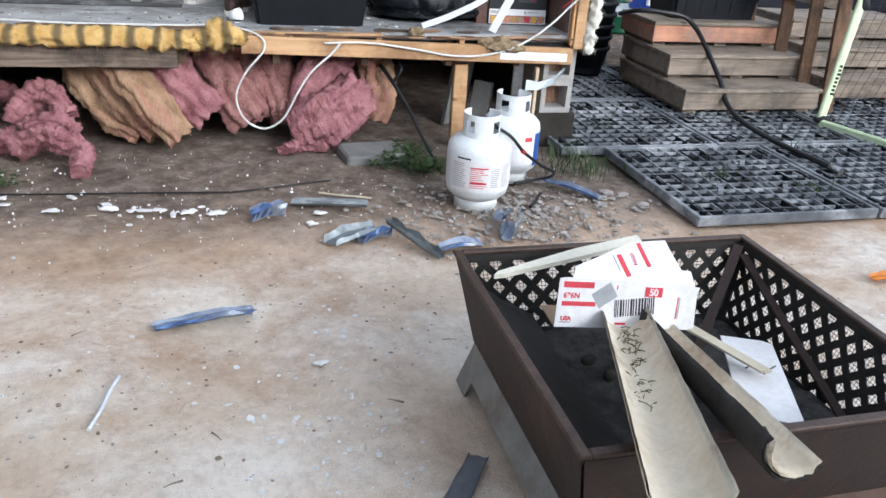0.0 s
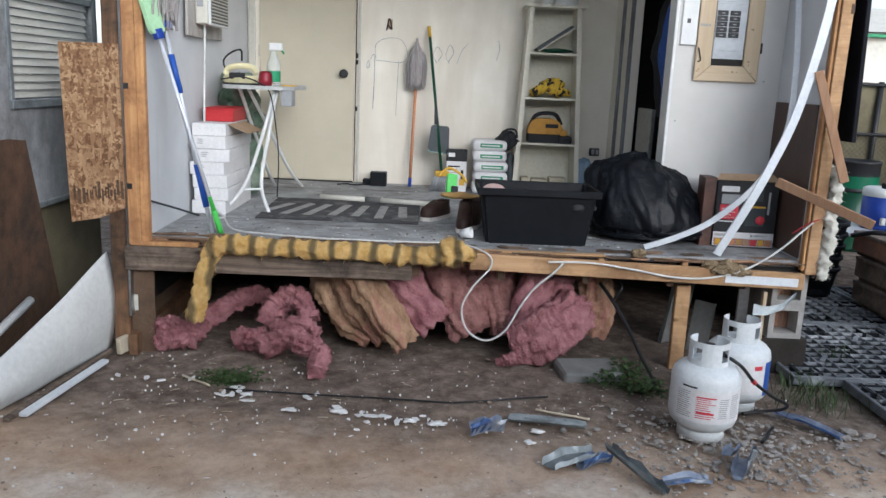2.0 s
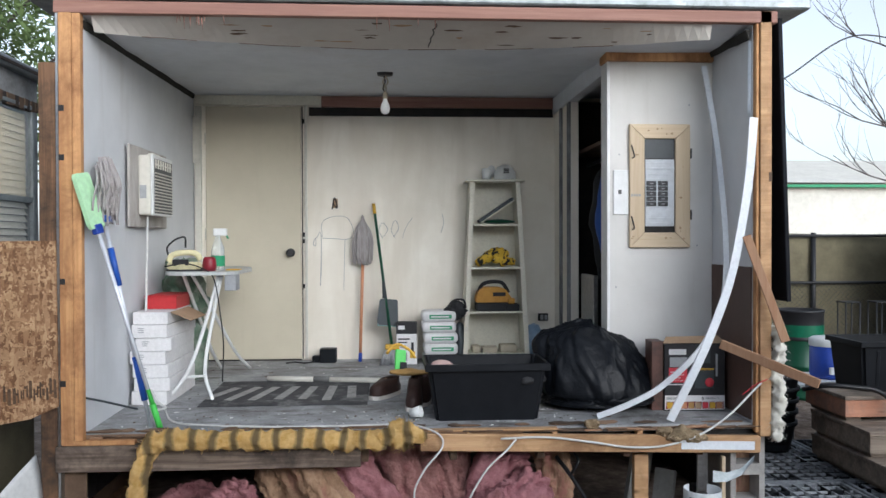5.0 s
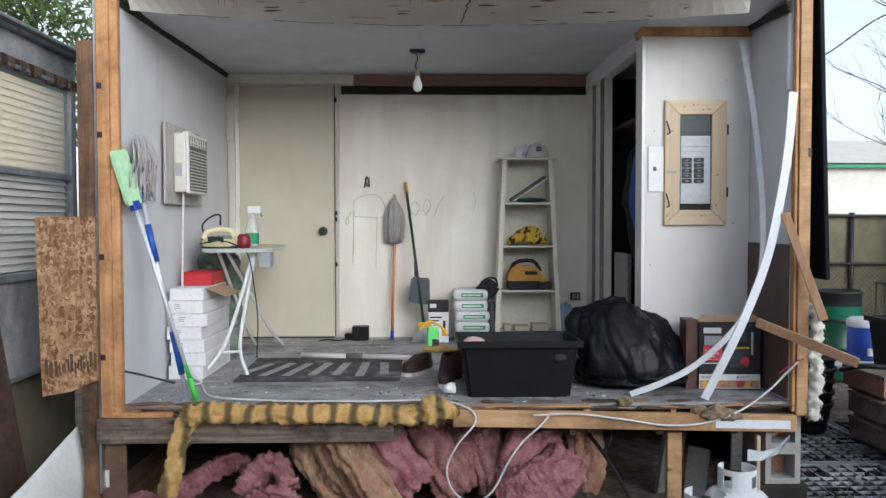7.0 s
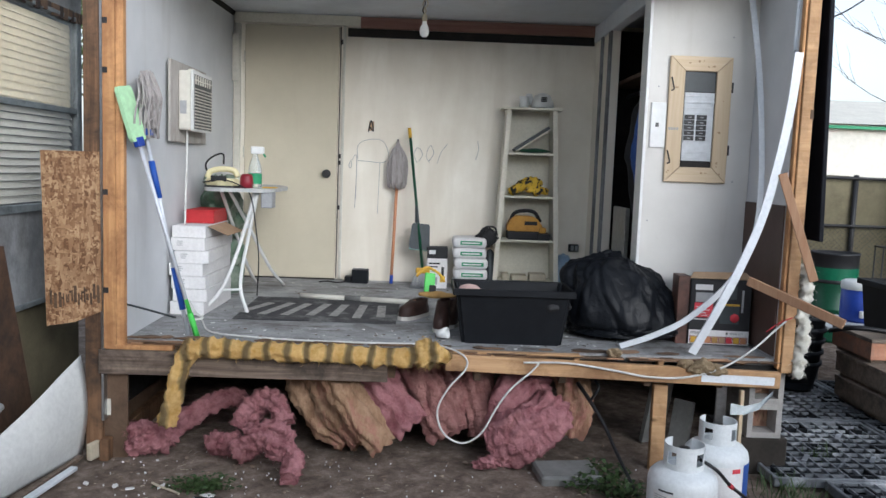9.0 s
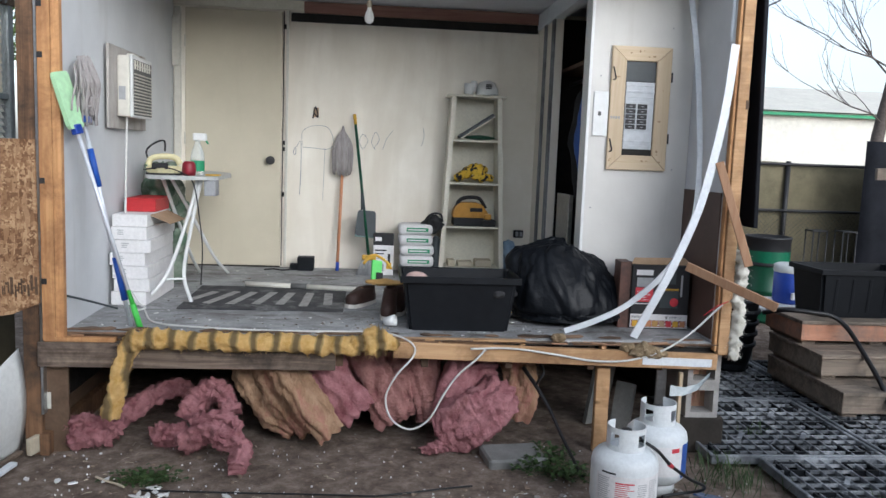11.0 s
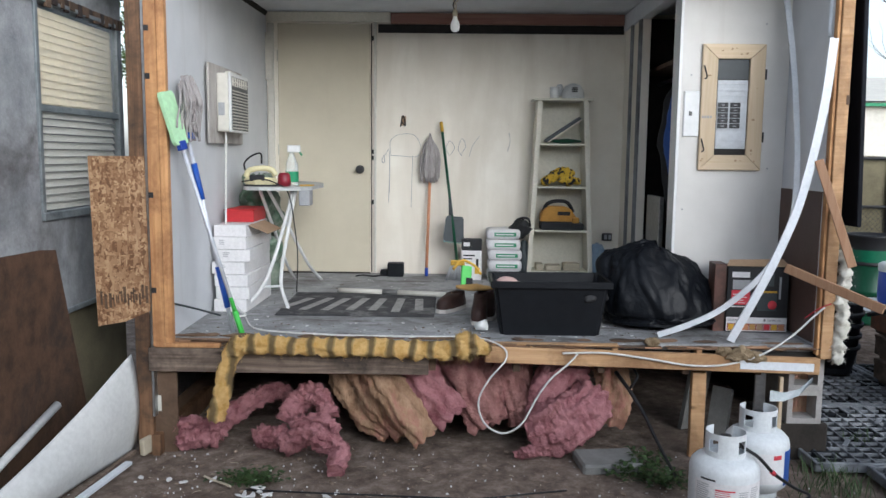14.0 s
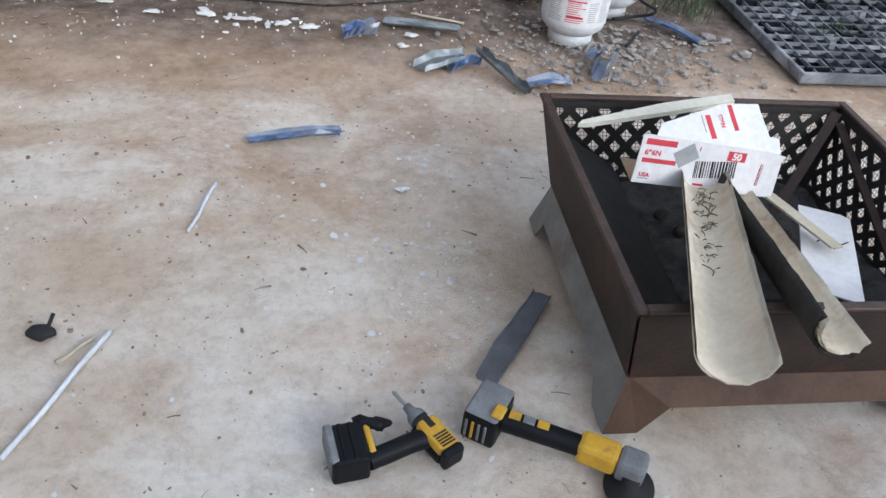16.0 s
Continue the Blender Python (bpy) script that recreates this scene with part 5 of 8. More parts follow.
def impact_driver():
    t = thing("impact_driver", (1.74, -3.18, 0), "yellow and black cordless driver lying on the dirt", "power tool")
    m = pose(1.648, -3.19, .036, 0, 90, -20) @ Matrix.Rotation(radians(90), 4, "Z")
    m = Matrix.Translation((1.648, -3.19, .044)) @ Matrix.Rotation(radians(-80), 4, "Z")
    # pack stands on its side: wide faces along the handle
    b = part("battery", B(-.055, .058, -.048, .038, -.044, .03, .009, m, 2), M["black"], t, "dusty black battery pack")
    part("dust_cap", B(-.056, .05, -.051, -.03, -.03, .034, .005, m), M["dust"], b)
    part("battery_rib", B(-.05, .05, -.02, -.012, .0301, .034, .001, m), M["black"], b)
    part("battery_rib", B(-.05, .05, .004, .012, .0301, .034, .001, m), M["black"], b)
    part("collar", B(-.052, .03, .039, .055, -.03, .02, .005, m, 2), M["yellow"], t)
    bm = bmesh.new()
    tube(bm, spline([(1.69, -3.215, .035), (1.74, -3.195, .036), (1.79, -3.175, .04), (1.83, -3.165, .042)], 6), .024, 14)
    part("grip", bm, M["black"], t, "black rubber grip", 60)
    m2 = Matrix.Translation((1.845, -3.165, .042)) @ Matrix.Rotation(radians(-58), 4, "Z")
    part("motor_housing", B(-.045, .05, -.027, .027, -.004, .028, .010, m2, 2), M["yellow"], t, "yellow housing")
    part("lower_housing", B(-.058, .05, -.029, .029, -.032, -.002, .010, m2, 2), M["black"], t, "black lower housing")
    part("rear_cap", B(.048, .072, -.029, .029, -.03, .027, .01, m2, 2), M["black"], t)
    for i in range(5):
        part("vent", B(.01 + i * .008, .014 + i * .008, -.018, .018, .0278, .0292, m=m2), M["ink"], t)
    part("print_bar", B(-.045, -.012, -.008, .008, .0278, .0292, m=m2), M["ink"], t)
    bm = bmesh.new()
    k = m2 @ Matrix.Translation((-.06, 0, 0)) @ Matrix.Rotation(radians(-90), 4, "Y")
    lathe(bm, [(.024, 0), (.022, .018), (.013, .03), (.011, .05), (0, .05)], 18, k)
    part("nose", bm, M["dust"], t)
    bm = bmesh.new()
    lathe(bm, [(.005, .05), (.005, .10), (.003, .105), (0, .105)], 10, k)
    part("bit", bm, M["steel"], t)
    bm = bmesh.new()
    lump(bm, (1.70, -3.13, .055), (.035, .02, .02), .7, 40, 3, 2)
    part("belt_hook", bm, M["black"], t)


def angle_grinder():
    t = thing("angle_grinder", (2.1, -3.17, 0), "dusty yellow and black cordless grinder on the dirt", "power tool")
    m = Matrix.Translation((1.985, -3.105, .048)) @ Matrix.Rotation(radians(-34), 4, "Z")
    b = part("battery", B(-.05, .035, -.062, .058, -.05, .035, .009, m, 2), M["black"], t, "black battery pack")
    part("top_cap", B(-.048, .034, -.06, .055, .0352, .048, .006, m), M["dust"], b)
    part("yellow_latch", B(.012, .04, -.05, -.008, .046, .056, .004, m), M["yellow"], b)
    for i in range(4):
        part("battery_rib", B(-.04 + i * .016, -.034 + i * .016, -.066, -.061, -.035, .02, .001, m), M["yellow"] if i == 1 else M["dust"], b)
    a, c = V((2.01, -3.128, .05)), V((2.20, -3.222, .05))
    bm = bmesh.new()
    tube(bm, [a, a.lerp(c, .12), a.lerp(c, .3), a.lerp(c, .8), c], .028, 16, .025)
    part("grip", bm, M["black"], t, "long black grip", 60)
    for i in range(3):
        p = a.lerp(c, .12 + .16 * i)
        part("print_patch", B(-.014, .014, -.012, .012, .0, .003, .001, Matrix.Translation(p + V((0, 0, .0265))) @ Matrix.Rotation(radians(-26), 4, "Z")), M["yellow"] if i != 1 else M["dust"], t)
    m2 = Matrix.Translation((2.225, -3.236, .05)) @ Matrix.Rotation(radians(-30), 4, "Z")
    part("motor_housing", B(-.06, .035, -.03, .03, -.032, .03, .012, m2, 2), M["yellow"], t, "yellow housing")
    part("gear_head", B(.034, .10, -.033, .033, -.035, .028, .012, m2, 2), M["dust"], t, "grey gear head")
    bm = bmesh.new()
    lathe(bm, [(0, 0), (.058, 0), (.058, .006), (.02, .012), (.02, .03), (0, .03)], 28, m2 @ Matrix.Translation((.075, -.03, -.04)) @ Matrix.Rotation(radians(10), 4, "X"))
    part("disc", bm, M["ink"], t, "black cutting disc")


impact_driver()
angle_grinder()


# ---- debris on the dirt ----
def torn_strip(label, pts, w, mat, seed, curl=.03, cat="metal scrap", thick=.0014):
    """A torn strip of sheet metal with crisp folds along points on the ground."""
    random.seed(seed)
    P = [V(p) for p in pts]
    fine = []
    for a, b in zip(P, P[1:]):
        fine += [a.lerp(b, k / 4) for k in range(4)]
    P = fine + [P[-1]]
    k1, k2 = random.uniform(.5, 1.1), random.uniform(.2, .9)
    bend = random.uniform(-.3, .5)
    prof = [(-1.0, curl * k1), (-.72, .002), (-.1, .002 + curl * .15 * bend), (.55, .002), (.95, curl * k2), (.75, curl * (k2 + .35))]
    bm = bmesh.new()
    rows = []
    for i, p in enumerate(P):
        d = (P[min(i + 1, len(P) - 1)] - P[max(i - 1, 0)]).normalized()
        s = d.cross(V((0, 0, 1))).normalized()
        t = i / (len(P) - 1)
        ww = w * (1 - .35 * abs(t - .45))
        row = []
        for j, (u, z) in enumerate(prof):
            q = p + s * ww * u + V((0, 0, z * (1 + .5 * noise.noise(V((i * .5, j, seed)))) + .002))
            if i in (0, len(P) - 1):
                q += d * .03 * noise.noise(V((j * 1.7, seed, i)))
            if j in (0, 5):
                q += s * .012 * noise.noise(V((i * 1.9, seed, j)))
            row.append(bm.verts.new(q))
        rows.append(row)
    rim = [tuple(r[j].co.copy() for j in (3, 4, 5)) for r in rows]
    for a, b in zip(rows, rows[1:]):
        for j in range(len(prof) - 1):
            bm.faces.new((a[j], a[j + 1], b[j + 1], b[j]))
    ex = bmesh.ops.extrude_face_region(bm, geom=bm.faces[:])
    for v in [v for v in ex["geom"] if isinstance(v, bmesh.types.BMVert)]:
        v.co.z += thick
    blue = "blue" in label
    ob = tagged(part("metal_scrap", bm, M["sidl"] if blue else mat), label, cat, "torn metal scraps")
    if blue:
        bm = bmesh.new()
        strip = []
        for p, q, e in rim:
            out = (q - p).normalized() * .003
            strip.append([bm.verts.new(c + out * k) for c, k in ((p, 2), (q, 1), (e + V((0, 0, thick)), 1))])
        for p, q in zip(strip, strip[1:]):
            for k in range(2):
                bm.faces.new((p[k], q[k], q[k + 1], p[k + 1]))
        part("painted_edge", bm, mat, ob, "blue painted folded edge")
    return ob


M["sidl"] = surf("scuffed_light_siding", (.13, .16, .23), (.30, .34, .42), 12, .45, .2, 60, (.05, .09, .20), .47, metal=.2)
M["sidg"] = surf("dirty_grey_siding", (.07, .075, .085), (.15, .16, .18), 12, .5, .2, 60, (.33, .34, .35), .33)
torn_strip("torn blue painted metal strip on the dirt", [(1.34, -1.835, 0), (1.45, -1.81, .003), (1.56, -1.785, .006), (1.66, -1.775, .004)], .036, M["bluem"], 1, .02)
torn_strip("crumpled bit of blue metal on the dirt", [(1.69, -.97, 0), (1.76, -.95, .02), (1.84, -.93, .01)], .03, M["bluem"], 2, .05)
torn_strip("curled grey metal strip on the dirt", [(1.88, -.79, 0), (2.05, -.83, .01), (2.22, -.87, .01)], .035, M["greym"], 3, .03)
torn_strip("bent grey sheet metal piece on the dirt", [(2.0, -1.25, 0), (2.1, -1.20, .02), (2.22, -1.14, .01)], .055, M["greym"], 4, .045)
torn_strip("folded blue metal piece on the dirt", [(2.13, -1.25, 0), (2.2, -1.20, .01), (2.27, -1.17, .0)], .03, M["bluem"], 5, .04)
torn_strip("dark bent metal strip on the gravel", [(2.27, -1.12, .03), (2.33, -1.25, .02), (2.40, -1.38, .0), (2.43, -1.44, 0)], .025, M["greym"], 6, .03)
torn_strip("blue metal piece on the gravel", [(2.45, -1.35, 0), (2.55, -1.33, .01), (2.64, -1.33, 0)], .032, M["bluem"], 7, .03)
torn_strip("curled blue and white metal end on the gravel", [(2.76, -1.30, .01), (2.82, -1.22, .03), (2.85, -1.12, .01)], .04, M["greym"], 8, .06)
torn_strip("dark blue torn metal end on the gravel", [(2.78, -1.12, .02), (2.83, -1.08, .03)], .03, M["bluem"], 18, .04)
torn_strip("blue metal strip beside the pallets", [(3.19, -.65, .02), (3.30, -.76, .02), (3.40, -.88, .0)], .03, M["bluem"], 9, .02)
torn_strip("grey metal siding offcut beside the tools", [(2.0, -2.97, .004), (2.1, -2.82, .004), (2.22, -2.645, .004)], .036, M["sidg"], 10, .006)
torn_strip("rusty orange shard of plastic on the dirt", [(4.20, -1.86, 0), (4.28, -1.88, .02), (4.36, -1.92, 0)], .035, M["orangep"], 12, .02, "plastic scrap")


def sticks():
    for a, b, r, mat, lab in (((1.20, -2.35, .006), (1.255, -2.10, .006), .006, "paint", "thin white strip on the dirt"), ((.905, -3.15, .006), (1.058, -2.765, .006), .007, "paint", "long white strip on the dirt"),
                              ((.95, -2.87, .004), (1.02, -2.79, .004), .005, "linob", "short pale stick on the dirt"), ((2.02, -.66, .005), (2.26, -.76, .006), .006, "linob", "thin grey stick on the dirt"),
                              ((.25, -.40, .01), (.42, -.52, .008), .006, "linob", "pale twig on the dirt"), ((1.62, -.62, .006), (2.1, -.50, .006), .005, "hose", "dark thin cable on the dirt"),
                              ((.5, -.55, .006), (1.62, -.62, .006), .005, "hose", "dark thin cable on the dirt"), ((3.0, -.95, .01), (3.12, -.78, .01), .008, "hose", "dark stick on the gravel")):
        bm = bmesh.new()
        a, b = V(a), V(b)
        s = (b - a).cross(V((0, 0, 1))).normalized()
        tube(bm, spline([a, a.lerp(b, .35) + s * .003, a.lerp(b, .7) - s * .002, b], 5), r, 6)
        tagged(part("stick", bm, M[mat]), lab, "stick", "sticks on the dirt")
    bm = bmesh.new()
    lump(bm, (.90, -2.775, .015), (.035, .02, .016), .4, 20, 3, 5)
    tube(bm, [(.91, -2.765, .02), (.918, -2.73, .035)], .005, 6)
    tagged(part("black_scrap", bm, M["ink"]), "small crumpled black scrap on the dirt", "scrap")
    for i, (x, y, s) in enumerate(((.62, -.60, 1), (1.10, -.76, 1.4), (1.42, -.84, 1.2), (1.55, -.86, 1.3), (.55, -.52, 1.3), (1.3, -.8, 1), (1.86, -2.12, 1), (2.0, -.9, 1.2), (1.95, -1.02, 1))):
        bm = bmesh.new()
        lump(bm, (x, y, .004), (.026 * s, .014 * s, .006 * s), .9, 40, 3, i + 40)
        tagged(part("plaster_chunk", bm, M["flake"]), "white crumbled plaster piece on the dirt", "plaster", "plaster pieces")


sticks()


def plaster_shards():
    """Broken white wallboard shards lying flat by the trailer."""
    rnd = random.Random(52)
    spots = [(.50, -.62, .10, 7), (1.10, -.80, .16, 4), (1.45, -.86, .18, 4), (.15, -.45, .15, 4), (.85, -.70, .2, 4)]
    for cx, cy, sp, n in spots:
        for i in range(n):
            x, y = rnd.gauss(cx, sp), rnd.gauss(cy, sp * .35)
            L, w = rnd.uniform(.015, .055), rnd.uniform(.008, .022)
            k = rnd.choice((4, 5, 6))
            ol = [(L * math.cos(6.283 * q / k) * rnd.uniform(.6, 1.1), w * math.sin(6.283 * q / k + .2) * rnd.uniform(.6, 1.2)) for q in range(k)]
            bm = bmesh.new()
            plate(bm, ol, rnd.uniform(.003, .008), Matrix.Translation((x, y, .002)) @ Matrix.Rotation(rnd.uniform(0, 3.1), 4, "Z") @ Matrix.Rotation(rnd.uniform(-.12, .12), 4, "X"))
            tagged(part("plaster_shard", bm, M["flake"]), "flat broken white plaster shard on the dirt", "plaster", "plaster shards")


plaster_shards()


def scatter():
    random.seed(21)
    # white flakes over the yard
    bm = bmesh.new()

    def flake(x, y, s, z=.001):
        a = random.uniform(0, 6.3)
        k = random.uniform(.12, .8)
        s *= random.uniform(.6, 1.3)
        n = random.choice((4, 5, 6))
        t = [V((x + s * random.uniform(.7, 1.2) * math.cos(a + 6.283 * i / n), y + s * k * math.sin(a + 6.283 * i / n), z + random.uniform(0, .4) * s)) for i in range(n)]
        hi = [bm.verts.new(p + V((0, 0, .002))) for p in t]
        lo = [bm.verts.new(p - V((0, 0, .006))) for p in t]
        bm.faces.new(hi)
        for i in range(n):
            bm.faces.new((lo[i], lo[(i + 1) % n], hi[(i + 1) % n], hi[i]))
    for i in range(300):
        flake(random.uniform(-.1, 3.4), random.uniform(-3.6, .1), random.choice((.002, .003, .003, .004, .006)))
    for i in range(45):
        flake(1.88 + random.gauss(0, .10), -2.42 + random.gauss(0, .16), random.choice((.003, .004, .006, .008)))
    for i in range(110):
        flake(random.uniform(-.1, 2.4), random.uniform(-1.2, .0), random.choice((.002, .003, .004, .006)))
    for i in range(26):
        flake(random.gauss(1.45, .22), random.gauss(-.83, .05), random.choice((.003, .006, .012)))
    tagged(part("white_flakes", bm, M["flake"]), "white paint and plaster flakes strewn over the dirt", "debris", kind="stuff")
    # gravel by the cylinders
    bm = bmesh.new()

    def stone(x, y, s):
        o = bmesh.ops.create_icosphere(bm, subdivisions=1, radius=1)
        k = V((random.uniform(.6, 1.2), random.uniform(.6, 1.2), random.uniform(.25, .55)))
        sd = random.uniform(0, 99)
        for v in o["verts"]:
            n = 1 + .35 * noise.noise(v.co * 1.3 + V((sd, 0, 0)))
            v.co = V((x, y, s * .2)) + V((v.co.x * k.x, v.co.y * k.y, v.co.z * k.z)) * s * n
    for i in range(1100):
        x = random.gauss(2.95, .32)
        y = random.gauss(-1.0, .22)
        if y > -1.45 and x < 3.8:
            stone(x, y, random.choice((.005, .006, .007, .008, .010, .013, .018)))
    for i in range(120):
        stone(random.uniform(-.1, 3.5), random.uniform(-1.2, .3), random.choice((.003, .004, .006, .009)))
    for i in range(350):
        stone(random.uniform(0.5, 5), random.uniform(-3.6, -1.1), random.choice((.002, .003, .004)))
    bm2 = bmesh.new()
    bm, keep = bm2, bm
    for i in range(420):
        stone(random.uniform(.2, 4.5), random.uniform(-3.7, -.9), random.choice((.002, .003, .004, .006)))
    for i in range(300):
        stone(random.uniform(-.1, 3.2), random.uniform(-1.0, .6), random.choice((.004, .006, .010, .014)))
    tagged(part("dirt_clods", bm2, M["clod"]), "small brown dirt clods over the yard", "dirt", kind="stuff")
    bm = keep
    for x, y, s in ((3.42, -.86, .035), (3.47, -.80, .045), (3.58, -.98, .04), (3.38, -.95, .03), (3.55, -.83, .03)):
        stone(x, y, s)
    tagged(part("gravel", bm, M["stone"]), "loose grey gravel and stones round the cylinders", "gravel", kind="stuff")
    # shavings and splinters
    for nm, mat, lab, cnt in (("wood_splinters", "linob", "pale wood splinters strewn by the trailer", 150), ("dark_splinters", "clod", "dark bark and leaf scraps strewn over the dirt", 260)):
        bm = bmesh.new()
        for i in range(cnt):
            x, y = random.uniform(-.1, 3.3), random.uniform(-1.3, .1) if random.random() < .7 else random.uniform(-3.6, -1.2)
            a, L = random.uniform(0, 6.3), random.choice((.012, .02, .03, .05))
            dv = V((math.cos(a), math.sin(a), random.uniform(-.02, .1))) * L
            p0 = V((x, y, .003))
            tube(bm, [p0, p0 + dv * .5 + V((random.uniform(-.003, .003), 0, .002)), p0 + dv], random.uniform(.001, .0035), 4, .001, True, .5)
        tagged(part(nm, bm, M[mat]), lab, "debris", kind="stuff")
    # weeds
    def weeds(label, spots, n, h, mat, broad=False):
        bm = bmesh.new()
        for i in range(n):
            cx, cy, r = random.choice(spots)
            x, y = random.gauss(cx, r), random.gauss(cy, r * .7)
            hh = h * random.uniform(.5, 1.2)
            a = random.uniform(0, 6.3)
            d = V((math.cos(a), math.sin(a), 0))
            s = V((-d.y, d.x, 0)) * (.014 if broad else .0028)
            b0 = V((x, y, -.005 if not broad else random.uniform(0, hh)))
            b1 = b0 + d * hh * .3 + V((0, 0, hh * (.6 if not broad else .25)))
            b2 = b0 + d * hh * (.7 if not broad else .8) + V((0, 0, hh * (1. if not broad else .15)))
            if broad:
                s *= random.uniform(.5, 1.1)
            v = [bm.verts.new(p) for p in (b0 - s * .5, b0 + s * .5, b1 + s, b2, b1 - s)]
            bm.faces.new(v)
        tagged(part("weeds", bm, mat), label, "weeds", kind="stuff")
    weeds("green grass tufts beside the pallets", [(3.52, -.45, .10), (3.5, -.3, .09), (3.4, -.5, .12)], 200, .10, M["leaf"])
    weeds("leafy green weeds under the floor edge", [(2.50, -.30, .07), (2.58, -.12, .08), (2.62, -.4, .05)], 330, .06, M["leaf"], True)
    weeds("small dark weed clump on the dirt", [(.50, -.42, .07)], 260, .035, M["leaf"], True)
    weeds("grass blades through the pallets", [(4.15, -.75, .04), (4.6, -.95, .05), (5.0, -.3, .05), (3.9, .2, .05)], 120, .10, M["leaf"])


scatter()


# ---- plastic pallets, steps and the things on them ----
def pallet(x0, y0, w, d, z=.055, turn=0):
    p = thing("plastic_pallet", (x0 + w / 2, y0 + d / 2, 0), "dusty black plastic grid pallet on the ground", "pallet", "plastic pallets")
    bm = bmesh.new()
    for a in ((x0, x0 + w, y0, y0 + .022), (x0, x0 + w, y0 + d - .022, y0 + d), (x0, x0 + .022, y0 + .022, y0 + d - .022), (x0 + w - .022, x0 + w, y0 + .022, y0 + d - .022)):
        box(bm, a[0], a[1], a[2], a[3], .008, z + .004, .004)
    part("rim", bm, M["pal"], p)
    bm = bmesh.new()
    n = 12
    for i in range(1, n):
        u = x0 + w * i / n
        part("grid_bar", B(u - .0038, u + .0038, y0 + .02, y0 + d - .02, z - .02, z), M["pal"], p)
        u = y0 + d * i / n
        part("grid_bar", B(x0 + .02, x0 + w - .02, u - .0038, u + .0038, z - .02, z - .002), M["pal"], p)
    bm.free()
    rnd = random.Random(int(x0 * 100 + y0 * 10))
    for i in range(9):
        cx, cy, an = x0 + w * rnd.uniform(.15, .85), y0 + d * rnd.uniform(.15, .85), rnd.uniform(0, 3.14)
        bm = bmesh.new()
        q = V((math.cos(an), math.sin(an), 0)) * rnd.uniform(.03, .09)
        bar(bm, V((cx, cy, z - .008)) - q, V((cx, cy, z - .008)) + q, .005, .016)
        part("web_bar", bm, M["pal"], p)
    # black sheet added under the grid to paint the shade between bars
    part("base_sheet", B(x0 + .02, x0 + w - .02, y0 + .02, y0 + d - .02, .002, .0075), M["black"], p, "added black sheet painting the shade below the pallet grid")
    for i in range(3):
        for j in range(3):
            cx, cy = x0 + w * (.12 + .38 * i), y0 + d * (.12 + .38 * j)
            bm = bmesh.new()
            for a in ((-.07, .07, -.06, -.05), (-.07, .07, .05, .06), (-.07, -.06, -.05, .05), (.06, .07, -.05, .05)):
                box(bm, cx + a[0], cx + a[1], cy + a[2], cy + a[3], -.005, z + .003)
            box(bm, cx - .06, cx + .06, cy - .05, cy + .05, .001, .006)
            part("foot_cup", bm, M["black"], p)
    for i in range(2):
        for j in range(2):
            cx, cy = x0 + w * (.31 + .38 * i), y0 + d * (.31 + .38 * j)
            bm = bmesh.new()
            bar(bm, (cx - .035, cy - .05, z + .002), (cx + .035, cy + .05, z + .002), .026, .008)
            part("grip_bar", bm, M["pal"], p)
    return p


M["pal"] = surf("dusty_black_plastic", (.07, .075, .085), (.19, .205, .22), 7, .6, .2, 90, (.45, .47, .49), .52)
for x0, y0 in ((3.72, -1.27), (4.76, -1.27), (5.80, -1.27), (3.46, -.22), (4.50, -.20), (5.54, -.20), (3.66, .84), (4.70, .86), (5.74, .86)):
    pallet(x0, y0, 1.02, 1.03)


def wooden_steps(x, y, w, tiers, label, mats):
    s = thing("wooden_steps", (x, y, 0), label, "steps", "wooden steps")
    z = .058
    for k, (setb, h, dep) in enumerate(tiers):
        yy = y + setb
        mat = M[mats[k]]
        zz = z
        part("riser", B(x, x + w, yy, yy + .035, zz + .03, zz + h - .028, .003), mat, s)
        for sx in (x, x + w - .035):
            part("side_board", B(sx, sx + .035, yy + .036, yy + dep, zz + .03, zz + h - .028, .003), mat if k else M["deck"], s)
        nb = max(2, int((dep) / .14))
        for i in range(nb):
            a = yy - .015 + (dep + .015) * i / nb
            part("tread_board", B(x - .01, x + w + .01, a, a + (dep + .015) / nb - .006, zz + h - .026, zz + h, .003), M["deck"], s)
        for sx in (x + .03, x + w * .5, x + w - .13):
            part("block", B(sx, sx + .1, yy + .04, yy + dep - .02, zz, zz + .03), M["deck"], s)
        z += h
    return s


wooden_steps(4.60, .42, 1.07, ((0, .175, .98), (.27, .175, .72), (.55, .175, .52)), "weathered three-tier wooden steps with a faded orange top tier", ("deck", "deck", "decko"))
wooden_steps(5.98, .72, 1.2, ((0, .175, .98), (.27, .175, .72), (.55, .175, .52)), "weathered three-tier wooden steps beside the railing", ("deck", "deck", "deck"))


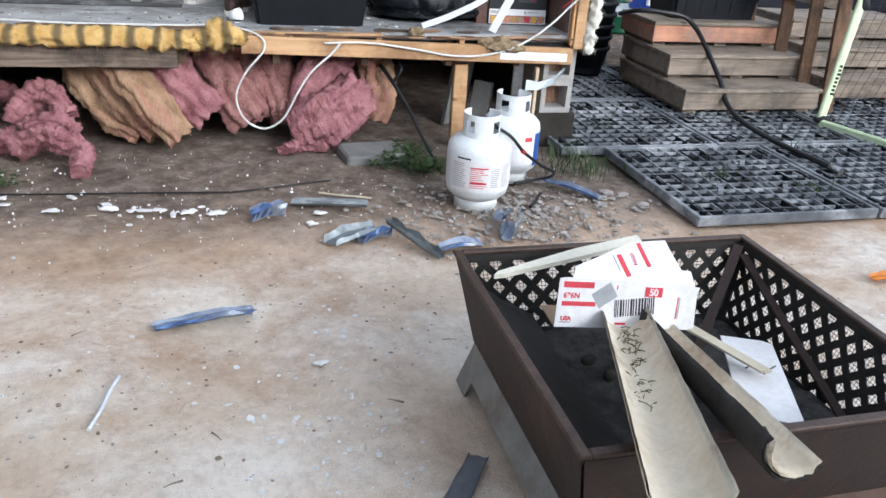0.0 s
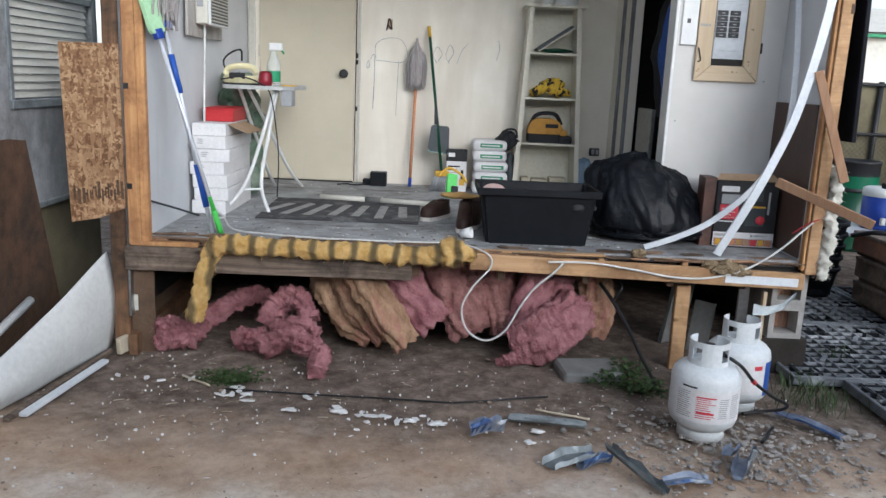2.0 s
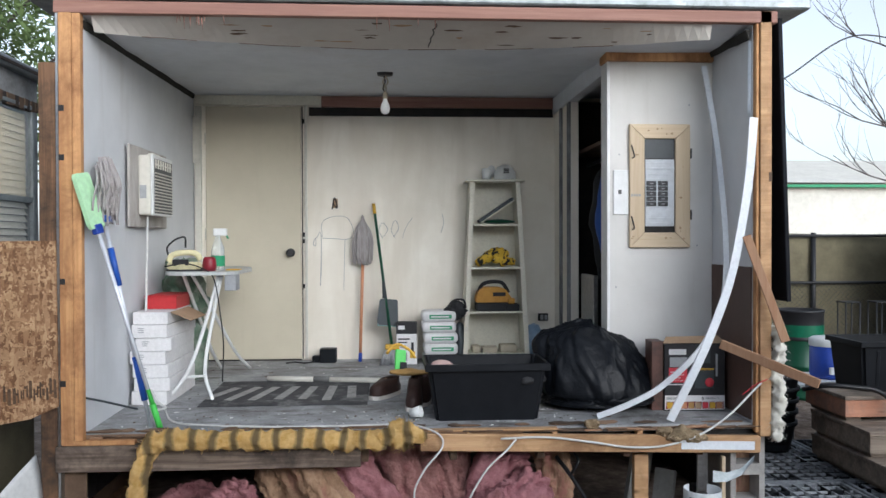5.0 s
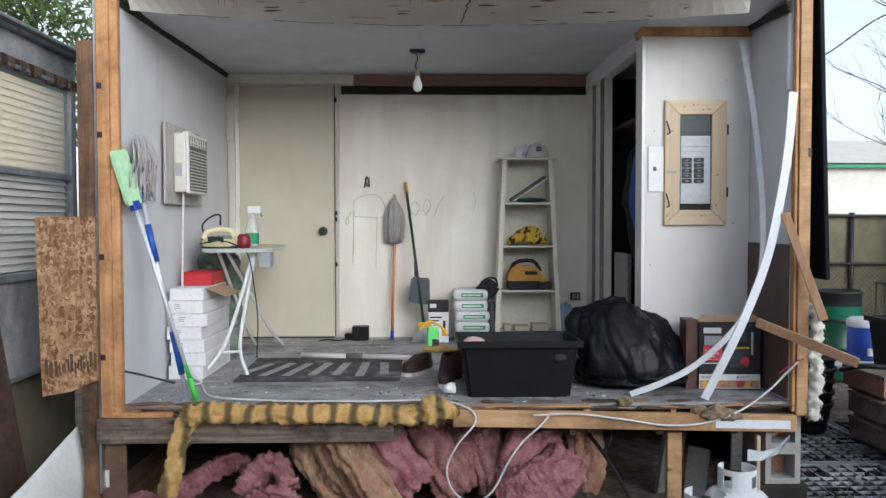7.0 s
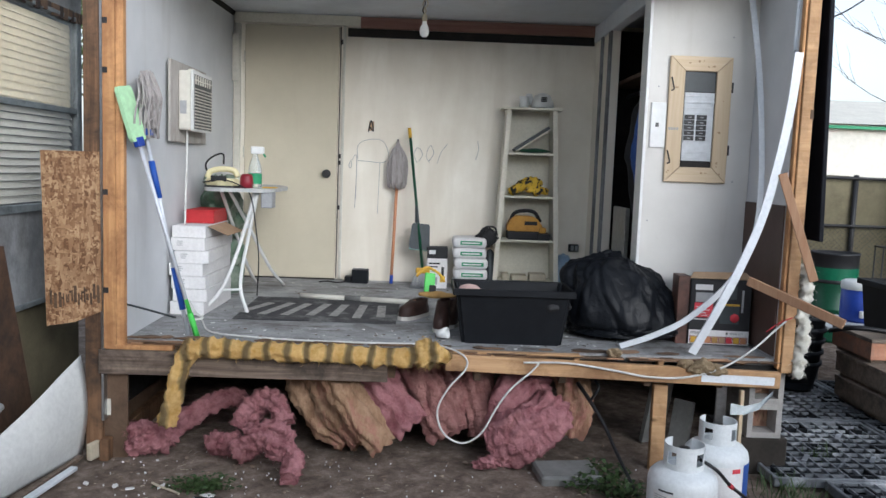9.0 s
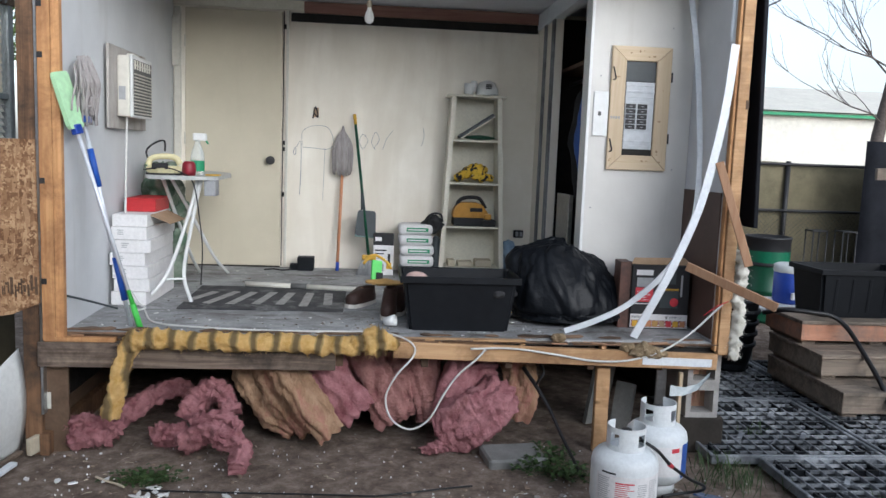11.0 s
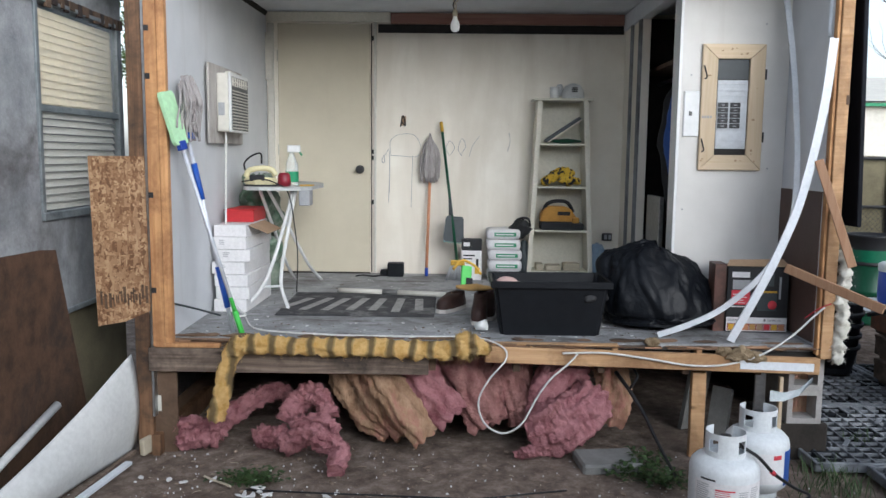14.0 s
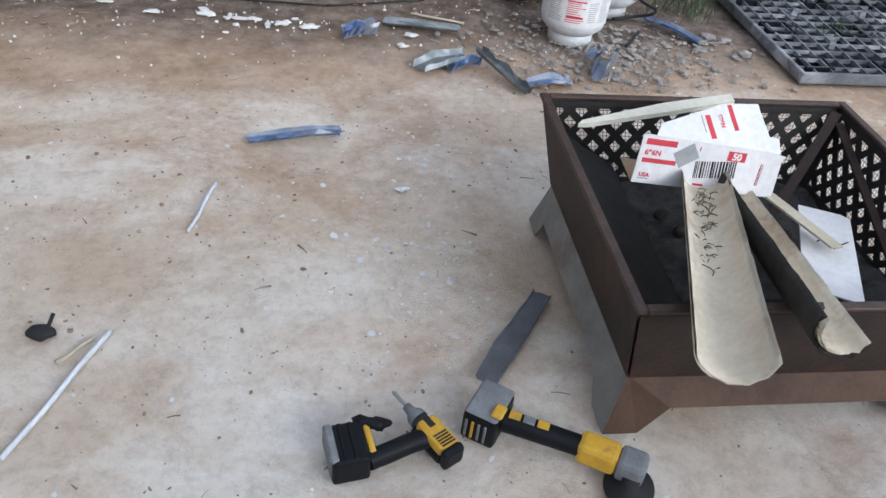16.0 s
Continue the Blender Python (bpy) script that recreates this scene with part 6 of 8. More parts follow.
def tote(name, label, x0, x1, y0, y1, z0, z1, taper=.035, ribs=True):
    t = thing(name, ((x0 + x1) / 2, (y0 + y1) / 2, z0), label, "tote")
    bm = bmesh.new()
    th = .006
    def ring(k, z):
        return [bm.verts.new((x, y, z)) for x, y in ((x0 + k, y0 + k), (x1 - k, y0 + k), (x1 - k, y1 - k), (x0 + k, y1 - k))]
    rs = [ring(taper, z0), ring(.004, z1), ring(.004 + th, z1), ring(taper + th, z0 + th)]
    for a, b in zip(rs, rs[1:]):
        for i in range(4):
            bm.faces.new((a[i], a[(i + 1) % 4], b[(i + 1) % 4], b[i]))
    bm.faces.new(rs[0][::-1])
    bm.faces.new(rs[-1])
    bmesh.ops.bevel(bm, geom=[e for e in bm.edges if abs(e.verts[0].co.z - e.verts[1].co.z) > .05], offset=.02, segments=3, affect="EDGES")
    b = part("body", bm, M["black"], t, smooth=40)
    bm = bmesh.new()
    for a in ((x0 - .012, x1 + .012, y0 - .012, y0 + .004), (x0 - .012, x1 + .012, y1 - .004, y1 + .012), (x0 - .012, x0 + .004, y0 + .004, y1 - .004), (x1 - .004, x1 + .012, y0 + .004, y1 - .004)):
        box(bm, a[0], a[1], a[2], a[3], z1 - .035, z1 + .004, .003)
    part("rim", bm, M["black"], t)
    n = 6 if ribs else 0
    for i in range(1, n):
        u = x0 + (x1 - x0) * i / n
        m = Matrix.Translation((u, y0 + taper * .55, (z0 + z1) / 2)) @ Matrix.Rotation(math.atan2(taper, z1 - z0), 4, "X")
        part("rib", B(-.012, .012, -.004, .004, -(z1 - z0) * .40, (z1 - z0) * .32, .002, m), M["black"], t)
    return t


tote("black_tote", "black plastic tote standing on the top step", 4.77, 5.52, 1.06, 1.50, .585, .93)


def railing():
    r = thing("stair_railing", (5.75, .7, 0), "weathered wooden stair railing between the steps", "railing")
    for a, b, w in (((5.435, 1.05, .06), (5.50, 1.25, 1.60), .085), ((5.575, .80, .06), (5.64, 1.0, 1.56), .085), ((5.665, .60, .06), (5.72, .80, 1.36), .085), ((5.76, .43, .06), (5.80, .60, 1.16), .09)):
        bm = bmesh.new()
        bar(bm, a, b, w, .04, bev=.003)
        part("post", bm, M["greyz"], r)
    for a, b in (((5.52, 1.25, 1.64), (5.88, .45, 1.06)), ((5.34, .97, .86), (5.86, .70, .78)), ((5.25, 1.3, 1.62), (5.55, 1.24, 1.63))):
        bm = bmesh.new()
        bar(bm, a, b, .04, .085, bev=.003)
        part("rail", bm, M["deck"], r)


railing()


def net_goal():
    g = thing("net_goal", (5.6, .2, .06), "sports net goal with pale green padded frame", "goal")
    for i, (a, b) in enumerate((((5.52, .18, .07), (5.62, .20, .95)), ((5.62, .20, .95), (6.7, .22, .93)), ((5.50, .16, .065), (5.72, -.62, .065)))):
        bm = bmesh.new()
        bar(bm, a, b, .03, .075 if i != 2 else .06, bev=.01)
        s = part("sleeve", bm, M["paleg"], g)
        if i == 0:
            # word printed up the sleeve, kept as plain bars
            for k in range(8):
                p = V(a).lerp(V(b), .22 + .03 * k)
                part("print_bar", B(-.012, .016 + .006 * (k in (0, 5)), -.0175, -.0155, -.008, .008, m=Matrix.Translation(p) @ Matrix.Rotation(radians(5), 4, "Y")), M["ink"], s)
    bm = bmesh.new()
    for i in range(15):
        x = 5.66 + .075 * i
        tube(bm, [(x, .22, .92), (x + .01, .35, .5), (x, .5, .07)], .0015, 4)
    for j in range(10):
        t = j / 9
        y, z = .22 + .28 * t, .92 - .85 * t
        tube(bm, [(5.63, y, z), (6.7, y, z)], .0015, 4)
    part("net", bm, M["ink"], g, "black string net")
    for k, (c, r) in enumerate((((5.63, .19, .86), (.03, .03, .05)), ((5.53, .17, .085), (.05, .05, .03)))):
        part("strap_tie", lump(bmesh.new(), c, r, .3, 20, 3, k + 1), M["ink"], g)


net_goal()


def yard_things():
    bm = bmesh.new()
    tube(bm, spline([(4.40, 1.15, .60), (4.48, 1.0, .65), (4.66, .94, .645), (4.80, .93, .62), (4.87, .86, .55), (4.885, .68, .42), (4.90, .50, .27), (4.90, .36, .14), (4.885, .12, .085), (4.87, -.20, .075), (4.88, -.5, .075), (4.90, -.72, .075)], 8), .017, 10)
    h = tagged(part("garden_hose", bm, M["hose"]), "black rubber hose draped down the steps", "hose")
    bm = bmesh.new()
    tube(bm, [(4.90, -.70, .075), (4.905, -.78, .075)], .02, 10)
    part("fitting", bm, M["steel"], h, "metal hose fitting")

    def barrel(x, y, a, b):
        t = thing("steel_barrel", (x, y, 0), "black and green steel barrel behind the trailer", "barrel", "barrels")
        m = Matrix.Translation((x, y, .0))
        bm = bmesh.new()
        lathe(bm, [(0, .02), (.22, .02), (.235, .0), (.235, .03), (.228, .05), (.228, .32), (.24, .335), (.228, .35), (.228, .60)], 32, m)
        part("lower_shell", bm, M[b], t)
        bm = bmesh.new()
        lathe(bm, [(.228, .60), (.24, .615), (.228, .63), (.228, .88), (.237, .89), (.237, .91), (.22, .91), (.22, .88), (0, .88)], 32, m)
        part("upper_shell", bm, M[a], t)
        bm = bmesh.new()
        lathe(bm, [(.2295, .64), (.2295, .76)], 32, m)
        part("green_band", bm, M["bgreen"], t)
    barrel(5.80, 3.85, "blackm", "dgreen")
    # lower tipped green barrel top
    c = thing("water_cooler", (5.30, 2.35, .46), "blue drinks cooler with a white lid", "cooler")
    bm = bmesh.new()
    lathe(bm, [(0, 0), (.13, 0), (.14, .03), (.14, .27), (0, .27)], 28, Matrix.Translation((5.25, 2.35, .465)))
    part("body", bm, M["blue"], c)
    bm = bmesh.new()
    lathe(bm, [(.142, .27), (.146, .28), (.146, .33), (.12, .345), (0, .345)], 28, Matrix.Translation((5.25, 2.35, .465)))
    part("lid", bm, M["wplast"], c)
    part("tap", B(5.19, 5.23, 2.19, 2.22, .51, .57, .005), M["wplast"], c)
    t = thing("folding_table", (5.1, 2.3, 0), "low white plastic folding table", "table")
    part("tabletop", B(4.72, 5.75, 2.05, 2.65, .43, .462, .008), M["wplast"], t)
    for x in (4.8, 5.68):
        for y in (2.1, 2.6):
            part("leg", B(x, x + .03, y, y + .03, 0, .43), M["steel"], t)
    # nested black pots
    for i in range(5):
        tt = thing("nested_pot", (4.40, 1.62, .06 + .085 * i), "nested black plastic nursery tub", "tub", "nested tubs")
        bm = bmesh.new()
        z = .062 + .085 * i
        lathe(bm, [(0, z), (.13, z), (.17, z + .2), (.185, z + .2), (.185, z + .23), (.172, z + .23), (.135, z + .02)], 28, Matrix.Translation((4.40 + .006 * i, 1.62, 0)))
        part("tub", bm, M["black"], tt)
    # slatted bench
    b = thing("slatted_bench", (5.1, 4.0, 0), "weathered dark slatted bench by the fence", "bench")
    for i in range(4):
        part("back_slat", B(4.5, 5.75, 4.55 + .01 * i, 4.575 + .01 * i, .80 + .085 * i, .865 + .085 * i, .003), M["greyz"], b)
    for i in range(4):
        part("seat_slat", B(4.5, 5.75, 4.14 + .1 * i, 4.22 + .1 * i, .62, .645, .003), M["greyz"], b)
    for x in (4.6, 5.65):
        part("leg", B(x, x + .06, 4.16, 4.22, 0, .62), M["blackm"], b)
        part("leg", B(x, x + .06, 4.58, 4.64, 0, 1.14), M["blackm"], b)
    # fence
    f = thing("yard_fence", (7, 5, 0), "chain-link fence hung with tan shade cloth", "fence")
    for i in range(7):
        x = 3.4 + 1.6 * i
        bm = bmesh.new()
        tube(bm, [(x, 5.06, 0), (x, 5.06, 1.72)], .03, 10)
        part("post", bm, M["blackm"], f)
    for z in (1.12, 1.68):
        bm = bmesh.new()
        tube(bm, [(2.5, 5.03, z), (13, 5.03, z)], .018, 8)
        part("rail", bm, M["blackm"], f)
    bm = bmesh.new()
    n = 120
    rows = []
    for j in range(7):
        row = []
        for i in range(n + 1):
            x = 2.5 + 10.5 * i / n
            row.append(bm.verts.new((x, 5.09 + .03 * noise.noise(V((x * 3, j * .5, 0))), 1.70 * j / 6 + .02 * noise.noise(V((x * 1.2, 3, j))) * (j == 6))))
        rows.append(row)
    for a, c2 in zip(rows, rows[1:]):
        for i in range(n):
            bm.faces.new((a[i], a[i + 1], c2[i + 1], c2[i])).smooth = True
    ex = bmesh.ops.extrude_face_region(bm, geom=bm.faces[:])
    for v in [v for v in ex["geom"] if isinstance(v, bmesh.types.BMVert)]:
        v.co.y += .004
    part("shade_cloth", bm, M["tan"], f)
    bm = bmesh.new()
    for i in range(150):
        x = 4.0 + .06 * i
        for s in (1, -1):
            a, c2 = V((x, 5.0, .02)), V((x + s * 1.1, 5.0, 1.12))
            tube(bm, [a, c2], .0022, 3, caps=False)
    part("wire_mesh", bm, M["blackm"], f)
    bm = bmesh.new()
    rows = []
    for j in range(9):
        rows.append([bm.verts.new((7.25 + i * .2, 4.55 + .05 * noise.noise(V((i * .8, j * .5, 0))), .0 + 1.98 * j / 8)) for i in range(28)])
    for a, c2 in zip(rows, rows[1:]):
        for i in range(27):
            bm.faces.new((a[i], a[i + 1], c2[i + 1], c2[i])).smooth = True
    ex = bmesh.ops.extrude_face_region(bm, geom=bm.faces[:])
    for v in [v for v in ex["geom"] if isinstance(v, bmesh.types.BMVert)]:
        v.co.y += .005
    tagged(part("black_tarp", bm, M["tarp"]), "black tarp hung along the fence", "tarp")
    # wire frame cages
    for x in (6.5, 6.85):
        w = thing("wire_stand", (x, 4.25, 0), "thin black wire plant stand by the fence", "stand", "wire stands")
        for dx, dy in ((0, 0), (.16, 0), (0, .16), (.16, .16)):
            bm = bmesh.new()
            tube(bm, [(x + dx, 4.2 + dy, 0), (x + dx, 4.2 + dy, .95)], .008, 6)
            part("leg", bm, M["blackm"], w)
        part("top", B(x - .01, x + .17, 4.19, 4.37, .94, .955, .002), M["blackm"], w)
    # far house
    h = thing("far_house", (15, 17, 0), "far white house with a green eave line", "house")
    part("wall", B(9.5, 26, 16, 24, 0, 3.1), M["farw"], h)
    part("fascia", B(9.3, 26.2, 15.75, 15.85, 2.98, 3.06), M["greenp"], h, "green eave line")
    bm = bmesh.new()
    vs = [bm.verts.new(p) for p in ((9.2, 15.7, 3.1), (26.3, 15.7, 3.1), (26.3, 20, 4.1), (9.2, 20, 4.1), (9.2, 24.3, 3.1), (26.3, 24.3, 3.1))]
    bm.faces.new((vs[0], vs[1], vs[2], vs[3]))
    bm.faces.new((vs[3], vs[2], vs[5], vs[4]))
    bm.faces.new((vs[0], vs[3], vs[4]))
    bm.faces.new((vs[1], vs[5], vs[2]))
    part("roof", bm, M["farw"], h, "pale roof")
    # cable over the yard
    bm = bmesh.new()
    tube(bm, spline([(3.75, 2.3, 2.93), (8.1, 9, 4.32), (9.72, 9.6, 5.25), (12.55, 12.3, 5.9)], 8), .014, 6)
    tagged(part("overhead_cable", bm, M["blackm"]), "thin overhead cable across the sky", "cable")

    # bare tree
    random.seed(31)
    tr = thing("bare_tree", (12.2, 12.4, 0), "bare leafless tree beyond the fence", "tree")
    bt, bb = bmesh.new(), bmesh.new()
    tube(bt, spline([(12.6, 12.4, 0), (12.5, 12.4, 2), (12.7, 12.3, 4), (12.5, 12.3, 6)], 5), .16, 10, .09)

    def limb(p, d, L, r, depth):
        pts = [p]
        for i in range(4):
            d = (d + V((random.uniform(-.3, .3), random.uniform(-.3, .3), random.uniform(-.15, .3)))).normalized()
            pts.append(pts[-1] + d * L / 4)
        tube(bb, pts, r, 5, r * .35)
        if depth:
            for i in range(4):
                q = pts[random.randint(1, 4)]
                e = (d + V((random.uniform(-.9, .9), random.uniform(-.6, .6), random.uniform(-.3, .7)))).normalized()
                limb(q, e, L * .62, r * .5, depth - 1)
    for i in range(6):
        limb(V((12.6, 12.35, random.uniform(2.6, 6))), V((random.choice((-1, -1, 1)) * random.uniform(.6, 1), random.uniform(-.5, .5), random.uniform(.1, .8))).normalized(), 2.2, .022, 2)
    part("trunk", bt, M["bark"], tr)
    part("crown", bb, M["bark"], tr)

    # leafy tree behind the neighbour
    tr = thing("leafy_tree", (-4.6, 7.0, 0), "leafy green tree behind the neighbouring trailer", "tree")
    bt, bl = bmesh.new(), bmesh.new()
    tube(bt, spline([(-4.6, 7, 0), (-4.5, 7, 2), (-4.4, 7.1, 4)], 5), .2, 10, .1)
    for i in range(9):
        a = random.uniform(0, 6.3)
        tube(bt, spline([(-4.45, 7.05, 2.6 + .15 * i), (-4.45 + math.cos(a), 7 + math.sin(a), 3.6 + .12 * i), (-4.45 + 1.7 * math.cos(a), 7 + 1.7 * math.sin(a), 4.1 + .12 * i)], 4), .05, 6, .012)
    for c in range(150):
        a, rr = random.uniform(0, 6.3), 2.1 * random.random() ** .5
        cc = V((-4.45 + rr * math.cos(a), 7 + rr * math.sin(a), random.uniform(2.7, 6.4)))
        for i in range(75):
            q = cc + V((random.gauss(0, .26), random.gauss(0, .26), random.gauss(0, .14)))
            d = V((random.uniform(-1, 1), random.uniform(-1, 1), random.uniform(-.8, .3))).normalized()
            s = d.orthogonal().normalized() * random.uniform(.012, .03)
            bl.faces.new([bl.verts.new(p) for p in (q, q + d * .07 + s, q + d * .16, q + d * .07 - s)])
    part("trunk", bt, M["bark"], tr)
    part("crown", bl, M["needle"], tr)


yard_things()


# ---- beside the neighbour ----
def left_side():
    bm = bmesh.new()
    plate(bm, [(-1.6, 0), (.15, 0), (.08, .27), (-.16, 1.144), (-.30, 1.16), (-1.6, 1.19)], .012, frame_of((-.585, 0, 0), (0, 1, 0), (-.012, 0, 1)))
    tagged(part("plywood_sheet", bm, osb2), "dark weathered strandboard leaning on the neighbouring wall", "board")
    # curling linoleum sheet
    bm = bmesh.new()
    rows = []
    n, k = 26, 18
    for i in range(n + 1):
        t = i / n
        base = V((-.50, -1.35, .0)).lerp(V((-.255, -.035, .0)), t)
        h = .09 + .46 * t ** 1.35
        row = []
        for j in range(k + 1):
            u = j / k
            lean = .05 * (1 - t) * u ** 1.4
            belly = .05 * math.sin(math.pi * u) * (1 - .3 * t)
            row.append(bm.verts.new(base + V((belly - lean, .03 * u * (1 - t), .004 + h * u + .008 * noise.noise(V((t * 5, u * 4, 2)))))))
        rows.append(row)
    for a, b in zip(rows, rows[1:]):
        for j in range(k):
            bm.faces.new((a[j], a[j + 1], b[j + 1], b[j])).smooth = True
    ex = bmesh.ops.extrude_face_region(bm, geom=bm.faces[:])
    for v in [v for v in ex["geom"] if isinstance(v, bmesh.types.BMVert)]:
        v.co.x -= .004
    tagged(part("linoleum_sheet", bm, M["lino"]), "curled sheet of pale linoleum beside the post", "flooring")
    bm = bmesh.new()
    plate(bm, [(-.62, -1.5), (-.44, -1.0), (-.40, -.72), (-.50, -.60), (-.60, -.8)], .006, Matrix.Translation((0, 0, .004)))
    tagged(part("linoleum_offcut", bm, M["linob"]), "beige back of a linoleum offcut on the dirt", "flooring")
    bm = bmesh.new()
    tube(bm, [(-.545, -1.2, .16), (-.52, -.35, .36)], .022, 14)
    tagged(part("pale_pipe", bm, M["lino"]), "pale plastic pipe lying behind the linoleum", "pipe")
    for a, b, w, mat, lab in (((-.28, -.95, .015), (-.20, -.25, .015), .04, "paint", "white painted strip along the ground"), ((-.33, -1.0, .012), (-.24, -.08, .012), .03, "grey", "dark wood strip along the ground"),
                              ((-.19, -.10, .04), (-.12, .10, .05), .03, "linob", "pale scrap board below the corner")):
        bm = bmesh.new()
        bar(bm, a, b, w, .02 if mat != "linob" else .09, bev=.003)
        tagged(part("ground_strip", bm, M[mat]), lab, "board", "strips beside the wall")


osb2 = surf("dark_strandboard", (.05, .028, .017), (.13, .072, .042), 10, .85, .35, 70, (.045, .03, .022), .5)
left_side()


def yard_flecks():
    """Paint flakes, leaf bits and crumbs trodden into the open dirt."""
    for name, label, n, mat, lo, hi, seed in (
            ("paint_flakes", "small white paint flakes scattered on the dirt", 560, "flake", .003, .014, 31),
            ("leaf_crumbs", "dark leaf bits and crumbs on the dirt", 420, "clod", .003, .009, 32),
            ("pale_crumbs", "pale grit and small stones on the dirt", 500, "stone", .003, .008, 33)):
        rnd = random.Random(seed)
        bm = bmesh.new()
        for i in range(n):
            if seed == 31 and i % 3 == 0:
                x, y = rnd.gauss(1.9, .3), rnd.gauss(-2.45, .45)
            else:
                x, y = rnd.uniform(-.6, 4.2), -.55 - 3.1 * rnd.random()
            if 2.1 < x and y < -2.2:
                continue
            r = lo + (hi - lo) * rnd.random() ** 2.2
            k, a0 = rnd.choice((4, 5, 6)), rnd.uniform(0, 6.28)
            st = rnd.uniform(.35, 1.0)
            p = V((x, y, 0))
            z = .016 * noise.noise(p * 1.6) + .008 * noise.noise(p * 5) + .004 * noise.noise(p * 13) - .0115
            t = Matrix.Translation((x, y, z)) @ Matrix.Rotation(a0, 4, "Z") @ Matrix.Rotation(rnd.uniform(-.3, .3), 4, "X")
            plate(bm, [(r * math.cos(6.283 * q / k) * rnd.uniform(.7, 1.2), r * st * math.sin(6.283 * q / k) * rnd.uniform(.7, 1.2)) for q in range(k)], .0015 if seed == 31 else r * .5, t)
        tagged(part(name, bm, M[mat]), label, name.split("_")[1], kind="stuff")


yard_flecks()


# ---- inside: on the west wall ----
def air_conditioner():
    bd = tagged(part("ac_mounting_board", B(.001, .018, .60, 1.36, 1.725, 2.215, .003), M["greyp2"]), "weathered whitewashed board behind the air conditioner", "board")
    a = thing("air_conditioner", (.07, 1.0, 1.99), "old white window air conditioner set in the wall", "air conditioner")
    part("case", B(.019, .095, .74, 1.165, 1.80, 2.165, .012, None, 2), M["offw"], a)
    part("front_bezel", B(.095, .110, .735, 1.17, 1.795, 2.17, .006), M["wplast"], a)
    for i in range(13):
        z = 1.82 + .0195 * i
        part("louvre", B(.110, .118, .77, 1.15, z, z + .007, .001), M["offw"], a)
    part("grille_shade", B(.1095, .1112, .765, 1.155, 1.81, 2.145), M["greyd"], a)
    for i in range(7):
        part("outlet_fin", B(.111, .118, .78 + .052 * i, .79 + .052 * i, 2.085, 2.14, .001), M["offw"], a)
    part("outlet_bar", B(.111, .119, .77, 1.15, 2.108, 2.114, .001), M["offw"], a)
    for y in (.80, .88):
        part("top_clip", B(.06, .10, y, y + .04, 2.165, 2.18, .003), M["offw"], a)
    part("rating_label", B(.03, .07, .7385, .7405, 1.90, 1.98), M["greyp"], a)
    bm = bmesh.new()
    tube(bm, spline([(.06, .80, 1.83), (.055, .80, 1.6), (.05, .79, 1.3), (.06, .74, 1.0), (.10, .66, .80), (.17, .60, .69), (.23, .55, .665), (.2, .48, .665)], 8), .007, 8)
    tagged(part("power_cord", bm, M["cable"]), "off-white power cord hanging from the air conditioner", "cord")


M["greyp2"] = surf("whitewashed_board", (.36, .33, .30), (.52, .50, .47), 9, .8, .4, 60, (.24, .19, .15), .4, stretch=(1, 1, .3))
M["greyd"] = plain("grille_dark", (.13, .13, .125), .7)
air_conditioner()


def wall_mops():
    m = thing("flat_mop", (.32, .10, fz(.1)), "flat mop with a pale green pad, leaning on the wall", "mop", "mops")
    a, b = V((.325, .10, fz(.1))), V((.035, -.01, 1.745))
    d = (b - a).normalized()
    L = (b - a).length
    for u0, u1, r, mat, nm in ((0, .12, .016, "green", "tip"), (.12, .30, .0125, "green", "lower_pole"), (.10, .96, .0105, "alu", "pole")):
        bm = bmesh.new()
        tube(bm, [a + d * L * u0, a + d * L * u1], r, 12, r * (.6 if nm == "lower_pole" else 1))
        part(nm, bm, M[mat], m)
    fr = frame_of(b - d * .02, d, V((.25, .9, .0)))
    bm = bmesh.new()
    plate(bm, [(-.02, -.05), (.0, -.062), (.25, -.062), (.27, -.05), (.27, .05), (.25, .062), (.0, .062), (-.02, .05)], .022, fr @ Matrix.Translation((0, 0, -.011)))
    part("pad", bm, M["mint"], m, "pale green cleaning pad")
    part("pad_clip", B(-.05, .0, -.03, .03, -.016, .016, .004, fr), M["blue"], m)
    # string mop beside it
    s = thing("string_mop", (.27, .10, fz(.1)), "string mop with a blue grip, leaning on the wall", "mop", "mops")
    a, b = V((.268, .13, fz(.13))), V((.042, .10, 1.76))
    d, L = (b - a).normalized(), (b - a).length
    for u0, u1, r, mat, nm in ((0, 1, .011, "alu", "pole"), (.13, .34, .017, "blue2", "grip"), (.68, .86, .017, "blue2", "upper_grip")):
        bm = bmesh.new()
        tube(bm, [a + d * L * u0, a + d * L * u1], r, 12)
        part(nm, bm, M[mat], s)
    bm = bmesh.new()
    random.seed(6)
    for i in range(70):
        o = V((random.gauss(.03, .018), random.gauss(.10, .045), 0))
        t = 2.06 + random.uniform(-.04, .03)
        tube(bm, spline([(o.x * .6 + .02, o.y * .7 + .04, t), (o.x + .03 + random.uniform(0, .02), o.y + random.uniform(-.03, .03), 1.95), (o.x + .03, o.y + random.uniform(-.03, .05), 1.85), (o.x + .03, o.y + random.uniform(-.04, .05), 1.72 + random.uniform(0, .1))], 4), .0055, 5)
    tagged(part("mop_head", bm, M["string"], s, "grey cotton strings"), kind="stuff")
    part("head_clamp", B(.015, .075, .05, .15, 1.74, 1.775, .004), M["blue2"], s)


M["blue2"] = plain("mid_blue_plastic", (.02, .09, .42), .4)
wall_mops()


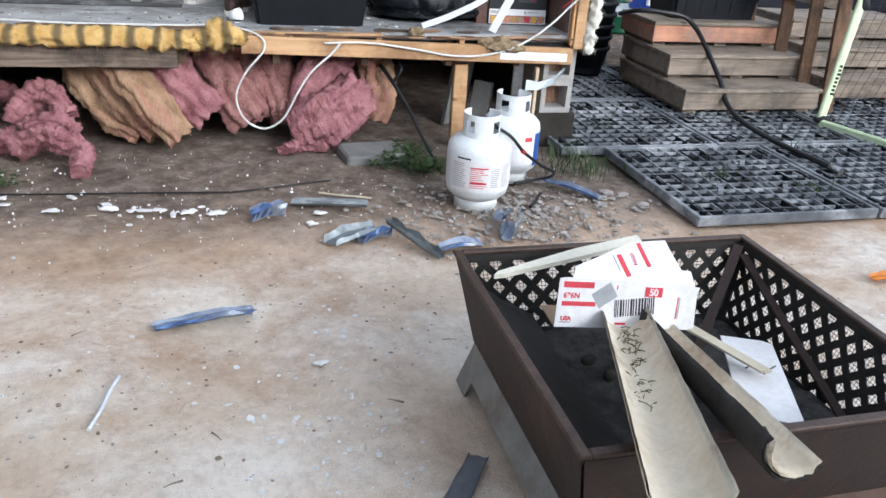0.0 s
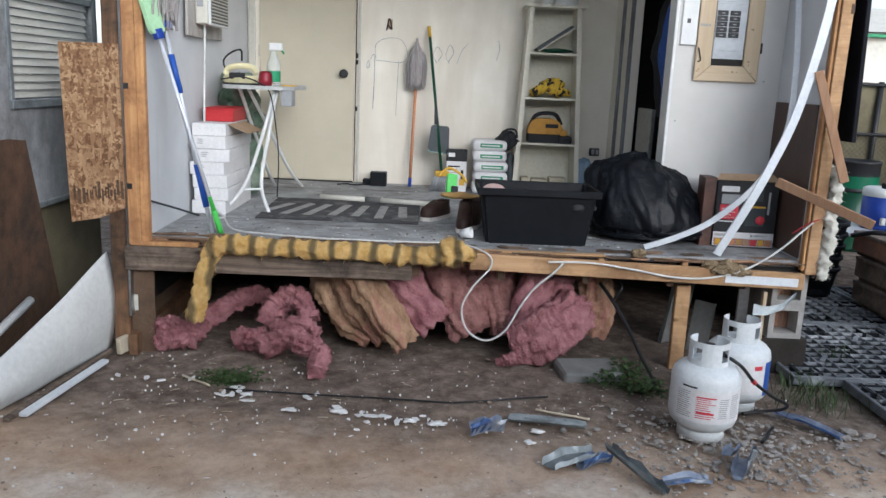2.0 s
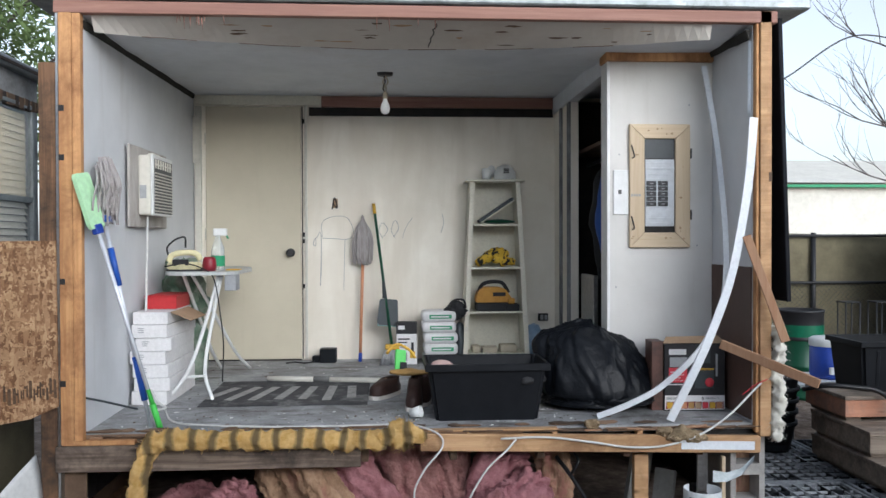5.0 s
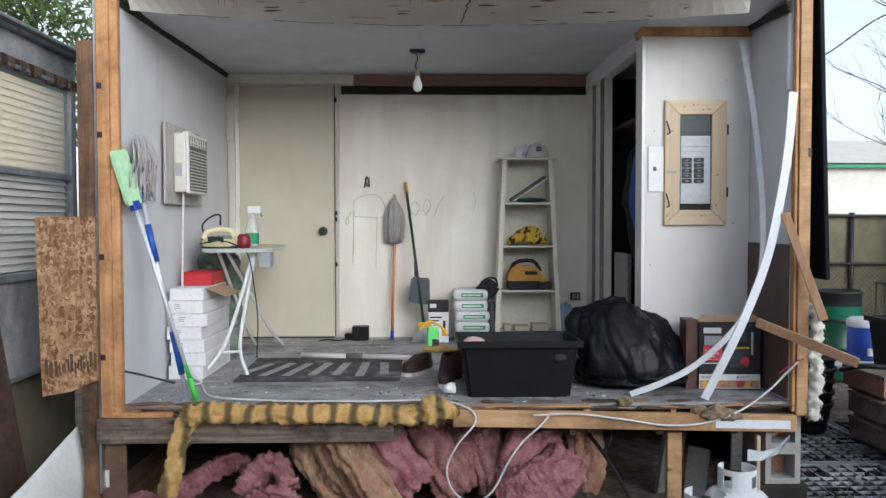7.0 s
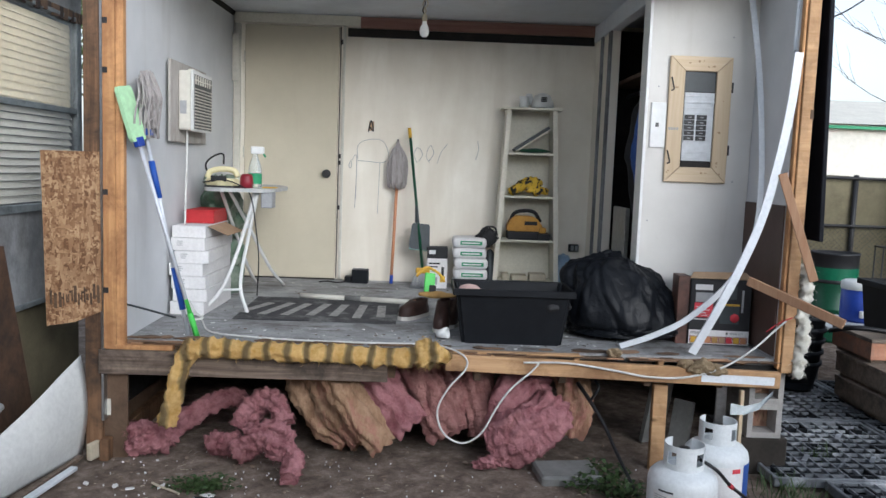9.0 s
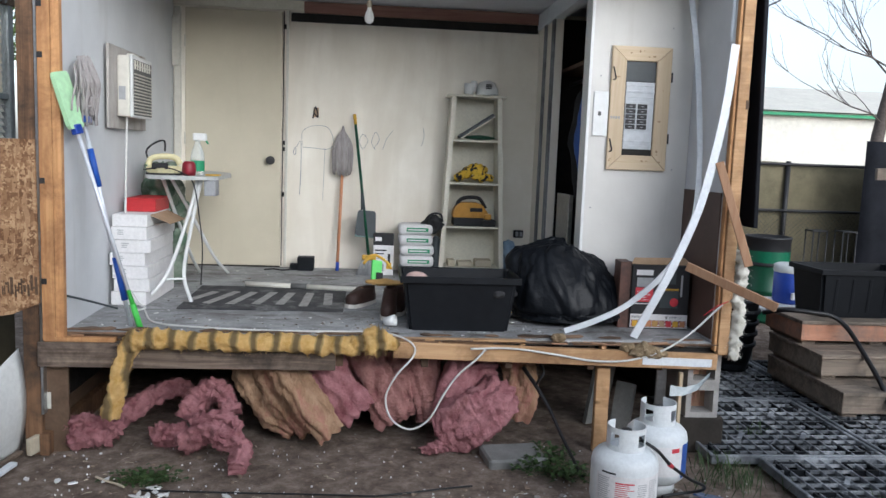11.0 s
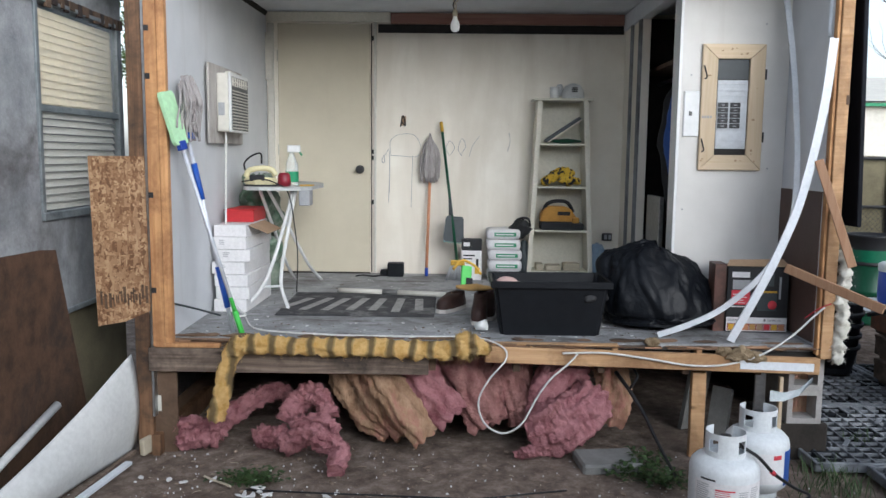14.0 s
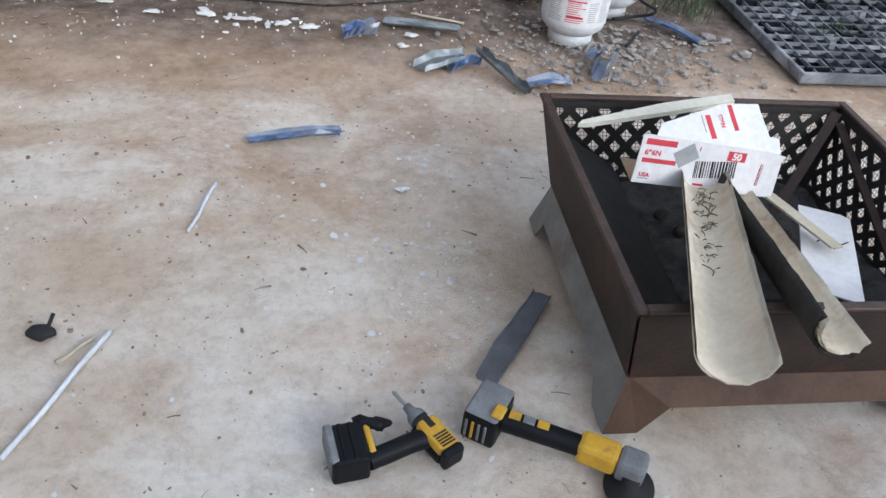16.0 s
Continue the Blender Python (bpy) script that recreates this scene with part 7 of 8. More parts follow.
def box_stack():
    random.seed(9)
    z = fz(.8)
    for i in range(6):
        h = .079 if i else .085
        dx, dy = random.uniform(-.006, .012), random.uniform(-.012, .012)
        rot = Matrix.Translation((.13, 1.05, 0)) @ Matrix.Rotation(radians(random.uniform(-2.5, 2.5)), 4, "Z") @ Matrix.Translation((-.13, -1.05, 0))
        c = thing("flat_carton", (.13, 1.05, z), "flat white carton in a stack against the wall", "carton", "stacked cartons")
        part("carton_box", B(.012 + dx, .222 + dx, .645 + dy, 1.25 + dy, z, z + h - .002, .003, rot), M["cardw"], c)
        if i == 0:
            z += h
            continue
        for k in range(3):
            part("text_bar", B(.05 + dx, .05 + dx + random.uniform(.03, .05), .6435 + dy, .6447 + dy, z + .03 + .012 * k, z + .035 + .012 * k, m=rot), M["greyp"], c)
        z += h
    o = thing("open_carton", (.13, 1.05, z), "opened carton with a brown flap on the stack", "carton", "stacked cartons")
    part("carton_box", B(.01, .215, .655, 1.22, z, z + .073, .003), M["cardw"], o)
    bm = bmesh.new()
    plate(bm, [(0, 0), (.42, 0), (.40, .13), (.02, .13)], .004, frame_of((.22, .70, z + .071), (0, 1, 0), (.11, 0, -.05)))
    part("flap", bm, M["card"], o, "brown cardboard flap")
    z += .075
    r = thing("red_tray", (.11, 1.0, z), "red plastic tray on the cartons", "tray")
    bm = bmesh.new()
    for a in ((.03, .21, .86, .87), (.03, .21, 1.19, 1.20), (.03, .04, .87, 1.19), (.20, .21, .87, 1.19)):
        box(bm, a[0], a[1], a[2], a[3], z, z + .085, .003)
    box(bm, .04, .20, .87, 1.19, z, z + .008)
    box(bm, .02, .22, .85, 1.21, z + .076, z + .083, .002)
    part("tray_shell", bm, M["red"], r)
    bm = bmesh.new()
    lump(bm, (.13, 1.36, 1.37), (.14, .14, .17), .35, 9, 4, 9, ridge=-.1, rfreq=40)
    lump(bm, (.15, 1.48, 1.22), (.13, .14, .17), .35, 9, 4, 3, ridge=-.1, rfreq=40)
    zz = min(v.co.z for v in bm.verts)
    lump(bm, (.20, 1.40, 1.02), (.09, .10, .14), .3, 9, 4, 5, ridge=-.1, rfreq=40)
    lump(bm, (.14, 1.48, .82), (.12, .12, .18), .25, 9, 4, 7)
    tagged(part("leaf_bag", bm, M["bagg"]), "crumpled clear bag of green stuff behind the cartons", "bag")


M["bagg"] = surf("green_bag", (.05, .11, .06), (.30, .34, .28), 14, .35, .4, 50, (.10, .22, .13), .5)
box_stack()


def ironing_board():
    t = thing("ironing_board", (.36, 1.3, fz(1.3)), "white ironing board with folding steel legs", "ironing board")
    z = 1.425
    pts = [(.12, .95), (.16, .86), (.26, .82), (.42, .83), (.52, .88), (.57, .98), (.575, 1.45), (.52, 1.75), (.40, 1.98), (.34, 2.02), (.27, 1.98), (.16, 1.7), (.12, 1.4)]
    bm = bmesh.new()
    plate(bm, pts, .022, Matrix.Translation((0, 0, z)))
    part("board", bm, M["ibtop"], t, "grey-white board top")
    bm = bmesh.new()
    plate(bm, [(.5, .95), (.57, .96), (.575, 1.05), (.51, 1.05)], .002, Matrix.Translation((0, 0, z - .055)))
    part("cover_tail", B(.50, .572, .90, 1.02, z - .10, z - .001, .004), M["greyp"], t, "hanging grey cover cloth")
    f = fz(.75)
    for nm, p in (("leg", [(.45, .95, z), (.40, .92, 1.2), (.30, .80, .84), (.17, .725, f)]), ("leg", [(.47, .96, z), (.43, .93, 1.2), (.385, .86, .84), (.455, .755, f)]),
                  ("leg", [(.28, .98, z), (.36, 1.25, 1.15), (.44, 1.55, .85), (.49, 1.86, fz(1.8))]), ("leg", [(.22, 1.0, z), (.25, 1.25, 1.15), (.28, 1.55, .85), (.28, 1.86, fz(1.8))])):
        bm = bmesh.new()
        tube(bm, spline(p, 6), .0115, 10)
        part(nm, bm, M["wplast"], t, "white steel tube leg")
    bm = bmesh.new()
    tube(bm, [(.27, .79, .80), (.40, .84, .80)], .008, 8)
    part("cross_bar", bm, M["wplast"], t)
    zt = z + .0225
    i = thing("clothes_iron", (.2, 1.0, zt), "cream and black clothes iron with its cord", "iron")
    sole = [(.11, 1.0), (.13, .94), (.22, .91), (.32, .93), (.345, 1.0), (.32, 1.07), (.22, 1.09), (.13, 1.06)]
    bm = bmesh.new()
    plate(bm, sole, .012, Matrix.Translation((0, 0, zt)))
    part("sole", bm, M["blackm"], i)
    bm = bmesh.new()
    plate(bm, [((x - .22) * .95 + .22, (y - 1) * .9 + 1) for x, y in sole], .045, Matrix.Translation((0, 0, zt + .012)))
    bmesh.ops.bevel(bm, geom=bm.edges[:], offset=.008, segments=2, affect="EDGES")
    part("body", bm, M["cyellow"], i, "cream body")
    bm = bmesh.new()
    tube(bm, spline([(.13, 1.0, zt + .06), (.15, 1.0, zt + .10), (.22, 1.0, zt + .118), (.30, 1.0, zt + .11), (.33, 1.0, zt + .07)], 6), .019, 12)
    part("handle", bm, M["cyellow"], i)
    part("dial", B(.17, .27, .925, .94, zt + .035, zt + .075, .004), M["ink"], i)
    bm = bmesh.new()
    tube(bm, spline([(.13, 1.0, zt + .09), (.12, 1.0, zt + .15), (.17, 1.0, zt + .20), (.23, 1.0, zt + .215), (.24, .98, zt + .15)], 6), .006, 8)
    tube(bm, spline([(.12, .93, zt + .03), (.25, .90, zt + .05), (.36, .90, zt + .02), (.44, .88, zt - .05), (.47, .93, zt - .3), (.45, 1.1, .95), (.42, 1.2, .70)], 8), .0045, 6)
    part("cord", bm, M["ink"], i)
    bm = bmesh.new()
    lathe(bm, [(0, 0), (.04, 0), (.045, .03), (.04, .075), (.03, .09), (0, .092)], 18, Matrix.Translation((.385, 1.0, zt)))
    cu = tagged(part("red_cup", bm, M["redd"]), "dark red measuring cup on the ironing board", "cup")
    y = thing("spray_bottle", (.40, 1.15, zt), "clear spray bottle with a green label and white trigger", "bottle")
    m = Matrix.Translation((.405, 1.16, zt))
    bm = bmesh.new()
    lathe(bm, [(0, 0), (.042, 0), (.045, .01), (.045, .10), (.040, .15), (.024, .19), (.016, .21), (.016, .225), (0, .225)], 22, m)
    part("bottle_body", bm, M["clear"], y)
    bm = bmesh.new()
    lathe(bm, [(.0455, .025), (.0455, .095)], 22, m)
    part("label", bm, M["greenp"], y)
    part("trigger_head", B(.375, .465, 1.145, 1.175, zt + .225, zt + .275, .008, None, 2), M["wplast"], y)
    bm = bmesh.new()
    bar(bm, (.445, 1.16, zt + .25), (.475, 1.16, zt + .205), .012, .012, bev=.003)
    part("trigger", bm, M["greenp"], y)
    tagged(part("yellow_cloth", B(.47, .56, 1.08, 1.16, zt, zt + .008, .003), M["yellow"]), "small folded yellow cloth on the ironing board", "cloth")


M["ibtop"] = surf("worn_board_cover", (.42, .43, .42), (.56, .57, .55), 8, .8, .3, 60, (.3, .3, .28), .4)
M["redd"] = plain("dark_red_plastic", (.22, .012, .025), .4)
def cloudy_plastic():
    g = Graph("cloudy_plastic")
    g.bsdf.inputs["Transmission Weight"].default_value = .75
    g.bsdf.inputs["IOR"].default_value = 1.2
    return g.done((.86, .90, .88), .18)


M["clear"] = cloudy_plastic()
ironing_board()


# ---- on the floor ----
def floor_things():
    # striped mat
    t = thing("striped_mat", (.9, .9, fz(.9)), "flattened black and grey striped mat on the floor", "mat")
    m = Matrix.Translation((.905, .93, fz(.93) + .002)) @ Matrix.Rotation(radians(1.15), 4, "X")
    part("mat_base", B(-.50, .50, -.36, .38, 0, .006, .002, m), M["matd"], t)
    for i in range(7):
        x = -.42 + .135 * i
        ms = m @ Matrix.Translation((x, .01 - (.02 if i % 2 else 0), .007)) @ Matrix.Rotation(radians(-22 + i * 4), 4, "Z")
        part("stripe", B(-.028, .028, -.20 - .02 * (i % 3), .16 + .03 * (i % 2), 0, .002, .001, ms), M["matl"], t, "worn pale stripe")
    bm = bmesh.new()
    z = fz(1.3) + .022
    tube(bm, [(.70, 1.325, z), (1.02, 1.275, z - .001)], .019, 14)
    p = tagged(part("plastic_pipe", bm, M["offw"]), "grey-white plastic pipe lying on the floor", "pipe")
    bm = bmesh.new()
    tube(bm, [(1.02, 1.275, z - .001), (1.13, 1.258, z - .001)], .022, 14)
    part("pipe_joint", bm, M["greyd"], p)
    bm = bmesh.new()
    tube(bm, [(1.13, 1.258, z - .001), (1.47, 1.205, z - .002)], .019, 14)
    part("pipe_length", bm, M["offw"], p)
    # small black pouch by the wall
    z = fz(2.1)
    b = thing("black_box", (1.05, 2.1, z), "small black box and cord by the back wall", "box")
    part("case", B(.99, 1.12, 2.03, 2.13, z, z + .11, .008, None, 2), M["black"], b)
    part("step", B(.93, .989, 2.06, 2.13, z, z + .05, .005), M["black"], b)
    bm = bmesh.new()
    tube(bm, spline([(.95, 2.05, z + .01), (.88, 2.0, z + .008), (.80, 2.05, z + .008), (.74, 2.0, z + .008)], 5), .006, 6)
    part("cord", bm, M["ink"], b)
    # mop on the back wall
    m = thing("cotton_mop", (1.31, 2.1, fz(2.1)), "cotton mop upside down with an orange handle on the back wall", "mop", "mops")
    bm = bmesh.new()
    a, c = V((1.302, 2.09, fz(2.09))), V((1.325, 2.165, 1.55))
    tube(bm, [a.lerp(c, .07), c], .0125, 12)
    part("handle", bm, M["orange"], m, "orange handle")
    bm = bmesh.new()
    tube(bm, [a, a.lerp(c, .08)], .0145, 12)
    part("tip", bm, M["blue"], m)
    bm = bmesh.new()
    random.seed(16)
    for i in range(110):
        an = random.uniform(0, 6.3)
        r = random.uniform(.01, .085)
        x, y = 1.322 + r * math.cos(an), 2.15 + .03 * math.sin(an)
        t2 = 1.83 - r * .9 + random.uniform(-.03, .02)
        tube(bm, spline([(1.322 + .2 * (x - 1.322), 2.15, t2), (1.322 + .8 * (x - 1.322), y, t2 - .06), (x, y - .01, 1.62), (1.322 + .9 * (x - 1.322), y, 1.45 + r * .25 + random.uniform(-.02, .05))], 4), .006, 5)
    tagged(part("mop_head", bm, M["string"], m, "grey cotton strings"), kind="stuff")
    # broom with its dustpan
    b = thing("broom_and_dustpan", (1.5, 2.0, fz(2)), "broom with a dark dustpan clipped on its handle", "broom")
    a, c = V((1.555, 1.93, fz(1.93) + .12)), V((1.41, 2.16, 1.93))
    bm = bmesh.new()
    tube(bm, [a, a.lerp(c, .93)], .0115, 12)
    part("handle", bm, M["dgreen"], b, "dark green handle")
    bm = bmesh.new()
    tube(bm, [a.lerp(c, .93), c], .0135, 12)
    part("yellow_cap", bm, M["yellow"], b)
    bm = bmesh.new()
    tube(bm, [(1.497, 2.0, 1.19), (1.488, 2.02, 1.32)], .017, 10, .012)
    part("pan_socket", bm, M["pan"], b)
    fr = frame_of((1.435, 1.985, .985), (.16, .0, -.012), (-.01, .03, .22))
    bm = bmesh.new()
    plate(bm, [(0, .02), (.02, 0), (.145, 0), (.165, .02), (.15, .19), (.14, .205), (.02, .205), (.008, .19)], .03, fr @ Matrix.Translation((0, 0, -.015)))
    part("dustpan", bm, M["pan"], b, "charcoal plastic dustpan")
    part("pan_lip", B(.004, .16, -.006, .012, -.014, .014, .002, fr), M["mint2"], b)
    bm = bmesh.new()
    z = fz(1.9)
    random.seed(17)
    for i in range(90):
        u = random.uniform(-1, 1)
        tube(bm, [(1.555 + u * .05, 1.92, z + .14), (1.555 + u * .10, 1.9 + random.uniform(-.03, .03), z + .002)], .003, 4)
    part("bristles", bm, M["greyp"], b, "grey bristles")
    part("broom_block", B(1.50, 1.61, 1.895, 1.945, z + .12, z + .16, .008, None, 2), M["yellow"], b)
    # green scrub brush and yellow strap
    g = thing("scrub_brush", (1.55, 1.4, z), "bright green brush leaning by the shoes", "brush")
    fr = frame_of((1.565, .78, .80), (.06, .02, -.01), (-.03, .04, .15))
    part("brush_back", B(0, .07, 0, .16, 0, .02, .006, fr, 2), M["green"], g)
    part("brush_pad", B(.03, .075, .02, .08, .0205, .03, .003, fr), M["ink"], g)
    bm = bmesh.new()
    tube(bm, spline([(1.52, .80, .93), (1.58, .82, .985), (1.66, .83, .95), (1.70, .80, .90)], 6), .009, 8)
    part("handle", bm, M["yellow"], g)
    # shoes
    def shoe(x, y, rz, tall, label):
        s = thing("shoe", (x, y, fz(y)), label, "shoe", "shoes")
        m = Matrix.Translation((x, y, fz(y))) @ Matrix.Rotation(radians(rz), 4, "Z")
        sole = [(-.13, -.035), (-.10, -.045), (0, -.04), (.08, -.05), (.14, -.035), (.15, 0), (.13, .035), (.06, .048), (-.08, .042), (-.13, .03)]
        bm = bmesh.new()
        plate(bm, sole, .024, m)
        part("sole", bm, M["rubber"], s, "white rubber sole")
        bm = bmesh.new()
        lay = ((.024, .97), (.055, .98), (.08, .9))
        rings = []
        for zz, k in lay:
            rings.append([bm.verts.new(m @ V((px * k, py * k, zz))) for px, py in sole])
        top = [bm.verts.new(m @ V((px * .5 - .055, py * .8, tall))) for px, py in sole]
        rings.append(top)
        rings.append([bm.verts.new(m @ V((px * .42 - .055, py * .62, tall - .008))) for px, py in sole])
        rings.append([bm.verts.new(m @ V((px * .42 - .05, py * .6, .04))) for px, py in sole])
        for a, b2 in zip(rings, rings[1:]):
            for k in range(len(a)):
                bm.faces.new((a[k], a[(k + 1) % len(a)], b2[(k + 1) % len(a)], b2[k])).smooth = True
        bm.faces.new(rings[-1])
        part("upper", bm, M["leather"], s, "brown leather upper")
        for i in range(4):
            bm = bmesh.new()
            zz = .08 + (tall - .085) * i / 4
            xx = .055 - .09 * i / 4 * (tall / .13)
            tube(bm, [m @ V((xx, -.022, zz)), m @ V((xx + .012, 0, zz + .012)), m @ V((xx, .022, zz))], .004, 6)
            part("lace", bm, M["card"], s)
    shoe(1.515, .80, 238, .115, "brown low leather shoe with a white sole on the floor")
    shoe(1.69, .50, 262, .17, "brown leather boot beside the tote")
    shoe(1.745, .62, 262, .16, "brown leather boot behind the tote corner")
    tn = tagged(part("tan_glove", lump(bmesh.new(), (1.66, .62, .84), (.10, .05, .02), .35, 18, 4, 3), M["yellow2"]), "tan work glove lying over the boots", "glove")
    # paper cup on its side
    bm = bmesh.new()
    z = fz(.2)
    lathe(bm, [(0, 0), (.022, 0), (.033, .065), (.031, .065), (.021, .003), (0, .003)], 18, Matrix.Translation((1.655, .22, z + .03)) @ Matrix.Rotation(radians(75), 4, "Y") @ Matrix.Rotation(radians(20), 4, "X"))
    tagged(part("paper_cup", bm, M["wplast"]), "small white cup lying on the floor", "cup")


M["matd"] = surf("black_mat", (.028, .028, .031), (.08, .08, .083), 10, .85, .5, 70, (.27, .265, .26), .47)
M["matl"] = surf("worn_mat_stripe", (.26, .25, .24), (.42, .41, .39), 18, .85, .3, 70, (.12, .12, .12), .4)
M["pan"] = plain("charcoal_plastic", (.045, .055, .06), .45)
M["mint2"] = plain("pale_teal_plastic", (.30, .48, .42), .5)
M["yellow2"] = plain("tan_leather", (.50, .30, .10), .7)
floor_things()


def wall_goods():
    # bags of compound
    y0 = 1.86
    z = fz(1.9)
    random.seed(12)
    for i in range(5):
        b = thing("setting_compound_bag", (1.92, 1.96, z), "white paper bag with a green band in a stack", "bag", "stacked bags")
        bm = bmesh.new()
        dx = random.uniform(-.012, .012)
        box(bm, 1.79 + dx, 2.055 + dx, y0, y0 + .26, z, z + .083, .03, None, 3)
        for v in bm.verts:
            v.co += V((0, 0, .006 * noise.noise(v.co * 16)))
        part("sack", bm, M["cardw"], b, smooth=60)
        part("green_band", B(1.85 + dx, 2.02 + dx, y0 - .002, y0 + .002, z + .026, z + .056, .001), M["greenp"], b)
        part("text_bar", B(1.86 + dx, 2.0 + dx, y0 - .0032, y0 - .0022, z + .036, z + .046), M["cardw"], b)
        z += .083
    c = thing("filler_box", (1.64, 1.95, fz(1.95)), "white and black printed box of patching compound", "box")
    z = fz(1.95)
    part("lower_box", B(1.585, 1.745, 1.93, 2.02, z, z + .235, .003), M["cardw"], c)
    part("upper_box", B(1.585, 1.745, 1.929, 2.021, z + .2355, z + .325, .003), M["ink"], c)
    for i, (x, w, zz, h, k) in enumerate(((1.60, .05, .27, .03, "cardw"), (1.60, .09, .19, .012, "ink"), (1.60, .07, .165, .01, "ink"), (1.60, .06, .145, .006, "greyp"), (1.60, .05, .13, .006, "greyp"), (1.70, .02, .10, .07, "ink"), (1.69, .04, .05, .05, "yellow"), (1.60, .07, .03, .06, "greyp"))):
        part("print_bar", B(x, x + w, 1.9275, 1.9288, z + zz, z + zz + h), M[k], c)
    bm = bmesh.new()
    lump(bm, (2.085, 2.02, fz(2) + .10), (.06, .08, .20), .12, 9, 4, 4)
    tagged(part("dark_sack", bm, M["pan"]), "dark sack standing between bags and shelf", "sack")
    bm = bmesh.new()
    lump(bm, (2.06, 1.95, 1.10), (.10, .06, .075), .4, 14, 4, 9, ridge=-.15)
    tube(bm, spline([(2.0, 1.9, 1.12), (2.03, 1.88, 1.18), (2.10, 1.88, 1.18), (2.12, 1.9, 1.12)], 5), .008, 6)
    tagged(part("head_strap", bm, M["ink"]), "black strapped knee pad on the bags", "pad")
    # ladder-shaped bookcase
    s = thing("tapered_shelf", (2.35, 2.05, fz(2)), "narrow tapering cream bookcase against the back wall", "shelf")
    z0, z1 = fz(2.05), 2.095
    yf, yb = 1.93, 2.19

    def half(z):
        return .262 - (.262 - .195) * (z - z0) / (z1 - z0)

    def mid(z):
        return 2.362
    for sg in (-1, 1):
        bm = bmesh.new()
        pr = []
        for z in (z0, z1):
            for y in (yf + (.05 if z == z1 else 0), yb):
                for dx in (0, .035):
                    pr.append(bm.verts.new((mid(z) + sg * (half(z) - dx), y, z)))
        a = pr
        for q in ((0, 1, 3, 2), (4, 5, 7, 6), (0, 1, 5, 4), (2, 3, 7, 6), (0, 2, 6, 4), (1, 3, 7, 5)):
            bm.faces.new([a[i] for i in q])
        part("side", bm, M["shelf"], s)
    for z in (.76, 1.085, 1.43, 1.765):
        h = half(z) - .036
        part("shelf_board", B(2.362 - h, 2.362 + h, yf + .02, yb, z - .016, z, .002), M["shelf"], s)
    part("top_board", B(2.362 - .232, 2.362 + .232, yf + .02, yb + .005, z1 + .001, z1 + .018, .003), M["shelf"], s)
    bm = bmesh.new()
    vs = [bm.verts.new(p) for p in ((2.362 - .24, yb + .001, z0), (2.362 + .24, yb + .001, z0), (2.362 + .175, yb + .001, z1), (2.362 - .175, yb + .001, z1))]
    bm.faces.new(vs)
    ex = bmesh.ops.extrude_face_region(bm, geom=bm.faces[:])
    for v in [v for v in ex["geom"] if isinstance(v, bmesh.types.BMVert)]:
        v.co.y += .006
    part("back_board", bm, M["shelf"], s)
    # on the shelf
    zt = z1 + .0185
    c = thing("white_mug", (2.32, 2.05, zt), "white mug on top of the shelf", "mug")
    bm = bmesh.new()
    lathe(bm, [(0, 0), (.035, 0), (.038, .09), (.034, .09), (.033, .005), (0, .005)], 18, Matrix.Translation((2.30, 2.04, zt)))
    part("cup", bm, M["wplast"], c)
    bm = bmesh.new()
    lathe(bm, [(0, 0), (.03, 0), (.035, .05), (.02, .085), (0, .09)], 16, Matrix.Translation((2.345, 2.10, zt + .03)))
    part("stopper", bm, M["wplast"], c)
    cap = thing("baseball_cap", (2.44, 2.06, zt), "pale cap with a dark badge on top of the shelf", "cap")
    bm = bmesh.new()
    lathe(bm, [(.088, 0), (.090, .02), (.085, .06), (.06, .105), (.02, .122), (0, .123)], 22, Matrix.Translation((2.45, 2.08, zt)))
    part("crown", bm, M["lino"], cap)
    bm = bmesh.new()
    plate(bm, [(-.08, 0), (-.06, -.06), (0, -.085), (.06, -.06), (.08, 0)], .006, Matrix.Translation((2.45, 2.03, zt + .004)))
    part("peak", bm, M["lino"], cap)
    for i in range(3):
        part("badge_bar", B(2.428, 2.472, 1.985 + .004 * i, 1.992 + .004 * i, zt + .05 + .014 * i, zt + .058 + .014 * i), M["ink"], cap)
    bm = bmesh.new()
    bar(bm, (2.235, 2.04, 1.785), (2.50, 2.04, 1.965), .16, .022, bev=.003)
    bk = tagged(part("leaning_folder", bm, M["pan"]), "dark folder with a pale edge leaning on the shelf", "folder")
    bm = bmesh.new()
    bar(bm, (2.247, 2.04, 1.774), (2.51, 2.04, 1.953), .155, .012, bev=.002)
    part("pages", bm, M["shelf"], bk)
    bm = bmesh.new()
    lump(bm, (2.40, 2.05, 1.785), (.13, .07, .02), .15, 12, 3, 4)
    tagged(part("dark_cloth", bm, M["dgreen"]), "dark folded cloth on the shelf", "cloth")
    for i, (x, z, r, rot) in enumerate(((2.31, 1.50, (.11, .05, .045), -30), (2.40, 1.53, (.065, .045, .055), 20), (2.43, 1.475, (.09, .05, .04), 10))):
        bm = bmesh.new()
        lump(bm, (0, 0, 0), r, .4, 18, 4, 30 + i, Matrix.Translation((x, 2.03 - .02 * i, z)) @ Matrix.Rotation(radians(rot), 4, "Y"), -.15, (1, 0, 0), 45)
        lo = min(v.co.z for v in bm.verts)
        for v in bm.verts:
            v.co.z += max(0, 1.431 - lo) if lo < 1.431 else 0
        tagged(part("work_glove", bm, M["gly"]), "yellow and black work glove on the shelf", "glove", "work gloves")
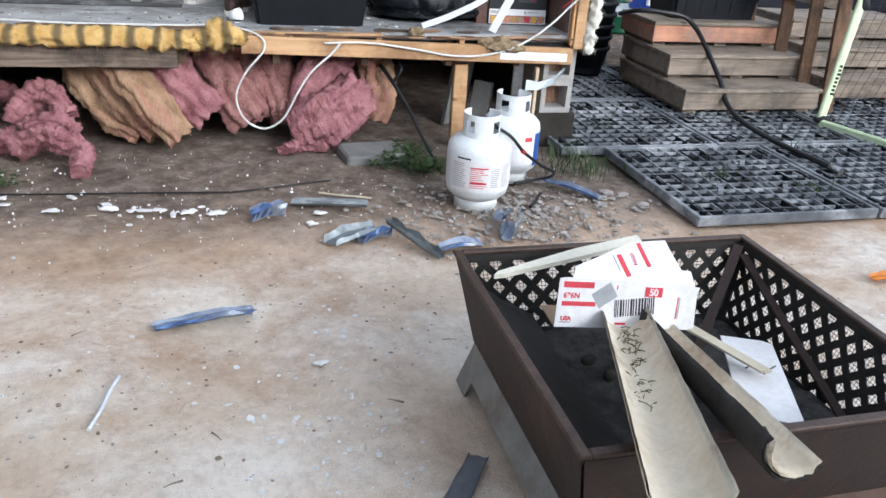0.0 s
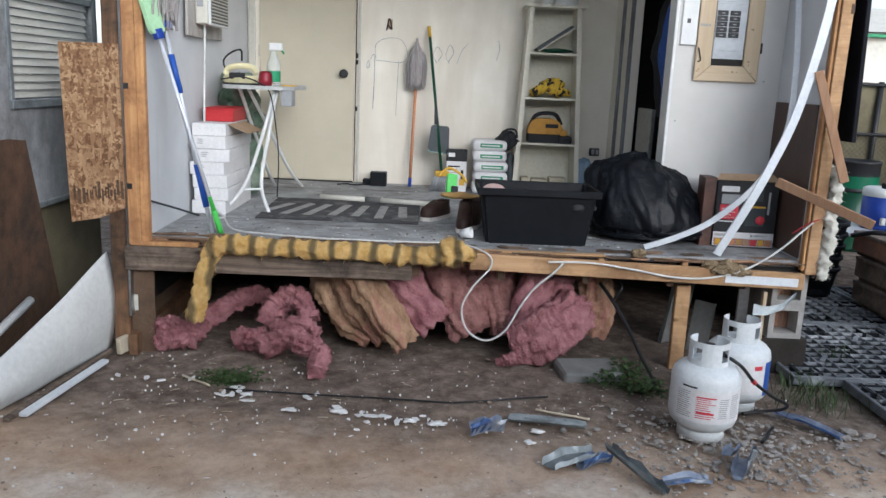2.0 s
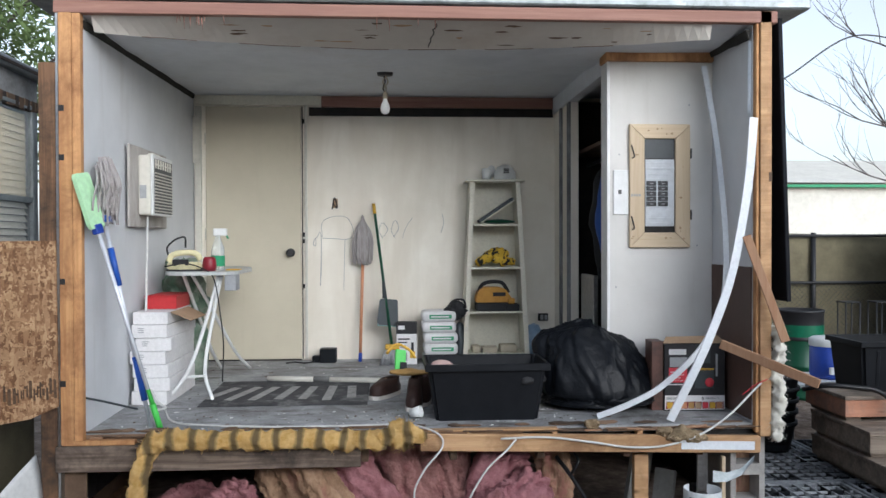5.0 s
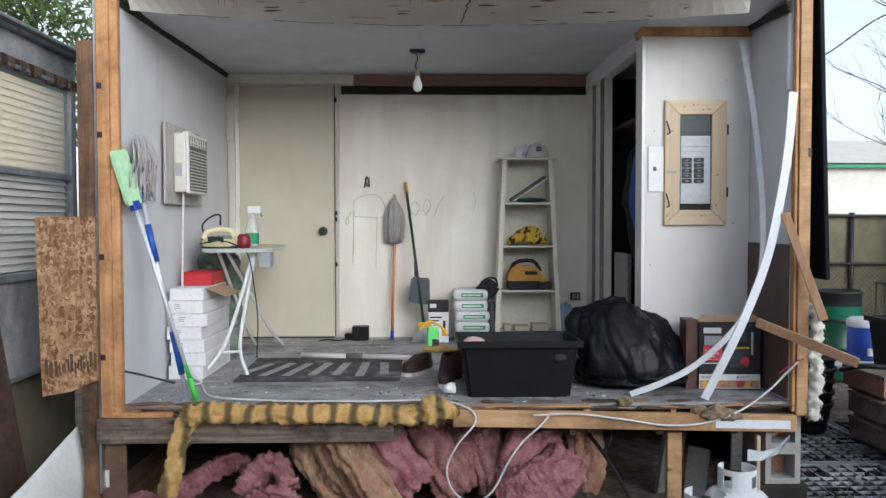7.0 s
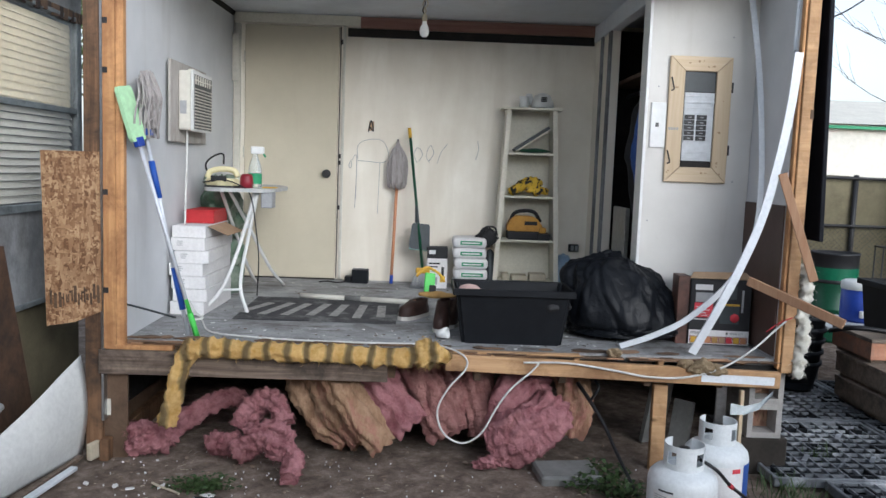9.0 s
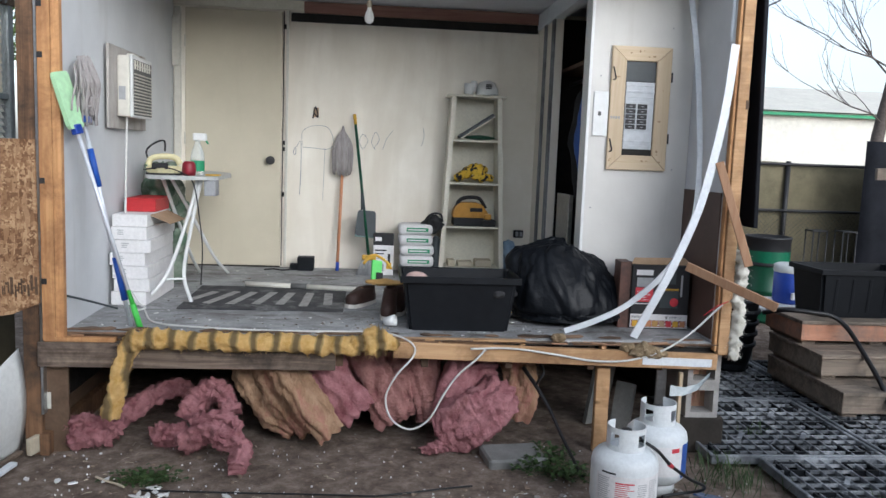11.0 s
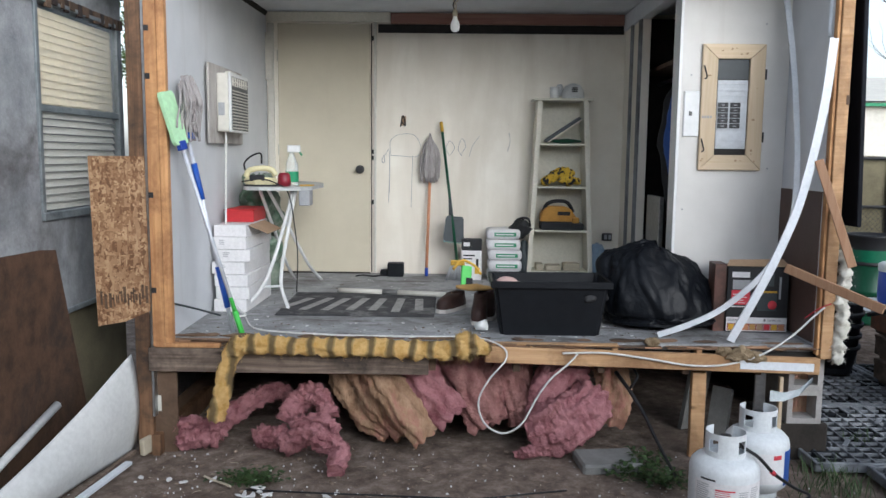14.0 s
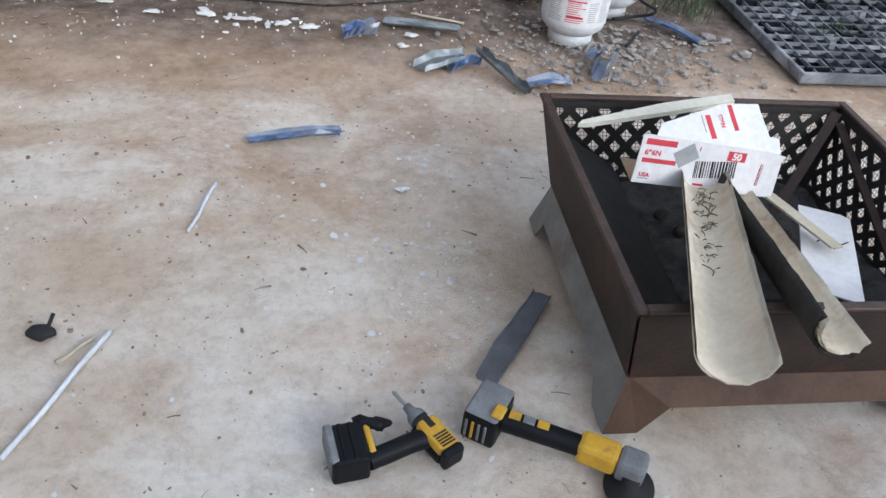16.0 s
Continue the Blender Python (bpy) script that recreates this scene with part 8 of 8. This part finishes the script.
    d = thing("jobsite_blower", (2.36, 2.03, 1.087), "yellow and black cordless tool case on the shelf", "power tool")
    z = 1.087
    part("base", B(2.21, 2.52, 1.96, 2.12, z, z + .065, .01, None, 2), M["ink"], d)
    part("battery_box", B(2.44, 2.545, 1.94, 2.06, z + .002, z + .055, .006), M["ink"], d)
    bm = bmesh.new()
    ol = [(-.14, .06), (.13, .06), (.14, .10), (.09, .17), (.05, .185), (-.08, .185), (-.12, .16), (-.145, .10)]
    plate(bm, ol, .13, Matrix.Translation((2.35, 2.105, z)) @ Matrix.Rotation(radians(90), 4, "X"))
    bmesh.ops.bevel(bm, geom=bm.edges[:], offset=.008, segments=2, affect="EDGES")
    part("shell", bm, M["blower"], d)
    part("slot", B(2.34, 2.44, 1.9735, 1.9765, z + .115, z + .145, .002), M["ink"], d)
    part("side_pod", B(2.455, 2.51, 1.95, 2.02, z + .056, z + .10, .008, None, 2), M["blower"], d)
    bm = bmesh.new()
    tube(bm, spline([(2.23, 2.03, z + .13), (2.26, 2.03, z + .20), (2.33, 2.03, z + .225), (2.42, 2.03, z + .215), (2.47, 2.03, z + .14)], 6), .015, 10)
    part("handle", bm, M["ink"], d)
    for x, w, h in ((2.26, .12, .04), (2.40, .13, .055), (2.18, .06, .05)):
        tagged(part("shelf_parcel", B(x, x + w, 1.98, 2.1, .762, .762 + h, .005), M["linob"]), "small pale parcel on the lowest shelf", "parcel", "parcels on the shelf")
    # socket and the blue sack
    o = thing("wall_socket", (2.77, BACK, 1.02), "loose black wall socket in a raw hole", "socket")
    part("box", B(2.735, 2.815, BACK - .03, BACK - .001, .985, 1.045, .004), M["ink"], o)
    part("face", B(2.75, 2.775, BACK - .034, BACK - .03, .995, 1.035, .002), M["greyp"], o)
    part("face", B(2.785, 2.808, BACK - .034, BACK - .03, .995, 1.035, .002), M["greyp"], o)
    bm = bmesh.new()
    lump(bm, (2.69, 2.05, .83), (.10, .08, .17), .3, 10, 4, 12, ridge=-.15, rfreq=40)
    tagged(part("blue_sack", bm, M["bluecloth"]), "crumpled pale blue plastic sack on the floor", "sack")


def glove_material():
    g = Graph("yellow_black_cloth")
    c = g.ramp(g.noise(26, 2, .5, g.mapped((1, 1, .6)), .8), [(.44, (.018, .018, .02)), (.48, (.66, .43, .04))])
    g.bump(g.noise(90, 3), .4, .004)
    return g.done(c, .7)


M["gly"] = glove_material()
M["blower"] = surf("dusty_orange_plastic", (.46, .22, .03), (.60, .31, .05), 12, .55, .15, 70, (.22, .12, .04), .35)
wall_goods()


def big_floor_things():
    z = fz(.1)
    tote("black_tote", "scuffed black plastic tote on the floor edge", 1.745, 2.405, .10, .47, z, .962, .048, False)
    bm = bmesh.new()
    lump(bm, (1.83, .20, .945), (.06, .045, .035), .15, 10, 3, 2)
    tagged(part("pink_slipper", bm, M["pinks"]), "pale pink sole sticking out of the tote", "shoe")
    for i, (x, y) in enumerate(((2.0, .3), (2.2, .35), (2.3, .25))):
        bm = bmesh.new()
        lump(bm, (x, y - .02, .87), (.12, .12, .05), .3, 9, 4, i + 3, ridge=-.1)
        tagged(part("dark_clothing", bm, M["ink"]), "dark clothing filling the tote", "clothing", "clothing in the tote")
    # black bin bag, slumped against the tote
    bm = bmesh.new()
    o = bmesh.ops.create_icosphere(bm, subdivisions=6, radius=1)
    for v in o["verts"]:
        d = v.co.copy()
        n1 = noise.noise(V((d.x * 1.9, d.y * 1.9, d.z * 1.9 + 5)))
        n2 = noise.noise(V((d.x * 4 + 3, d.y * 4, d.z * 4)))
        # long pulled folds that run down from the gathered top
        a = math.atan2(d.y, d.x)
        fold = abs(math.sin(a * 6.5 + 2.6 * n1 + 1.2 * n2)) ** .6
        fine = abs(noise.noise(V((a * 7 + n1 * 2, d.z * 1.6, 2)))) + .5 * abs(noise.noise(V((d.x * 13, d.y * 13, d.z * 7 + 2 * n2))))
        up = max(0.0, d.z)
        k = 1 + .10 * n1 + .05 * n2 + .055 * (fold - .6) * (.35 + .65 * up) - .07 * fine
        top = .405 * up ** .80
        wide = (1 - up ** 1.5) ** .62 if d.z > 0 else 1 - .10 * d.z * d.z
        hx = math.hypot(d.x, d.y) or 1
        q = V((d.x / hx * .37 * wide * k * min(1, hx * 1.4), d.y / hx * .29 * wide * k * min(1, hx * 1.4), .085 + top * k if d.z > 0 else .085 + .085 * d.z))
        lean = max(0.0, q.z - .1)
        q.x += -.06 * lean
        if d.x < 0:
            q.x += .22 * d.x * up
            q.z += .09 * -d.x * up
        q.y += .12 * lean
        v.co = q + V((2.79, .50, fz(.5) + .002))
    for f in bm.faces:
        f.smooth = True
    b = tagged(part("bin_bag", bm, M["bag"]), "full black plastic rubbish bag slumped on the floor", "bag")
    bm = bmesh.new()
    wad(bm, [(2.44, .52, fz(.5) + .25), (2.52, .56, fz(.5) + .31), (2.66, .58, fz(.5) + .365), (2.80, .58, fz(.5) + .395)], .045, 16, .5, 9, 4, .6)
    part("gathered_neck", bm, M["bag"], b, "gathered creased neck")
    # appliance box
    z = fz(.3)
    n = thing("appliance_box", (3.28, .37, z), "black and red printed kitchen appliance box on the floor", "box")
    rot = Matrix.Translation((3.29, .36, 0)) @ Matrix.Rotation(radians(-3), 4, "Z") @ Matrix.Translation((-3.29, -.36, 0))
    f = part("carton", B(3.125, 3.475, .285, .445, z, z + .385, .003, rot), M["ink"], n, "black printed carton")
    part("side_face", B(3.055, 3.124, .30, .44, z, z + .40, .003, rot), M["printr"], n, "brown and red printed flap side")
    bm = bmesh.new()
    plate(bm, [(0, 0), (.36, .0), (.34, .07), (.03, .06)], .004, rot @ frame_of((3.12, .30, z + .388), (1, 0, 0), (0, .6, .35)))
    part("top_flap", bm, M["card"], n)
    for x, w, zz, h, k in ((3.15, .10, .325, .032, "cardw"), (3.155, .10, .255, .055, "greyp"), (3.15, .105, .165, .085, "redp"), (3.158, .07, .222, .007, "cardw"), (3.158, .08, .205, .007, "cardw"), (3.158, .06, .188, .007, "cardw"), (3.158, .075, .173, .007, "cardw"),
                            (3.30, .11, .13, .11, "pan"), (3.30, .11, .235, .012, "yellow"), (3.42, .012, .2, .13, "greyp"), (3.31, .08, .275, .08, "pan"),
                            (3.127, .346, .008, .082, "cardw"), (3.132, .336, .012, .042, "redd"), (3.135, .08, .066, .014, "greyp"), (3.34, .012, .066, .014, "ink"), (3.36, .08, .068, .010, "greyp"), (3.15, .12, .15, .006, "cardw")):
        part("print_bar", B(x, x + w, .2828, .2842 - (.0006 if k == "cardw" else 0), z + zz, z + zz + h, m=rot), M[k], f)
    for i in range(8):
        part("food_picture", B(3.14 + .041 * i, 3.172 + .041 * i, .2815, .2826, z + .016, z + .050, m=rot), M[("yellow", "redp", "orange", "yellow2", "card", "redp", "yellow", "orange")[i]], f)
    bm = bmesh.new()
    lathe(bm, [(0, 0), (.026, 0), (.026, .0014), (0, .0014)], 20, rot @ Matrix.Translation((3.385, .2835, z + .165)) @ Matrix.Rotation(radians(90), 4, "X"))
    part("round_badge", bm, M["redp"], f)

    # fallen white trims
    def trim(label, pts, w):
        P = spline(pts, 10)
        bm = bmesh.new()
        rows = []
        for i, p in enumerate(P):
            d = (P[min(i + 1, len(P) - 1)] - P[max(i - 1, 0)]).normalized()
            s = d.cross(V((0, 1, 0))).normalized()
            nn = s.cross(d)
            rows.append([bm.verts.new(p + s * a + nn * b) for a, b in ((-w / 2, -.006), (-w / 2, .004), (0, .012), (w / 2, .004), (w / 2, -.006))])
        for a, b in zip(rows, rows[1:]):
            for k in range(5):
                bm.faces.new((a[k], a[(k + 1) % 5], b[(k + 1) % 5], b[k]))
        bm.faces.new(rows[0])
        bm.faces.new(rows[-1][::-1])
        tagged(part("white_trim", bm, M["paint"]), label, "trim", "loose white trims")
    trim("long white plastic trim bowed from ceiling to floor", [(3.41, .44, 2.67), (3.445, .37, 2.30), (3.458, .30, 1.96), (3.45, .22, 1.62), (3.40, .13, 1.32), (3.27, .09, 1.06), (3.05, .10, .84), (2.86, .12, .73), (2.69, .15, fz(.15) + .012)], .032)
    trim("wide white plastic trim leaning on the stud", [(3.482, -.06, 2.29), (3.46, -.06, 2.0), (3.415, -.06, 1.70), (3.35, -.055, 1.40), (3.25, -.045, 1.12), (3.16, -.02, .90), (3.06, .03, fz(.03) + .012)], .045)
    bm = bmesh.new()
    tube(bm, [(3.505, .03, 2.72), (3.50, .03, 2.35), (3.50, .02, 2.31)], .012, 8)
    tagged(part("loose_bead", bm, M["paint"]), "thin loose corner bead by the stud", "trim", "loose white trims")
    # broken lath pieces
    for a, b, w, lab in (((3.44, -.07, 1.66), (3.625, -.13, 1.10), .045, "split pine batten hanging off the stud"), ((3.33, .0, 1.075), (3.70, -.33, .91), .05, "broken pine batten jutting from the corner")):
        bm = bmesh.new()
        bar(bm, a, b, .022, w, bev=.003)
        tagged(part("broken_batten", bm, M["pined"]), lab, "batten", "broken battens")
    # wires
    def cord(label, pts, r, mat, cat="cable"):
        bm = bmesh.new()
        tube(bm, spline(pts, 9), r, 8)
        tagged(part("cable", bm, M[mat]), label, cat, "loose cables")
    z = fz(0)
    cord("white cable along the floor edge looping below", [(.24, .50, fz(.5) + .006), (.36, .22, fz(.2) + .006), (.55, .12, z + .010), (.95, .06, z + .008), (1.35, .05, z + .010), (1.58, .05, z + .012), (1.70, .0, z + .01), (1.80, -.075, .625), (1.81, -.085, .56), (1.72, -.12, .46), (1.665, -.13, .34), (1.70, -.13, .22), (1.80, -.13, .165), (1.90, -.13, .22), (1.98, -.12, .36), (2.05, -.11, .46), (2.15, -.09, .545), (2.20, -.085, .60)], .0055, "cable")
    cord("white cable drooping along the pine board", [(2.12, -.072, .60), (2.35, -.075, .605), (2.6, -.078, .575), (2.8, -.08, .545), (3.0, -.08, .55), (3.2, -.075, .61), (3.36, -.06, .71), (3.47, -.05, .81), (3.53, -.055, .87)], .0058, "cable")
    cord("thin red wire end by the stud", [(3.44, -.02, .80), (3.50, -.05, .86), (3.56, -.06, .89)], .003, "redp")
    cord("grey rod stub at the wall foot", [(-.03, .02, .83), (.05, .1, .79), (.16, .25, .72)], .006, "pan")
    for x, y, zz, s in ((2.62, -.02, z + .012, .035), (3.09, -.055, .60, .055), (3.16, -.05, .59, .045), (3.0, -.05, .615, .03)):
        bm = bmesh.new()
        lump(bm, (x, y, zz), (s * 1.3, s * .7, s * .8), .5, 26, 4, int(x * 100))
        tagged(part("foam_tuft", bm, M["tuft"]), "brown tuft of old insulation on the board", "insulation", "tufts on the board")


M["tuft"] = surf("tan_fibre_tuft", (.20, .14, .08), (.40, .31, .20), 30, .95, .9, 90, dist=.02, spec=.1)
M["pinks"] = plain("pale_pink_rubber", (.58, .40, .36), .7)
M["printr"] = surf("brown_red_print", (.05, .03, .025), (.16, .08, .06), 9, .5, .05, 60, (.28, .05, .05), .4)
big_floor_things()


# ---- partition and ceiling ----
def electric_panel():
    y = .53
    p = thing("breaker_panel", (3.17, y, 1.96), "breaker panel with an open white door in a mitred pine frame", "electric panel")
    x0, x1, z0, z1 = 2.982, 3.354, 1.592, 2.335
    a0, a1, c0, c1 = 3.074, 3.264, 1.683, 2.249
    sides = (("frame_stile", "frame", [(x0, z0), (a0, c0), (a0, c1), (x0, z1)]), ("frame_stile", "frame", [(x1, z1), (a1, c1), (a1, c0), (x1, z0)]),
             ("frame_rail", "framex", [(x0, z1), (a0, c1), (a1, c1), (x1, z1)]), ("frame_rail", "framex", [(x1, z0), (a1, c0), (a0, c0), (x0, z0)]))
    for k, (nm, mat, ol) in enumerate(sides):
        mx, mz = sum(q[0] for q in ol) / 4, sum(q[1] for q in ol) / 4
        bm = bmesh.new()
        plate(bm, [(mx + (q[0] - mx) * .997, mz + (q[1] - mz) * .997) for q in ol], .022, Matrix.Translation((0, y - .001, 0)) @ Matrix.Rotation(radians(90), 4, "X"))
        bmesh.ops.bevel(bm, geom=bm.edges[:], offset=.003, segments=1, affect="EDGES")
        part(nm, bm, M[mat], p, "pale pine frame board")
    # chips and knots along the frame
    rnd = random.Random(19)
    for k in range(16):
        if k % 2:
            x, z = rnd.choice((rnd.uniform(x0 + .01, a0 - .02), rnd.uniform(a1 + .02, x1 - .015))), rnd.uniform(z0 + .05, z1 - .05)
        else:
            x, z = rnd.uniform(a0, a1), rnd.choice((rnd.uniform(z0 + .015, c0 - .02), rnd.uniform(c1 + .02, z1 - .015)))
        bm = bmesh.new()
        lump(bm, (x, y - .0232, z), (rnd.uniform(.003, .012), .0012, rnd.uniform(.003, .007)), .5, 60, 2, k)
        part("chip", bm, M["card"], p, "dark chip in the pine")
    # flat sheet on the wall; the recess's shade is its dark colour
    part("recess", B(a0, a1, y - .004, y - .001, c0, c1), M["soot_and_shade"], p, "dark sheet painting the opening's shade")
    part("back_plate", B(a0 + .004, a1 - .004, y - .006, y - .0042, 2.13, 2.246), M["pan"], p, "dark grey back plate")
    part("cover", B(a0 + .006, a1 - .004, y - .012, y - .0062, 1.72, 2.125, .003), M["steelw"], p, "pale grey steel cover")
    part("upper_lip", B(a0 + .006, a1 - .004, y - .016, y - .0121, 2.06, 2.075, .002), M["steelw"], p)
    for z in (1.735, 1.765, 2.03, 2.10):
        part("rib", B(a0 + .01, a1 - .008, y - .0145, y - .0118, z, z + .008, .001), M["steelw"], p)
    part("breaker_field", B(a0 + .008, a1 - .04, y - .015, y - .0122, 1.83, 2.01, .002), M["steelw"], p)
    for c in range(2):
        for r in range(5):
            x, z = a0 + .012 + .072 * c, 1.842 + .031 * r
            part("breaker", B(x, x + .06, y - .021, y - .015, z, z + .027, .002), M["blackm"], p)
            part("breaker_mark", B(x + .02, x + .04, y - .0222, y - .021, z + .010, z + .015), M["greyp"], p)
    d = part("door", B(2.886, 2.979, y - .012, y - .001, 1.792, 2.060, .003), M["wplast"], p, "small white panel door swung open")
    part("door_latch", B(2.915, 2.935, y - .016, y - .012, 1.915, 1.94, .002), M["greyd"], d)
    for z in (1.74, 2.17):
        bm = bmesh.new()
        tube(bm, spline([(2.992, y - .026, z + .04), (3.002, y - .03, z), (3.010, y - .026, z - .03), (2.995, y - .028, z - .04)], 4), .004, 6)
        part("hook", bm, M["ink"], p)
    for z in (1.76, 2.13):
        part("hinge", B(3.352, 3.366, y - .02, y - .004, z, z + .06, .002), M["blackm"], p)
    for i in range(4):
        part("stamp_bar", B(2.99 + .016 * i, 3.002 + .016 * i, y - .0235, y - .0225, 1.90, 1.915), M["greyp"], p)


M["framex"] = wood("panel_frame_pine_across", (.56, .43, .28), (.68, .56, .40), 0)
M["steelw"] = plain("painted_steel", (.58, .61, .64), .4)
electric_panel()


def ceiling_bulb():
    x, y = 1.513, 1.2
    p = thing("bare_bulb", (x, y, 2.76), "bare bulb on loose wires from the ceiling", "lamp")
    bm = bmesh.new()
    lathe(bm, [(0, 2.772), (.055, 2.772), (.05, 2.752), (.02, 2.748), (0, 2.748)], 20, Matrix.Translation((x, y, 0)))
    part("ceiling_box", bm, M["blackm"], p)
    random.seed(2)
    for i in range(3):
        bm = bmesh.new()
        tube(bm, spline([(x + .01 * (i - 1), y, 2.755), (x + .02 * math.sin(i * 2), y + .01, 2.71), (x - .015 * math.cos(i), y, 2.67), (x, y, 2.635)], 5), .004, 6)
        part("wire", bm, M["linob"] if i else M["ink"], p)
    bm = bmesh.new()
    lathe(bm, [(.012, 2.64), (.017, 2.63), (.017, 2.60), (.015, 2.595)], 16, Matrix.Translation((x, y, 0)))
    part("socket", bm, M["linob"], p)
    bm = bmesh.new()
    lathe(bm, [(.014, 2.596), (.016, 2.58), (.028, 2.555), (.033, 2.53), (.028, 2.505), (.012, 2.492), (0, 2.49)], 24, Matrix.Translation((x, y, 0)))
    part("bulb", bm, bulbm, p, "white frosted bulb")


ceiling_bulb()


def closet_clothes():
    for i, (y, c) in enumerate(((.9, "ink"), (1.1, "pan"), (1.3, "bluep"), (1.5, "ink"))):
        bm = bmesh.new()
        lump(bm, (3.14, y, 1.75), (.16, .07, .5), .12, 5, 4, i, ridge=-.08, rfreq=25)
        t = tagged(part("hung_garment", bm, M[c]), "dark garment hanging in the closet", "garment", "garments in the closet")
    bm = bmesh.new()
    tube(bm, [(3.14, .60, 2.24), (3.14, 2.16, 2.24)], .014, 10)
    tagged(part("closet_rod", bm, M["steel"]), "plain steel rod across the closet", "rod")


closet_clothes()
